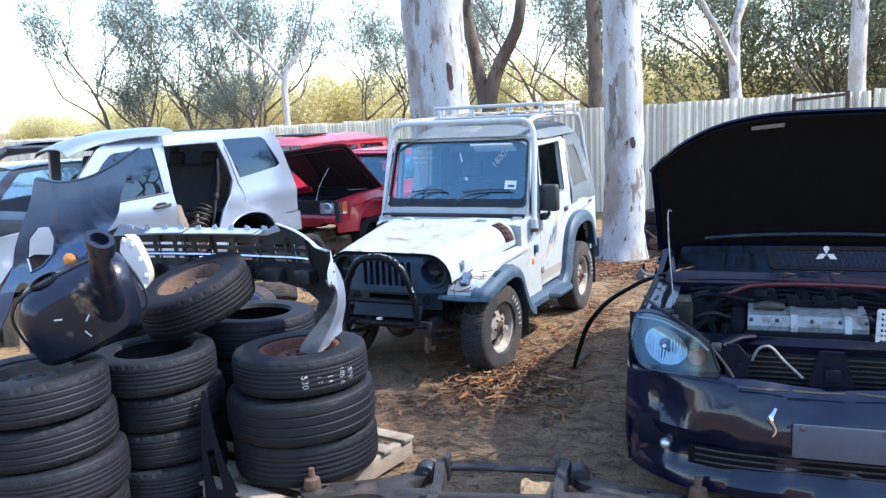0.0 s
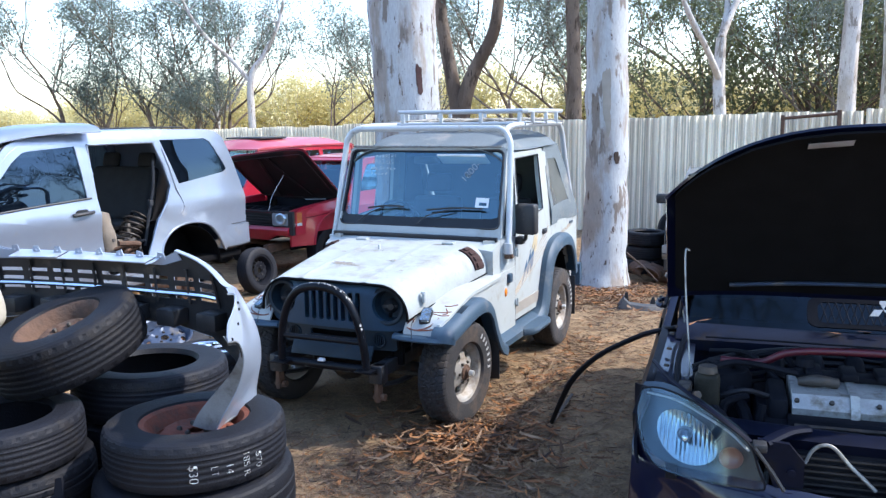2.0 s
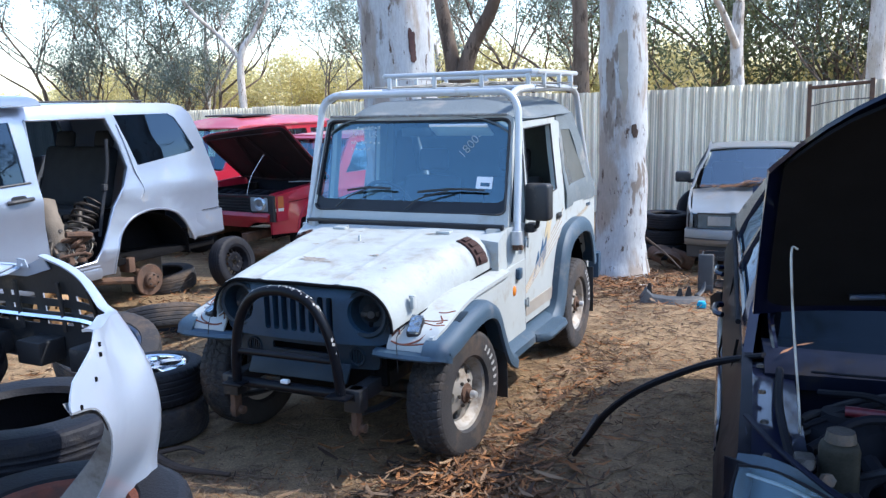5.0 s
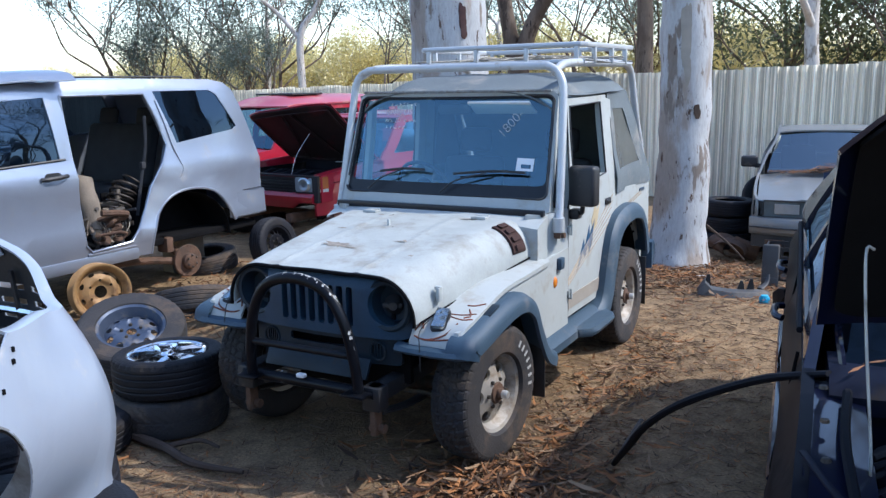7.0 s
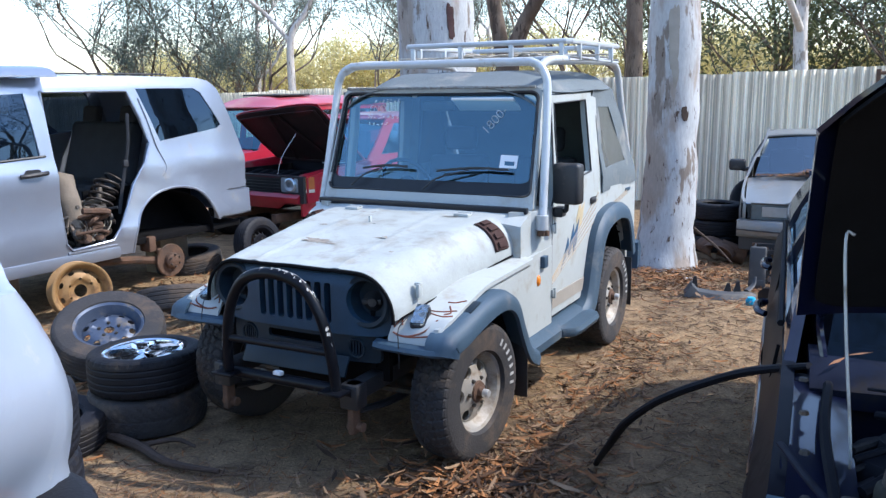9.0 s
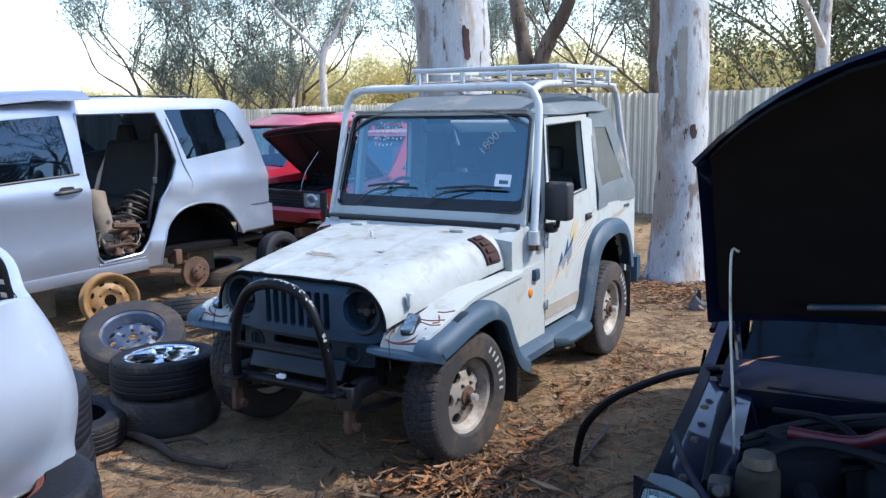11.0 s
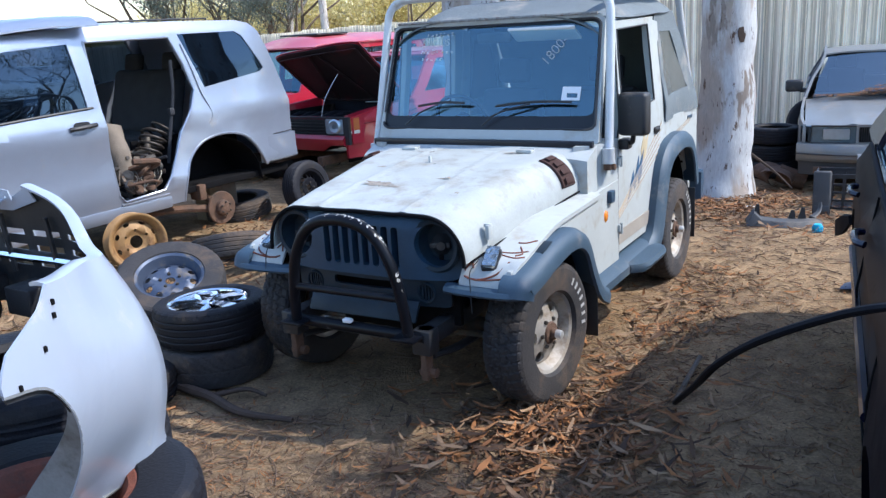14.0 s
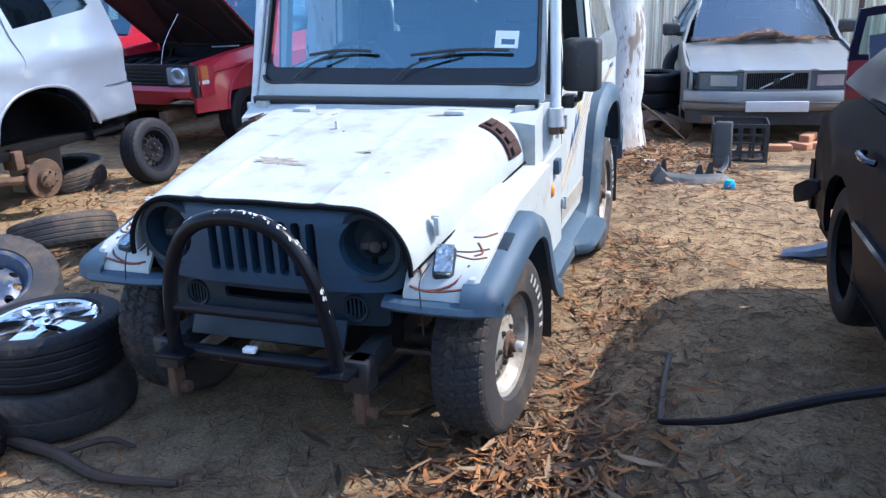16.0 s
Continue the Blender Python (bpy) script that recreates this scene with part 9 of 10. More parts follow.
# suspension subframe on the ground in front
def subframe():
    S = thing("subframe", "greasy front suspension subframe lying on the ground", "car part", pose(1.98, -2.62, gz(2, -2.6) + 0.03, 0, 0, 19))
    part("cross_tube", tube([(-0.28, 0.22, 0.13), (-0.1, 0.225, 0.135), (0.30, 0.21, 0.13)], 0.017, 10), "black", S, "dark anti-roll tube with worn silver ends")
    part("cross_member", loft([[(x, -0.14, 0.0), (x, -0.18, 0.05), (x, -0.12, 0.085 + 0.02 * math.sin(9 * x)), (x, -0.02, 0.08), (x, 0.01, 0.03), (x, -0.02, 0.0)] for x in np.linspace(-0.42, 0.42, 9)]), "greasy_steel", S)
    for s in (-1, 1):
        arm = part("control_arm", plate(smooth2([(s * 0.30, 0.19), (s * 0.38, 0.20), (s * 0.46, 0.13), (s * 0.62, 0.09), (s * 0.80, 0.075), (s * 0.90, 0.04), (s * 0.92, -0.03), (s * 0.84, -0.09), (s * 0.64, -0.07), (s * 0.52, -0.09), (s * 0.44, -0.17), (s * 0.34, -0.17), (s * 0.36, -0.06), (s * 0.42, 0.02), (s * 0.36, 0.10)], 3), [circle(s * 0.66, 0.01, 0.014, 10), circle(s * 0.82, 0.0, 0.02, 10)], 0.045, np.linspace(-0.9, 0.9, 19), (-0.1, -0.03, 0.04, 0.11), lambda u, v, w: (u, v, w + 0.10 + 0.03 * smoothstep(0.9, 0.45, abs(u)) + 0.018 * math.exp(-((v - 0.0) / 0.05) ** 2))), "greasy_steel", S, "pressed steel control arm")
        part("ball_joint", moved(lathe([(0, 0.09), (0.014, 0.09), (0.016, 0.05), (0.036, 0.04), (0.042, 0.0), (0.03, -0.03), (0, -0.03)], 18), pose(s * 0.87, 0.0, 0.12)), "rust", arm)
        part("bush", moved(lathe([(0, 0.05), (0.016, 0.05), (0.018, 0.04), (0.045, 0.04), (0.05, 0.03), (0.05, -0.03), (0.045, -0.05), (0, -0.05)], 20), pose(s * 0.36, 0.17, 0.13, 90, 0, 0)), "black", arm)
        part("side_rail", loft([[(s * x - 0.03, y, z), (s * x + 0.03, y, z), (s * x + 0.022, y, z + 0.07), (s * x - 0.022, y, z + 0.07)] for x, y, z in ((0.30, 0.25, 0.10), (0.285, 0.12, 0.11), (0.27, -0.02, 0.09), (0.30, -0.18, 0.04), (0.34, -0.32, 0.0))]), "greasy_steel", S)
        part("mount_ear", join(box(s * 0.26 - 0.012, s * 0.26 + 0.012, 0.18, 0.26, 0.08, 0.20, 0.006), moved(lathe([(0, 0.02), (0.012, 0.02), (0.014, 0.0), (0, 0)], 8), pose(s * 0.26, 0.22, 0.16, 0, 90, 0))), "greasy_steel", S)
    part("steering_rack", join(tube([(-0.5, -0.06, 0.12), (0.5, -0.06, 0.12)], 0.020, 10, curve=False), *[tube([(s * 0.25, -0.06, 0.12), (s * 0.32, -0.06, 0.12), (s * 0.45, -0.06, 0.12)], 0.032, 10, curve=False) for s in (-1, 1)]), "greasy_steel", S)
    part("spring_seat_rag", sheet(lambda u, v: (0.10 + 0.20 * u, -0.02 + 0.16 * v, 0.14 + 0.03 * noise.noise((u * 5, v * 5, 4)) - 0.05 * (2 * v - 1) ** 2), 12, 8, 0.006), "tan_scrap", S, "torn tan insulation scrap")


subframe()
# black rubber seal strip from the sedan's flank to the ground
def seal_strip():
    T = thing("seal_strip", "black rubber door seal strip drooping to the ground", "rubber strip")
    part("strip", tube([(2.40, -1.24, 1.10), (2.25, -1.13, 1.03), (2.13, -1.04, 0.956), (1.99, -0.95, 0.86), (1.86, -0.81, 0.74), (1.73, -0.64, 0.59), (1.60, -0.40, 0.40), (1.39, 0.05, 0.10), (1.345, 0.17, 0.03)], (0.012, 0.018, 0.018, 0.019, 0.019, 0.019, 0.018, 0.016, 0.013), 8, 6, flat=0.7), "bay_black", T)
    part("bent_end", tube([(1.345, 0.17, 0.03), (1.33, 0.30, 0.03), (1.318, 0.50, 0.045), (1.313, 0.68, 0.065)], 0.013, 6, flat=0.6), "iron", T, "worn grey metal end of the strip")


seal_strip()
def torn_corner():
    """A torn bumper corner dropped behind the blue sedan."""
    T = thing("bumper_corner", "torn grey bumper corner lying behind the blue sedan", "car part", pose(1.94, 2.28, gz(1.94, 2.28) + 0.004, 0, 0, -6))
    part("shell", loft([[(x, -0.05 + o, 0.0), (x, -0.065 + o, h * 0.5), (x, -0.045 + o, h), (x, 0.05 + o, h * 1.06), (x, 0.055 + o, h * 1.0), (x, -0.035 + o, h * 0.92), (x, -0.05 + o, h * 0.5), (x, -0.04 + o, 0.0)] for x, o, h in ((-0.19, 0.02, 0.012), (-0.13, 0.012, 0.035), (-0.05, 0.0, 0.055), (0.03, 0.0, 0.085), (0.09, 0.006, 0.105), (0.15, 0.02, 0.10))]), "grey_rim", T)
    part("torn_edge", tube([(-0.16, -0.03, 0.02), (-0.04, -0.055, 0.03), (0.10, -0.06, 0.05), (0.15, -0.05, 0.09)], 0.006, 6), "bay_black", T)


torn_corner()
# fallen trim by the path
def fallen_trim():
    F = thing("plastic_trim", "broken grey plastic trim piece lying on dirt", "car part", pose(1.07, 3.98, gz(1, 4.0) + 0.012, 0, 0, 16))
    part("moulding", loft([[(x, -0.10 + o, 0.0), (x, 0.10 + o, 0.0), (x, 0.11 + o, h * 0.7), (x, 0.04 + o, h), (x, -0.06 + o, h * 0.8)] for x, o, h in ((-0.30, 0.03, 0.03), (-0.24, 0.03, 0.13), (-0.18, 0.02, 0.06), (-0.05, -0.02, 0.05), (0.10, -0.03, 0.05), (0.24, 0.0, 0.05), (0.30, 0.03, 0.02))]), "dusty_plastic", F)
    for x, h in ((-0.22, 0.17), (0.06, 0.12), (0.14, 0.14)):
        part("clip_fin", loft([[(x - 0.035, 0.02, 0.03), (x + 0.035, 0.02, 0.03), (x + 0.035, 0.05, 0.03), (x - 0.035, 0.05, 0.03)], [(x - 0.005, 0.03, h), (x + 0.02, 0.03, h), (x + 0.02, 0.045, h), (x - 0.005, 0.045, h)]]), "black", F)
    part("curl", tube([(0.22, 0.05, 0.05), (0.28, 0.12, 0.09), (0.30, 0.16, 0.16)], (0.03, 0.022, 0.012), 8, flat=0.5), "dusty_plastic", F)


fallen_trim()
# blue cap lying near the fallen trim
solid("plastic_cap", "small bright blue plastic cap on the dirt", "cup", join(lathe([(0, 0.07), (0.03, 0.068), (0.036, 0.05), (0.038, 0), (0, 0)], 20), *[moved(box(0.034, 0.042, -0.004, 0.004, 0, 0.05, 0.001), Matrix.Rotation(2 * math.pi * k / 12, 4, 'Z')) for k in range(12)]), "blue_cap", pose(1.365, 3.78, gz(1.37, 3.78) - 0.003))
solid("upright_trim", "grey plastic trim standing against a crate", "car part", join(moved(box(-0.075, 0.075, -0.02, 0.02, 0.0, 0.40, 0.02, 3), pose(0, 0, 0, -6, 0, 0)), moved(box(-0.065, 0.065, -0.026, -0.018, 0.02, 0.09, 0.004), pose(0, 0, 0, -6, 0, 0))), "dusty_plastic", pose(1.25, 4.66, gz(1.25, 4.66) - 0.005, 0, 0, 8))
def crate():
    K = thing("crate", "black plastic crate standing on the dirt", "crate", pose(1.36, 5.20, gz(1.36, 5.2), 0, 0, 6) @ Matrix.Scale(1.15, 4))
    for s in (-1, 1):
        part("crate_side", plate(rrect(-0.20, 0.20, 0, 0.30, 0.02, 2), [rrect(-0.17 + 0.09 * i, -0.10 + 0.09 * i, 0.03 + 0.065 * j, 0.08 + 0.065 * j, 0.008, 2) for i in range(4) for j in range(4)], 0.01, (), (), lambda u, v, w: (u, s * 0.15 + w, v)), "black", K)
        part("crate_end", plate(rrect(-0.15, 0.15, 0, 0.30, 0.02, 2), [rrect(-0.12 + 0.09 * i, -0.05 + 0.09 * i, 0.03 + 0.065 * j, 0.08 + 0.065 * j, 0.008, 2) for i in range(3) for j in range(3)], 0.01, (), (), lambda u, v, w: (s * 0.20 + w, u, v)), "black", K)
    part("crate_floor", box(-0.2, 0.2, -0.15, 0.15, 0.005, 0.015, 0.002), "black", K)


crate()
for k, (x, y, a) in enumerate(((2.02, 6.05, 20), (1.88, 6.0, -35), (1.95, 6.12, 70), (1.70, 5.85, 10))):
    solid("brick", "broken orange clay brick on the ground", "brick", box(-0.11, 0.11, -0.05, 0.05, 0, 0.07, 0.01), "brick", pose(x, y, gz(x, y) + (0.07 if k == 2 else -0.004), 0, 0, a), "brick pile")
solid("white_scrap", "small white plastic scrap on leaf litter", "scrap", plate([(-0.09, -0.02), (0.08, -0.03), (0.10, 0.01), (0.0, 0.03), (-0.08, 0.02)], (), 0.006, (), (), lambda u, v, w: (u, v, w + 0.01 + 0.3 * u * u)), "sticker", pose(0.62, 4.8, gz(0.6, 4.8) + 0.004))
solid("dead_branch", "long thin dead branch lying in litter", "branch", join(tube([(-1.35, -0.62, 0.05), (-1.10, -0.70, 0.03), (-0.75, -0.74, 0.035), (-0.48, -0.80, 0.03), (-0.20, -0.74, 0.02)], (0.030, 0.026, 0.024, 0.020, 0.012), 8), tube([(-0.75, -0.74, 0.035), (-0.62, -0.62, 0.05), (-0.50, -0.60, 0.03)], (0.016, 0.012, 0.008), 6)), "bark_stick")
solid("dead_branch", "long thin dead branch lying in litter", "branch", tube([(0.35, 5.9, 0.25), (0.62, 5.75, 0.10), (0.85, 5.5, -0.02)], (0.015, 0.012, 0.006), 6), "bark_stick")
for k, (x, y) in enumerate(((0.52, 6.3), (0.42, 6.6), (0.62, 6.5))):
    solid("rusty_scrap", "curled rusty sheet-metal scrap by the trunk", "scrap", sheet(lambda u, v: (0.18 * math.cos(3 * u + k), 0.3 * (v - 0.5), 0.10 + 0.10 * math.sin(3 * u + k)), 10, 3, 0.006), "rust", pose(x, y, gz(x, y) + 0.03, 10 * k, 8, 50 * k))


# maroon car door standing behind the sedan
def maroon_door():
    D = thing("car_door", "maroon car door with chrome handle standing open", "car door", pose(2.16, 5.15, gz(2.3, 5.1) + 0.10, 0, 0, 6))
    part("door_skin", plate([(0.0, 0.0), (0.0, 0.78), (0.05, 1.18), (0.85, 1.30), (1.02, 0.80), (1.02, 0.02)], [[(0.06, 0.82), (0.10, 1.13), (0.80, 1.23), (0.93, 0.83)]], 0.05, (), (0.2, 0.4, 0.6), lambda u, v, w: (u, w * 1.0 - 0.03 * math.sin(math.pi * min(1, v / 0.8)), v)), "maroon", D, "maroon painted door skin")
    part("window_frame", plate([(-0.004, 0.77), (0.046, 1.184), (0.853, 1.305), (1.026, 0.80), (1.022, 0.77)], [[(0.064, 0.822), (0.104, 1.126), (0.796, 1.226), (0.926, 0.832)]], 0.058, (), (), lambda u, v, w: (u, w + 0.004, v)), "navy", D, "dark blue upper door frame")
    part("window_pane", plate([(0.05, 0.81), (0.09, 1.14), (0.81, 1.24), (0.94, 0.82)], (), 0, (), (), lambda u, v, w: (u, -0.03, v)), "glass", D)
    part("handle", tube([(0.10, -0.05, 0.64), (0.14, -0.075, 0.645), (0.32, -0.075, 0.65), (0.36, -0.05, 0.65)], 0.016, 8), "chrome", D, "chrome door handle")
    part("lock", moved(lathe([(0, 0.01), (0.014, 0.008), (0.016, 0), (0, 0)], 14), pose(0.13, -0.055, 0.53, 90, 0, 0)), "chrome", D)
    part("lower_trim", box(0.0, 1.02, -0.045, -0.02, 0.0, 0.16, 0.006), "grey_plastic", D)
    part("prop_block", box(0.30, 0.70, -0.05, 0.12, -0.12, 0.01, 0.01), "wood", D)


maroon_door()


# ---------------------------------------------------------------- corrugated fence
def fence():
    F = thing("fence", "tall fence of pale weathered corrugated iron sheets", "fence", kind="structure")
    pts = [(9.0, 10.2), (6.0, 10.9), (3.0, 11.3), (-0.5, 11.5), (-4.0, 12.4), (-8.0, 13.9), (-14.0, 16.0), (-22.0, 18.0), (-34.0, 20.0)]
    tops = [2.22, 2.18, 2.06, 1.97, 1.97, 1.90, 1.80, 1.72, 1.62]
    rng = random.Random(3)
    wave = ((0.0, 0.0), (0.045, 0.0), (0.060, 0.035), (0.072, 0.065), (0.105, 0.065), (0.117, 0.035), (0.132, 0.0))
    pitch = 0.145
    variants = []
    for k in range(5):
        # one sheet: 5 ribs wide, 1 m high, later scaled to its height
        bm = bmesh.new()
        cols = []
        for rib in range(6):
            for x, d in wave:
                cols.append((rib * pitch + x, d))
        cols.append((6 * pitch, 0.0))
        rows = []
        for z in (0.0, 0.5, 1.0):
            rows.append([bm.verts.new((x, -d + 0.004 * noise.noise((x * 3, z * 4, k)), z + (0.006 * noise.noise((x * 9, k, 0)) if z else 0))) for x, d in cols])
        for a, b in zip(rows, rows[1:]):
            for i in range(len(cols) - 1):
                bm.faces.new((a[i], a[i + 1], b[i + 1], b[i]))
        ret = bmesh.ops.extrude_face_region(bm, geom=list(bm.faces))
        bmesh.ops.translate(bm, verts=[e for e in ret["geom"] if isinstance(e, bmesh.types.BMVert)], vec=(0, 0.003, 0))
        variants.append(finish(bm, "fence_sheet", mat_fence, 25))
    n = 0
    for (a, b), (ta, tb) in zip(zip(pts, pts[1:]), zip(tops, tops[1:])):
        A, B = Vector((*a, 0)), Vector((*b, 0))
        d = A - B
        L = d.length
        m = max(1, round(L / 0.83))
        ang = math.atan2(d.y, d.x)
        for k in range(m):
            f = (k + 1) / m
            p = A.lerp(B, f)
            top = ta + (tb - ta) * (k + 0.5) / m + rng.uniform(-0.022, 0.022)
            z0 = gz(p.x, p.y) - 0.05
            sh = shared("fence_sheet", variants[rng.randrange(5)], F, Matrix.Translation((p.x, p.y - 0.012 * (n % 2), z0)) @ Matrix.Rotation(ang, 4, 'Z') @ Matrix.Rotation(radians(rng.uniform(-0.8, 0.8)), 4, 'Y') @ Matrix.Diagonal((L / m / 0.862, 1, top - z0, 1)))
            n += 1
    for k in range(len(pts) - 1):
        a, b = Vector((*pts[k], 0)), Vector((*pts[k + 1], 0))
        for zz in (0.4, 1.5):
            part("fence_rail", tube([(a.x, a.y + 0.05, zz - 0.2), (b.x, b.y + 0.05, zz - 0.2)], 0.025, 6, curve=False), "rust", F)
    # rusty gate frame against the sheets
    G = thing("gate_frame", "rusty brown steel gate frame set into the fence", "gate", pose(0, 0, 0))
    part("gate_post", box(1.70, 1.76, 10.90, 10.97, -0.45, 1.99, 0.005), "rust", G)
    part("gate_post", box(2.58, 2.65, 10.80, 10.88, -0.45, 2.06, 0.005), "rust", G)
    part("gate_rail", tube([(1.73, 10.93, 1.93), (2.62, 10.84, 2.00)], 0.028, 8, curve=False), "rust", G)
    part("gate_rod", tube([(1.73, 10.90, 1.64), (2.1, 10.87, 1.72), (2.62, 10.80, 1.76)], 0.010, 6), "iron", G)


def fence_material():
    """Weathered zinc; pale and dark streaks down the sheets stand in for rib shading."""
    m = mat("galvanised_sheet", (0.93, 0.85, 0.68), 0.6, metal=0.0, var=0.10, scale=1.5, dirt=(0.66, 0.58, 0.46), dirt_amount=0.3, dirt_scale=1.2, rnd=0.14)
    n, l = m.node_tree.nodes, m.node_tree.links
    p = n["Principled BSDF"]
    old = p.inputs["Base Color"].links[0].from_socket
    tc, mp, nz, rg, sc = n.new("ShaderNodeTexCoord"), n.new("ShaderNodeMapping"), n.new("ShaderNodeTexNoise"), n.new("ShaderNodeMapRange"), n.new("ShaderNodeVectorMath")
    mp.inputs["Scale"].default_value = (34.0, 34.0, 0.35)
    l.new(tc.outputs["Object"], mp.inputs["Vector"])
    l.new(mp.outputs[0], nz.inputs["Vector"])
    nz.inputs["Scale"].default_value, nz.inputs["Detail"].default_value = 1.0, 3
    rg.inputs["From Min"].default_value, rg.inputs["From Max"].default_value = 0.35, 0.65
    rg.inputs["To Min"].default_value, rg.inputs["To Max"].default_value = 0.5, 1.2
    l.new(nz.outputs["Fac"], rg.inputs["Value"])
    sc.operation = 'SCALE'
    l.new(old, sc.inputs[0])
    l.new(rg.outputs[0], sc.inputs["Scale"])
    l.new(sc.outputs[0], p.inputs["Base Color"])
    return m


mat_fence = fence_material()
fence()


# ---------------------------------------------------------------- gum trees
def bark_material(name, pale, tan, dark, stripe=1.0):
    m = bpy.data.materials.new(name)
    m.use_nodes = True
    nt = m.node_tree
    n, l = nt.nodes, nt.links
    p = n["Principled BSDF"]
    p.inputs["Roughness"].default_value = 0.85
    p.inputs["Specular IOR Level"].default_value = 0.25
    tc, mp = n.new("ShaderNodeTexCoord"), n.new("ShaderNodeMapping")
    mp.inputs["Scale"].default_value = (1, 1, 0.28)
    l.new(tc.outputs["Object"], mp.inputs["Vector"])
    def nz(s, d, r=0.6):
        t = n.new("ShaderNodeTexNoise")
        t.inputs["Scale"].default_value, t.inputs["Detail"].default_value, t.inputs["Roughness"].default_value = s, d, r
        l.new(mp.outputs[0], t.inputs["Vector"])
        return t
    def ramp(t, a, b):
        r = n.new("ShaderNodeMapRange")
        r.inputs["From Min"].default_value, r.inputs["From Max"].default_value = a, b
        l.new(t.outputs["Fac"], r.inputs["Value"])
        return r
    def mix(f, a, b):
        x = n.new("ShaderNodeMix")
        x.data_type = 'RGBA'
        l.new(f.outputs[0], x.inputs["Factor"])
        for k, v in (("A", a), ("B", b)):
            if isinstance(v, tuple):
                x.inputs[k].default_value = (*v, 1)
            else:
                l.new(v, x.inputs[k])
        return x.outputs["Result"]
    big, mid, fine, spot = nz(2.2, 6), nz(5.5, 8), nz(45, 4), nz(16, 6, 0.7)
    c = mix(ramp(big, 0.50, 0.58), pale, tan)
    c = mix(ramp(mid, 0.56, 0.60), c, tuple(0.66 * q for q in tan))
    c = mix(ramp(spot, 0.60, 0.64), c, dark)
    sc = n.new("ShaderNodeVectorMath")
    sc.operation = 'SCALE'
    l.new(c, sc.inputs[0])
    fr = n.new("ShaderNodeMapRange")
    fr.inputs["To Min"].default_value, fr.inputs["To Max"].default_value = 0.72, 1.28
    l.new(fine.outputs["Fac"], fr.inputs["Value"])
    l.new(fr.outputs[0], sc.inputs["Scale"])
    l.new(sc.outputs[0], p.inputs["Base Color"])
    bp = n.new("ShaderNodeBump")
    bp.inputs["Strength"].default_value, bp.inputs["Distance"].default_value = 0.45, 0.02
    l.new(spot.outputs["Fac"], bp.inputs["Height"])
    l.new(bp.outputs[0], p.inputs["Normal"])
    return m


M["gum_bark"] = bark_material("smooth_gum_bark", (0.42, 0.43, 0.44), (0.31, 0.265, 0.23), (0.09, 0.06, 0.045))
M["brown_bark"] = bark_material("rough_brown_bark", (0.17, 0.13, 0.10), (0.11, 0.08, 0.06), (0.04, 0.03, 0.025))
M["pale_bark"] = bark_material("pale_far_bark", (0.56, 0.53, 0.50), (0.42, 0.37, 0.32), (0.2, 0.16, 0.13))


def leaf_material(name, a, b):
    m = bpy.data.materials.new(name)
    m.use_nodes = True
    nt = m.node_tree
    n, l = nt.nodes, nt.links
    n.remove(n["Principled BSDF"])
    geo, ramp = n.new("ShaderNodeNewGeometry"), n.new("ShaderNodeValToRGB")
    ramp.color_ramp.elements[0].color, ramp.color_ramp.elements[1].color = (*a, 1), (*b, 1)
    l.new(geo.outputs["Random Per Island"], ramp.inputs["Fac"])
    df, ts, gl, m1, m2 = n.new("ShaderNodeBsdfDiffuse"), n.new("ShaderNodeBsdfTranslucent"), n.new("ShaderNodeBsdfGlossy"), n.new("ShaderNodeMixShader"), n.new("ShaderNodeMixShader")
    gl.inputs["Roughness"].default_value = 0.45
    gl.inputs[0].default_value = (0.8, 0.85, 0.8, 1)
    for s in (df, ts):
        l.new(ramp.outputs[0], s.inputs[0])
    m1.inputs[0].default_value, m2.inputs[0].default_value = 0.5, 0.05
    l.new(df.outputs[0], m1.inputs[1])
    l.new(ts.outputs[0], m1.inputs[2])
    l.new(m1.outputs[0], m2.inputs[1])
    l.new(gl.outputs[0], m2.inputs[2])
    l.new(m2.outputs[0], n["Material Output"].inputs["Surface"])
    return m


M["gum_leaf"] = leaf_material("gum_leaf", (0.11, 0.145, 0.132), (0.235, 0.275, 0.225))
M["dark_leaf"] = leaf_material("shaded_gum_leaf", (0.066, 0.088, 0.046), (0.172, 0.184, 0.084))
M["gold_leaf"] = leaf_material("yellow_scrub_leaf", (0.48, 0.42, 0.16), (0.82, 0.72, 0.36))


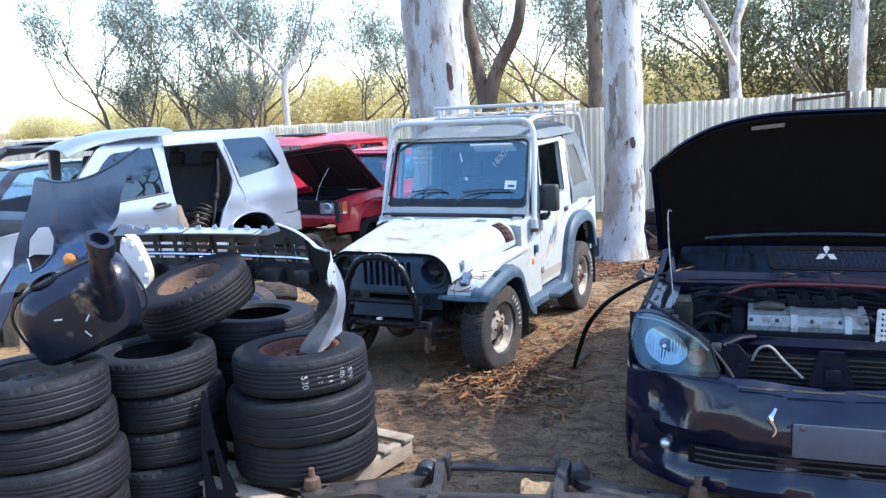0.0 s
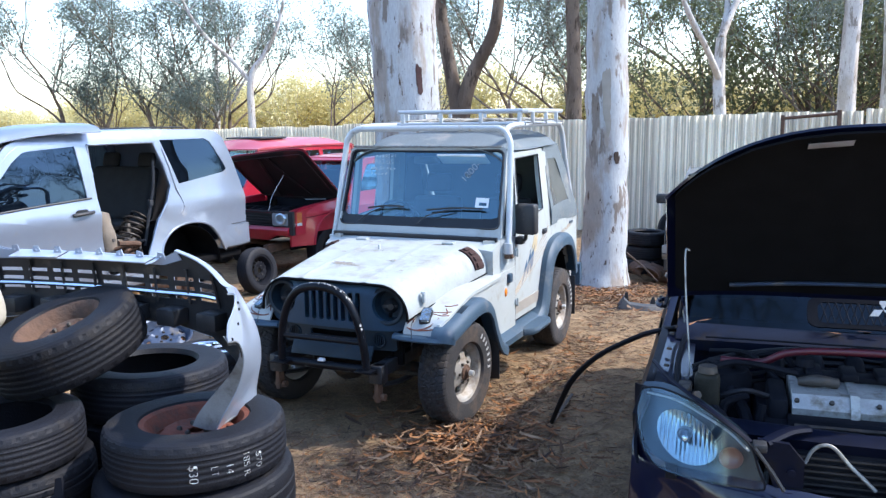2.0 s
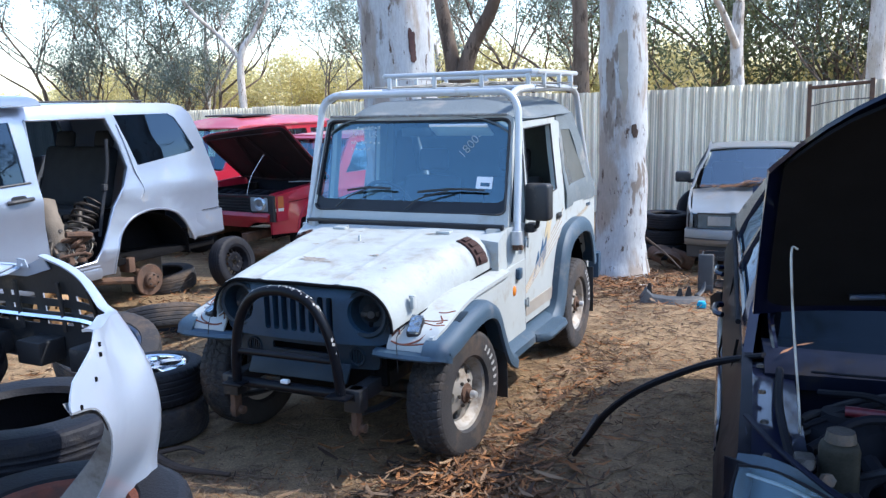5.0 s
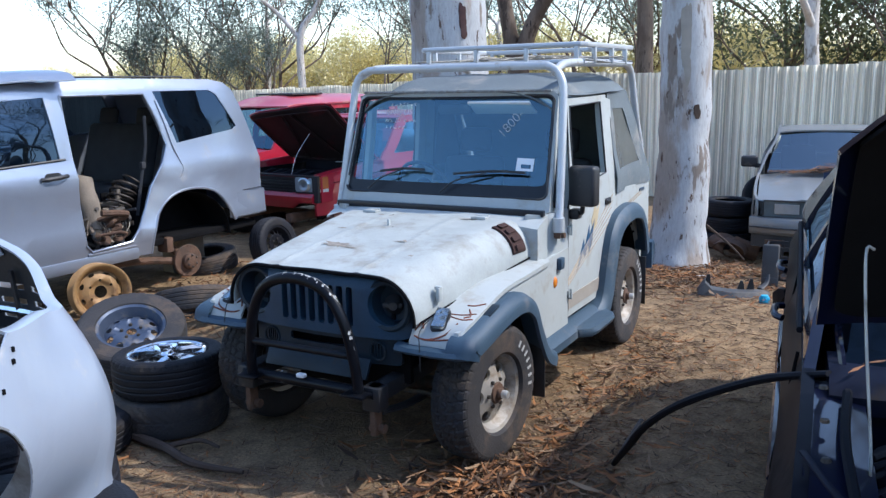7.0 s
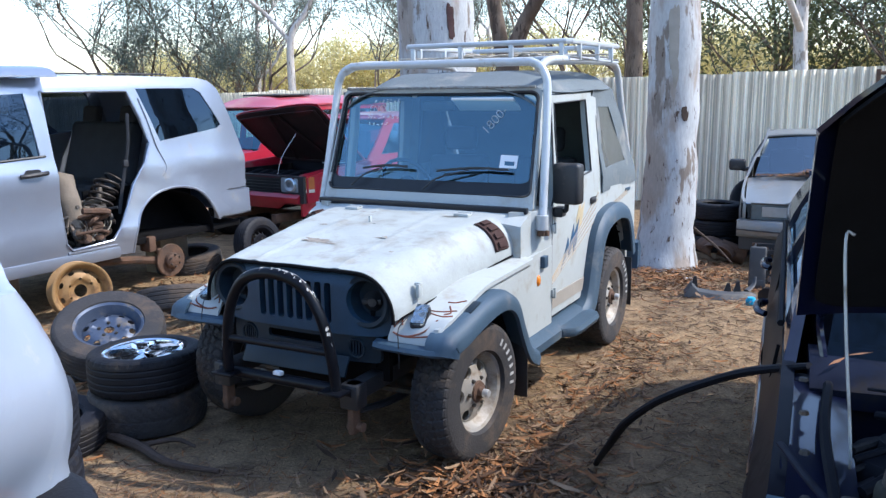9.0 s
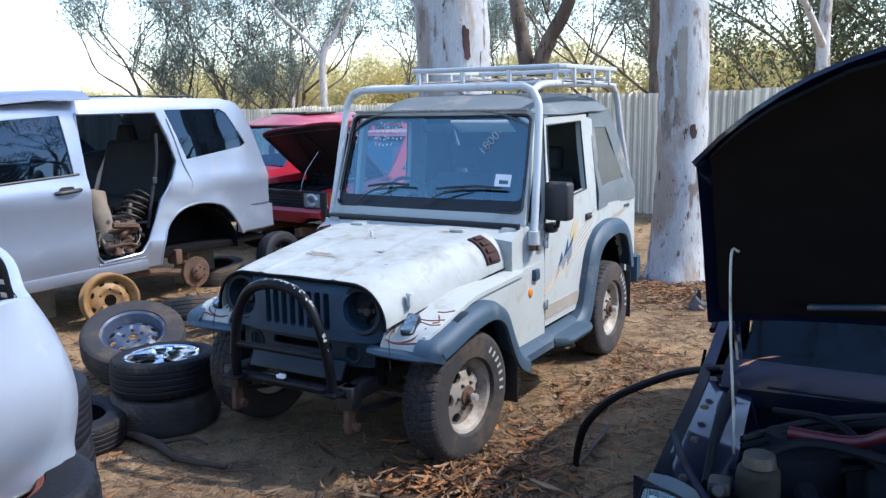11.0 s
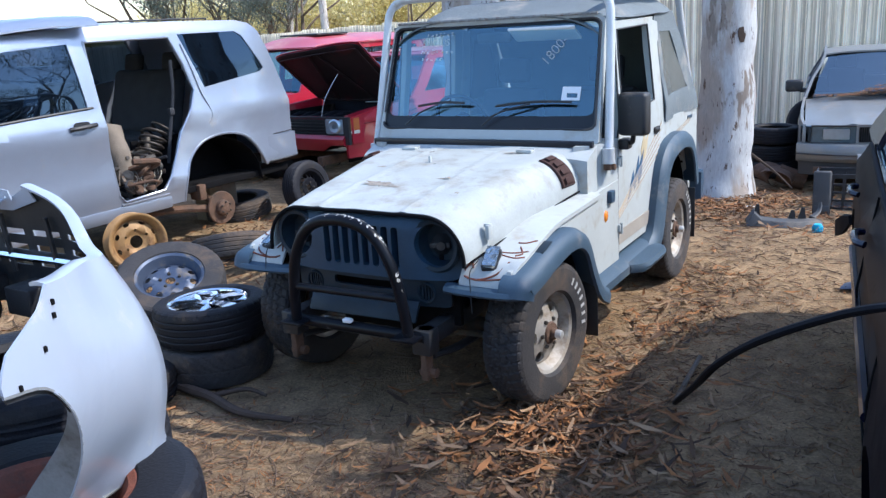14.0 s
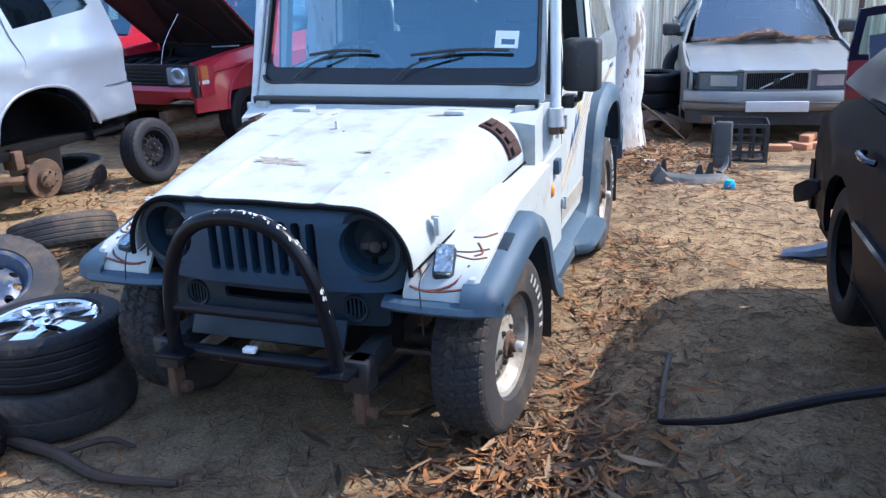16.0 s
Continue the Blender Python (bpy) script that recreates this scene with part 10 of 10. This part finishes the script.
def leaves_mesh(name, tips, per, spread, size, material, rng, droop=0.6, keep=0.66):
    """Small lance-shaped leaves in loose sprays round the tips."""
    verts, faces = [], []
    for tip in tips:
        if rng.random() > keep:
            continue
        sc = rng.uniform(0.5, 1.5)
        for _ in range(int(per * sc)):
            while True:
                q = Vector((rng.uniform(-1, 1), rng.uniform(-1, 1), rng.uniform(-1, 1)))
                if q.length < 1:
                    break
            c = Vector(tip) + Vector((q.x * spread, q.y * spread, q.z * spread * 0.7))
            d = Vector((rng.uniform(-1, 1), rng.uniform(-1, 1), rng.uniform(-1, 0.4) - droop * 0.4)).normalized()
            w = d.cross(Vector((rng.uniform(-1, 1), rng.uniform(-1, 1), rng.uniform(-1, 1)))).normalized()
            L, W = size * rng.uniform(0.6, 1.3), size * rng.uniform(0.13, 0.24)
            i = len(verts)
            verts += [c - d * L * 0.5, c + w * W, c + d * L * 0.5, c - w * W]
            faces.append((i, i + 1, i + 2, i + 3))
    me = bpy.data.meshes.new(name)
    me.from_pydata([tuple(v) for v in verts], [], faces)
    me.materials.append(M[material])
    return me


def limbs(rng, start, direction, length, radius, depth, segs, tips, bend=0.25, fork=(2, 3)):
    """Grows a limb and its forks; collects tubes and leaf tips."""
    pts, p, d = [Vector(start)], Vector(start), Vector(direction).normalized()
    for k in range(4):
        d = (d + Vector((rng.uniform(-1, 1), rng.uniform(-1, 1), rng.uniform(-0.3, 0.7))) * bend).normalized()
        p = p + d * length / 4
        pts.append(p.copy())
    end = radius * (0.55 if depth else 0.25)
    segs.append((pts, (radius, radius * 0.85, radius * 0.72, (radius + end) / 2, end)))
    if depth == 0:
        tips += pts[2:]
        return
    for k in range(rng.randint(*fork)):
        nd = (d + Vector((rng.uniform(-1, 1), rng.uniform(-1, 1), rng.uniform(-0.15, 0.75))) * 0.85).normalized()
        limbs(rng, pts[-1 if k < 2 else 2], nd, length * rng.uniform(0.55, 0.85), end, depth - 1, segs, tips, bend, fork)
    if depth <= 2:
        tips += pts[1:]


def tree_data(seed, trunk_h, radius, bark, leaf, crown=3, per=26, spread=0.55, size=0.16, lean=0.08, limb=2.2, stems=1, keep=0.66):
    rng = random.Random(seed)
    segs, tips = [], []
    for s in range(stems):
        d0 = Vector((rng.uniform(-1, 1) * (0.35 if stems > 1 else lean), rng.uniform(-1, 1) * (0.35 if stems > 1 else lean), 1)).normalized()
        pts, p, d = [Vector((rng.uniform(-0.15, 0.15) * (stems > 1), rng.uniform(-0.15, 0.15) * (stems > 1), -0.3))], Vector((0, 0, -0.3)), d0
        for k in range(5):
            d = (d + Vector((rng.uniform(-1, 1), rng.uniform(-1, 1), 0.3)) * 0.10).normalized()
            p = p + d * (trunk_h + 0.3) / 5
            pts.append(p.copy())
        segs.append((pts, (radius * 1.25, radius, radius * 0.92, radius * 0.85, radius * 0.78, radius * 0.66)))
        for k in range(rng.randint(3, 4)):
            a = rng.uniform(0, 2 * math.pi)
            start = pts[-1] if k < 2 else pts[rng.randint(3, 4)]
            limbs(rng, start, (math.cos(a) * 0.75, math.sin(a) * 0.75, rng.uniform(0.5, 1.1)), limb * rng.uniform(0.8, 1.2), radius * 0.5, crown - 1, segs, tips)
    wood = finish(join(*[tube(p, r, 7 if r[0] > 0.05 else 5, 2) for p, r in segs]), "trunk", bark, 60)
    crown_me = leaves_mesh("crown", tips, per, spread, size, leaf, rng, keep=keep)
    return wood, crown_me


def plant(data, x, y, scale, rz, label, group=""):
    T = thing("tree", label, "tree", Matrix.Translation((x, y, gz(x, y))) @ Matrix.Rotation(radians(rz), 4, 'Z') @ Matrix.Scale(scale, 4), group)
    shared("trunk", data[0], T, Matrix())
    shared("crown", data[1], T, Matrix())
    return T


# the two big trunks beside the four-wheel drive
def bark_swell(p):
    return 0.028 * noise.noise(p * Vector((2.2, 2.2, 0.8)).length * 0.9) + 0.012 * noise.noise(p * 6)


def big_trunk(name_label, pts, radii, scars, crown_seed):
    T = thing("tree", name_label, "tree")
    bm = tube(pts, radii, 40, 8)
    bm.normal_update()
    for v in bm.verts:
        v.co += v.normal * bark_swell(v.co)
    part("trunk", bm, "gum_bark", T, "smooth pale grey gum bark with tan patches")
    zs = [p[2] for p in pts]
    def on_bark(a, z, lift):
        c = Vector((float(np.interp(z, zs, [p[0] for p in pts])), float(np.interp(z, zs, [p[1] for p in pts])), z))
        out = Vector((math.cos(a), math.sin(a), 0))
        p = c + out * float(np.interp(z, zs, radii))
        return tuple(p + out * (bark_swell(p) + lift))
    for deg, z, dw, dz, hollow, mt in scars:
        rim = []
        for k in range(36):
            a = 2 * math.pi * k / 36
            wob = 1 + 0.45 * noise.noise((math.cos(a) * 1.6, math.sin(a) * 1.6, z * 3))
            rim.append((math.cos(a) * wob, math.sin(a) * wob))
        hole = [[(0.5 * x, 0.62 * y + 0.05) for x, y in rim]] if hollow else []
        part("bark_scar", plate(rim, hole, 0.012, np.linspace(-0.9, 0.9, 7), np.linspace(-0.9, 0.9, 9), lambda u, v, w: on_bark(radians(deg + u * dw), z + v * dz, 0.010 + w)), mt, T)
    rng = random.Random(crown_seed)
    segs, tips = [], []
    for k in range(5):
        a = rng.uniform(0, 6.28)
        limbs(rng, pts[-1], (math.cos(a), math.sin(a), 0.9), 2.6, radii[-1] * 0.6, 2, segs, tips)
    part("limb", join(*[tube(p, r, 7, 2) for p, r in segs]), "gum_bark", T)
    shared("crown", leaves_mesh("crown", tips, 16, 0.6, 0.17, "gum_leaf", rng), T, Matrix())


big_trunk("thick smooth-barked gum tree behind the four-wheel drive", [(-2.36, 5.0, -0.35), (-2.36, 5.0, 0.2), (-2.36, 5.0, 1.2), (-2.36, 5.0, 2.3), (-2.42, 5.0, 3.6), (-2.5, 5.05, 5.5), (-2.5, 5.1, 8.0), (-2.4, 5.2, 10.0)], (0.62, 0.50, 0.44, 0.42, 0.44, 0.42, 0.36, 0.28), [(-38, 2.55, 6, 0.15, False, "scar"), (-37, 2.40, 4.5, 0.09, False, "scar")], 21)
big_trunk("tall smooth gum tree with peeling grey and tan bark", [(0.13, 5.56, -0.35), (0.13, 5.56, 0.05), (0.15, 5.56, 0.5), (0.17, 5.56, 1.2), (0.16, 5.56, 2.2), (0.15, 5.56, 3.2), (0.20, 5.6, 5.5), (0.3, 5.7, 8.0), (0.5, 5.8, 10.0)], (0.40, 0.31, 0.275, 0.265, 0.26, 0.245, 0.22, 0.19, 0.15), [(-76, 2.30, 11, 0.36, False, "decal_grey"), (-71, 1.92, 8, 0.14, False, "decal_grey"), (-49, 1.50, 8, 0.075, False, "bark_stick")], 22)

# tree kinds for the bush behind the fence and all round
KINDS = {
    "airy": tree_data(1, 4.6, 0.13, "pale_bark", "gum_leaf", 4, 40, 0.34, 0.09, 0.06, 2.0, keep=0.32),
    "spread": tree_data(2, 1.9, 0.065, "brown_bark", "gum_leaf", 4, 42, 0.32, 0.08, 0.1, 1.6, 2, keep=0.30),
    "dark": tree_data(3, 2.4, 0.085, "brown_bark", "dark_leaf", 4, 44, 0.34, 0.10, 0.1, 1.9, 2, keep=0.46),
    "tall": tree_data(4, 9.5, 0.21, "pale_bark", "gum_leaf", 3, 24, 0.5, 0.17, 0.04, 2.2),
    "fork": tree_data(8, 3.4, 0.14, "pale_bark", "gum_leaf", 4, 40, 0.36, 0.085, 0.05, 2.2, keep=0.40),
    "bush": tree_data(9, 1.5, 0.05, "brown_bark", "gum_leaf", 4, 30, 0.40, 0.08, 0.1, 1.15, 2, keep=0.34),
    # unseen tree right of the blue sedan, added to dapple ground by the pallet
    "shade_sapling": tree_data(12, 5.4, 0.07, "pale_bark", "gum_leaf", 2, 60, 0.42, 0.10, 0.03, 1.0, keep=0.85),
    "scrub": tree_data(5, 0.9, 0.035, "pale_bark", "gold_leaf", 3, 36, 0.42, 0.095, 0.1, 0.9, 3),
    "green_scrub": tree_data(6, 1.3, 0.05, "brown_bark", "dark_leaf", 3, 34, 0.42, 0.10, 0.1, 1.2, 3, keep=0.6),
}
AIRY, DARK, SCRUB = "slender gum tree with thin grey-green leaves", "dark-leaved bush tree with gaps of sky", "low sunlit yellow-green scrub bush"
PALE = "pale straight gum trunk behind the fence"
for kind, x, y, s, rz, lab in (
    ("bush", -19.4, 17.6, 1.15, 30, AIRY), ("bush", -21.8, 17.8, 1.25, 140, AIRY), ("bush", -17.5, 17.9, 1.1, 250, AIRY), ("shade_sapling", 5.6, 0.1, 0.85, 0, AIRY),
    ("spread", -20.2, 18.6, 1.55, 0, AIRY), ("airy", -19.0, 20.2, 1.0, 200, AIRY), ("spread", -17.9, 19.6, 1.45, 260, AIRY),
    ("spread", -23.6, 17.6, 1.6, 40, AIRY),
    ("tall", -18.0, 8.2, 0.85, 60, "brown gum trunk at the yard's edge"),
    ("airy", -12.0, 25.0, 0.95, 300, AIRY), ("spread", -10.5, 20.5, 1.2, 80, AIRY), ("spread", -13.2, 21.5, 1.3, 190, AIRY),
    ("spread", -4.6, 15.0, 1.3, 0, DARK), ("dark", -1.6, 23.0, 1.25, 80, DARK), ("dark", -6.6, 24.5, 1.1, 200, DARK),
    ("fork", 0.35, 13.6, 1.15, 250, PALE), ("dark", 1.8, 22.0, 1.3, 300, DARK), ("dark", 4.6, 23.5, 1.35, 20, DARK), ("green_scrub", 2.6, 19.0, 1.6, 0, DARK), ("green_scrub", -0.6, 19.0, 1.5, 100, DARK),
    ("tall", 2.85, 13.2, 0.85, 0, PALE), ("tall", 3.35, 13.6, 0.9, 240, PALE), ("green_scrub", 5.4, 19.5, 1.8, 60, DARK), ("dark", 7.6, 26.0, 1.4, 210, DARK),
    ("spread", 6.2, 17.5, 1.2, 100, DARK), ("spread", 2.4, 17.2, 1.2, 220, DARK),
):
    plant(KINDS[kind], x, y, s, rz, lab)


def bush_trunk(label, stems, seed, bark="brown_bark", leaf="dark_leaf", per=22, size=0.125, keep=0.66):
    """A tree given by the lines of its stems."""
    R = thing("tree", label, "tree")
    rng = random.Random(seed)
    segs, tips = [], []
    for pts, radii in stems:
        part("trunk", tube(pts, radii, 12, 6), bark, R)
        for k in range(4):
            a = rng.uniform(0, 6.28)
            limbs(rng, pts[-1 - k % 2], (math.cos(a), math.sin(a), 0.7), 1.9, radii[-1] * 0.6, 2, segs, tips)
    part("limb", join(*[tube(p, r, 6, 2) for p, r in segs]), bark, R)
    shared("crown", leaves_mesh("crown", tips, per, 0.5, size, leaf, rng, keep=keep), R, Matrix())


bush_trunk("dark forked tree leaning behind the fence", [([(-5.35, 13.2, -0.5), (-5.45, 13.2, 1.0), (-5.42, 13.2, 2.2), (-5.14, 13.2, 3.03), (-4.68, 13.2, 3.8), (-4.50, 13.2, 4.6), (-4.3, 13.2, 6.6)], (0.26, 0.22, 0.19, 0.16, 0.14, 0.13, 0.10)), ([(-5.45, 13.2, 1.6), (-5.62, 13.2, 2.6), (-5.87, 13.2, 3.9), (-5.97, 13.2, 4.7), (-6.1, 13.3, 6.8)], (0.2, 0.17, 0.15, 0.14, 0.10))], 51)
bush_trunk("straight brown-barked trunk behind the fence", [([(-2.70, 13.2, -0.5), (-2.72, 13.2, 1.5), (-2.74, 13.2, 3.0), (-2.80, 13.2, 4.6), (-2.9, 13.3, 7.5)], (0.20, 0.17, 0.155, 0.145, 0.11))], 52)
bush_trunk("pale forked gum tree beyond the fence", [([(-15.6, 18.2, -0.5), (-15.62, 18.2, 1.5), (-15.6, 18.2, 3.4), (-15.2, 18.45, 4.2), (-14.75, 18.7, 5.2), (-14.5, 18.85, 6.4)], (0.16, 0.13, 0.115, 0.075, 0.06, 0.045)), ([(-15.6, 18.2, 3.3), (-16.15, 17.9, 4.05), (-16.8, 17.55, 4.75), (-17.3, 17.25, 5.6), (-17.6, 17.1, 6.6)], (0.085, 0.07, 0.06, 0.05, 0.04))], 61, "pale_bark", "gum_leaf", 34, 0.085, 0.30)
rng = random.Random(77)
for k in range(40):
    x = -46 + 50 * k / 39 + rng.uniform(-0.8, 0.8)
    y = 25.0 - 0.10 * x + rng.uniform(-1.5, 3.0)
    plant(KINDS["scrub"], x, y, rng.uniform(0.85, 1.75), rng.uniform(0, 360), SCRUB, "scrub behind the fence")
# bush on the other sides of the yard
for k in range(24):
    a = radians(150 + 290 * (k + rng.uniform(-0.3, 0.3)) / 23)
    r = rng.uniform(24, 34)
    plant(KINDS[rng.choice(("airy", "spread", "dark", "dark"))], 1 + r * math.cos(a), -2 + r * math.sin(a), rng.uniform(1.0, 1.4), rng.uniform(0, 360), AIRY, "trees round the yard")


# ---------------------------------------------------------------- leaf litter
def litter():
    rng = random.Random(9)
    verts, faces = [], []
    def leaf(x, y, z, L, W, a, pitch, curl):
        c, s = math.cos(a), math.sin(a)
        i = len(verts)
        for t, w in ((-0.5, 0.25), (0.0, 1.0), (0.5, 0.2)):
            for side in (-1, 1):
                u, v = t * L, side * W * w * 0.5
                verts.append((x + u * c - v * s, y + u * s + v * c, z + abs(t) * curl * L + t * pitch * L + side * W * 0.15))
        faces.extend(((i, i + 1, i + 3, i + 2), (i + 2, i + 3, i + 5, i + 4)))
    def scatter(n, fx, fy, lo, hi, lift=0.012, wide=(0.10, 0.22)):
        for _ in range(n):
            x, y = fx(), fy()
            L = rng.uniform(lo, hi)
            leaf(x, y, gz(x, y) + rng.uniform(0.003, lift), L, L * rng.uniform(*wide), rng.uniform(0, 6.283), rng.uniform(-0.25, 0.25), rng.uniform(0, 0.35))
    scatter(9000, lambda: rng.uniform(-3.2, 3.2), lambda: rng.uniform(-3.2, 6.5), 0.02, 0.075, 0.012, (0.06, 0.14))
    scatter(1050, lambda: rng.gauss(0.98, 0.32), lambda: rng.gauss(-0.40, 0.32), 0.05, 0.17, 0.06, (0.09, 0.19))
    scatter(1000, lambda: rng.gauss(0.98, 0.18), lambda: rng.uniform(-0.4, 2.4), 0.03, 0.11, 0.04)
    scatter(700, lambda: rng.uniform(-1.2, 1.6), lambda: rng.gauss(-0.95, 0.35), 0.02, 0.07, 0.02, (0.06, 0.14))
    scatter(2200, lambda: rng.gauss(0.4, 0.5), lambda: rng.gauss(4.8, 0.7), 0.04, 0.13, 0.05)
    scatter(3000, lambda: rng.uniform(-3.8, -0.8), lambda: rng.uniform(-1.0, 4.0), 0.04, 0.12, 0.04)
    scatter(2500, lambda: rng.uniform(-9, 7), lambda: rng.uniform(4, 11), 0.05, 0.14)
    scatter(3200, lambda: rng.uniform(-2.2, 0.9), lambda: rng.gauss(-1.35, 0.42), 0.02, 0.07, 0.02, (0.06, 0.14))
    scatter(11000, lambda: rng.uniform(0.6, 2.6), lambda: rng.uniform(-3.2, 4.2), 0.015, 0.05, 0.008, (0.06, 0.18))
    me = bpy.data.meshes.new("leaf_litter")
    me.from_pydata(verts, [], faces)
    m = bpy.data.materials.new("dry_leaf")
    m.use_nodes = True
    nt = m.node_tree
    n, l = nt.nodes, nt.links
    geo, rp = n.new("ShaderNodeNewGeometry"), n.new("ShaderNodeValToRGB")
    els = rp.color_ramp.elements
    els[0].color, els[1].color = (0.040, 0.026, 0.019, 1), (0.30, 0.20, 0.12, 1)
    for pos, c in ((0.25, (0.085, 0.048, 0.028)), (0.5, (0.17, 0.075, 0.032)), (0.74, (0.33, 0.150, 0.058)), (0.86, (0.20, 0.130, 0.080))):
        e = els.new(pos)
        e.color = (*c, 1)
    l.new(geo.outputs["Random Per Island"], rp.inputs["Fac"])
    l.new(rp.outputs[0], n["Principled BSDF"].inputs["Base Color"])
    n["Principled BSDF"].inputs["Roughness"].default_value = 0.8
    n["Principled BSDF"].inputs["Specular IOR Level"].default_value = 0.25
    me.materials.append(m)
    ob = new("leaf_litter", me)
    tagged(ob, "dry brown and orange gum leaves scattered on dirt", "leaf litter", "", "stuff")
    # sticks and bark strips
    segs = []
    for k in range(3600):
        x, y, a = rng.uniform(-3, 3), rng.uniform(-3, 6.5), rng.uniform(0, 6.283)
        if k % 2:
            x, y = rng.uniform(0.2, 2.3), rng.uniform(-2.2, 4.6)
        L = rng.uniform(0.04, 0.13) if k % 6 else rng.uniform(0.13, 0.34)
        dx, dy = L * math.cos(a) / 2, L * math.sin(a) / 2
        if k % 5 == 0:
            x, y = rng.uniform(-0.6, 1.6), rng.uniform(-2.4, -0.6)
        segs.append(tube([(x - dx, y - dy, gz(x - dx, y - dy) + 0.006), (x + rng.uniform(-0.04, 0.04), y + rng.uniform(-0.04, 0.04), gz(x, y) + 0.014), (x + dx, y + dy, gz(x + dx, y + dy) + 0.006)], rng.uniform(0.0012, 0.0036), 4, 2))
    while len(segs) > 1:
        segs = [join(*segs[i:i + 8]) for i in range(0, len(segs), 8)]
    ob = new("twig_litter", finish(segs[0], "twig_litter", "twig", 60))
    tagged(ob, "thin dry twigs scattered over the dirt", "twigs", "", "stuff")
    # dry leaves lying on the silver sedan's bonnet
    verts, faces = [], []
    V = pose(1.62, 6.25, -0.21, 0, 0, 9)
    for _ in range(900):
        u = rng.gauss(0.0, 0.32)
        p = V @ Vector((max(-0.7, min(0.7, u)), rng.uniform(1.10, 1.38), 0.925 + rng.uniform(0, 0.10) * math.exp(-(u / 0.25) ** 2)))
        i = len(verts)
        L, a = rng.uniform(0.05, 0.14), rng.uniform(0, 6.283)
        d, w = Vector((math.cos(a), math.sin(a), rng.uniform(-0.1, 0.3))), Vector((-math.sin(a), math.cos(a), 0.1))
        verts += [tuple(p - d * L / 2), tuple(p + w * L * 0.09), tuple(p + d * L / 2), tuple(p - w * L * 0.09)]
        faces.append((i, i + 1, i + 2, i + 3))
    me2 = bpy.data.meshes.new("bonnet_leaves")
    me2.from_pydata(verts, [], faces)
    me2.materials.append(m)
    ob = new("bonnet_leaves", me2)
    tagged(ob, "dry leaves heaped on the silver sedan's bonnet", "leaf litter", "", "stuff")


litter()
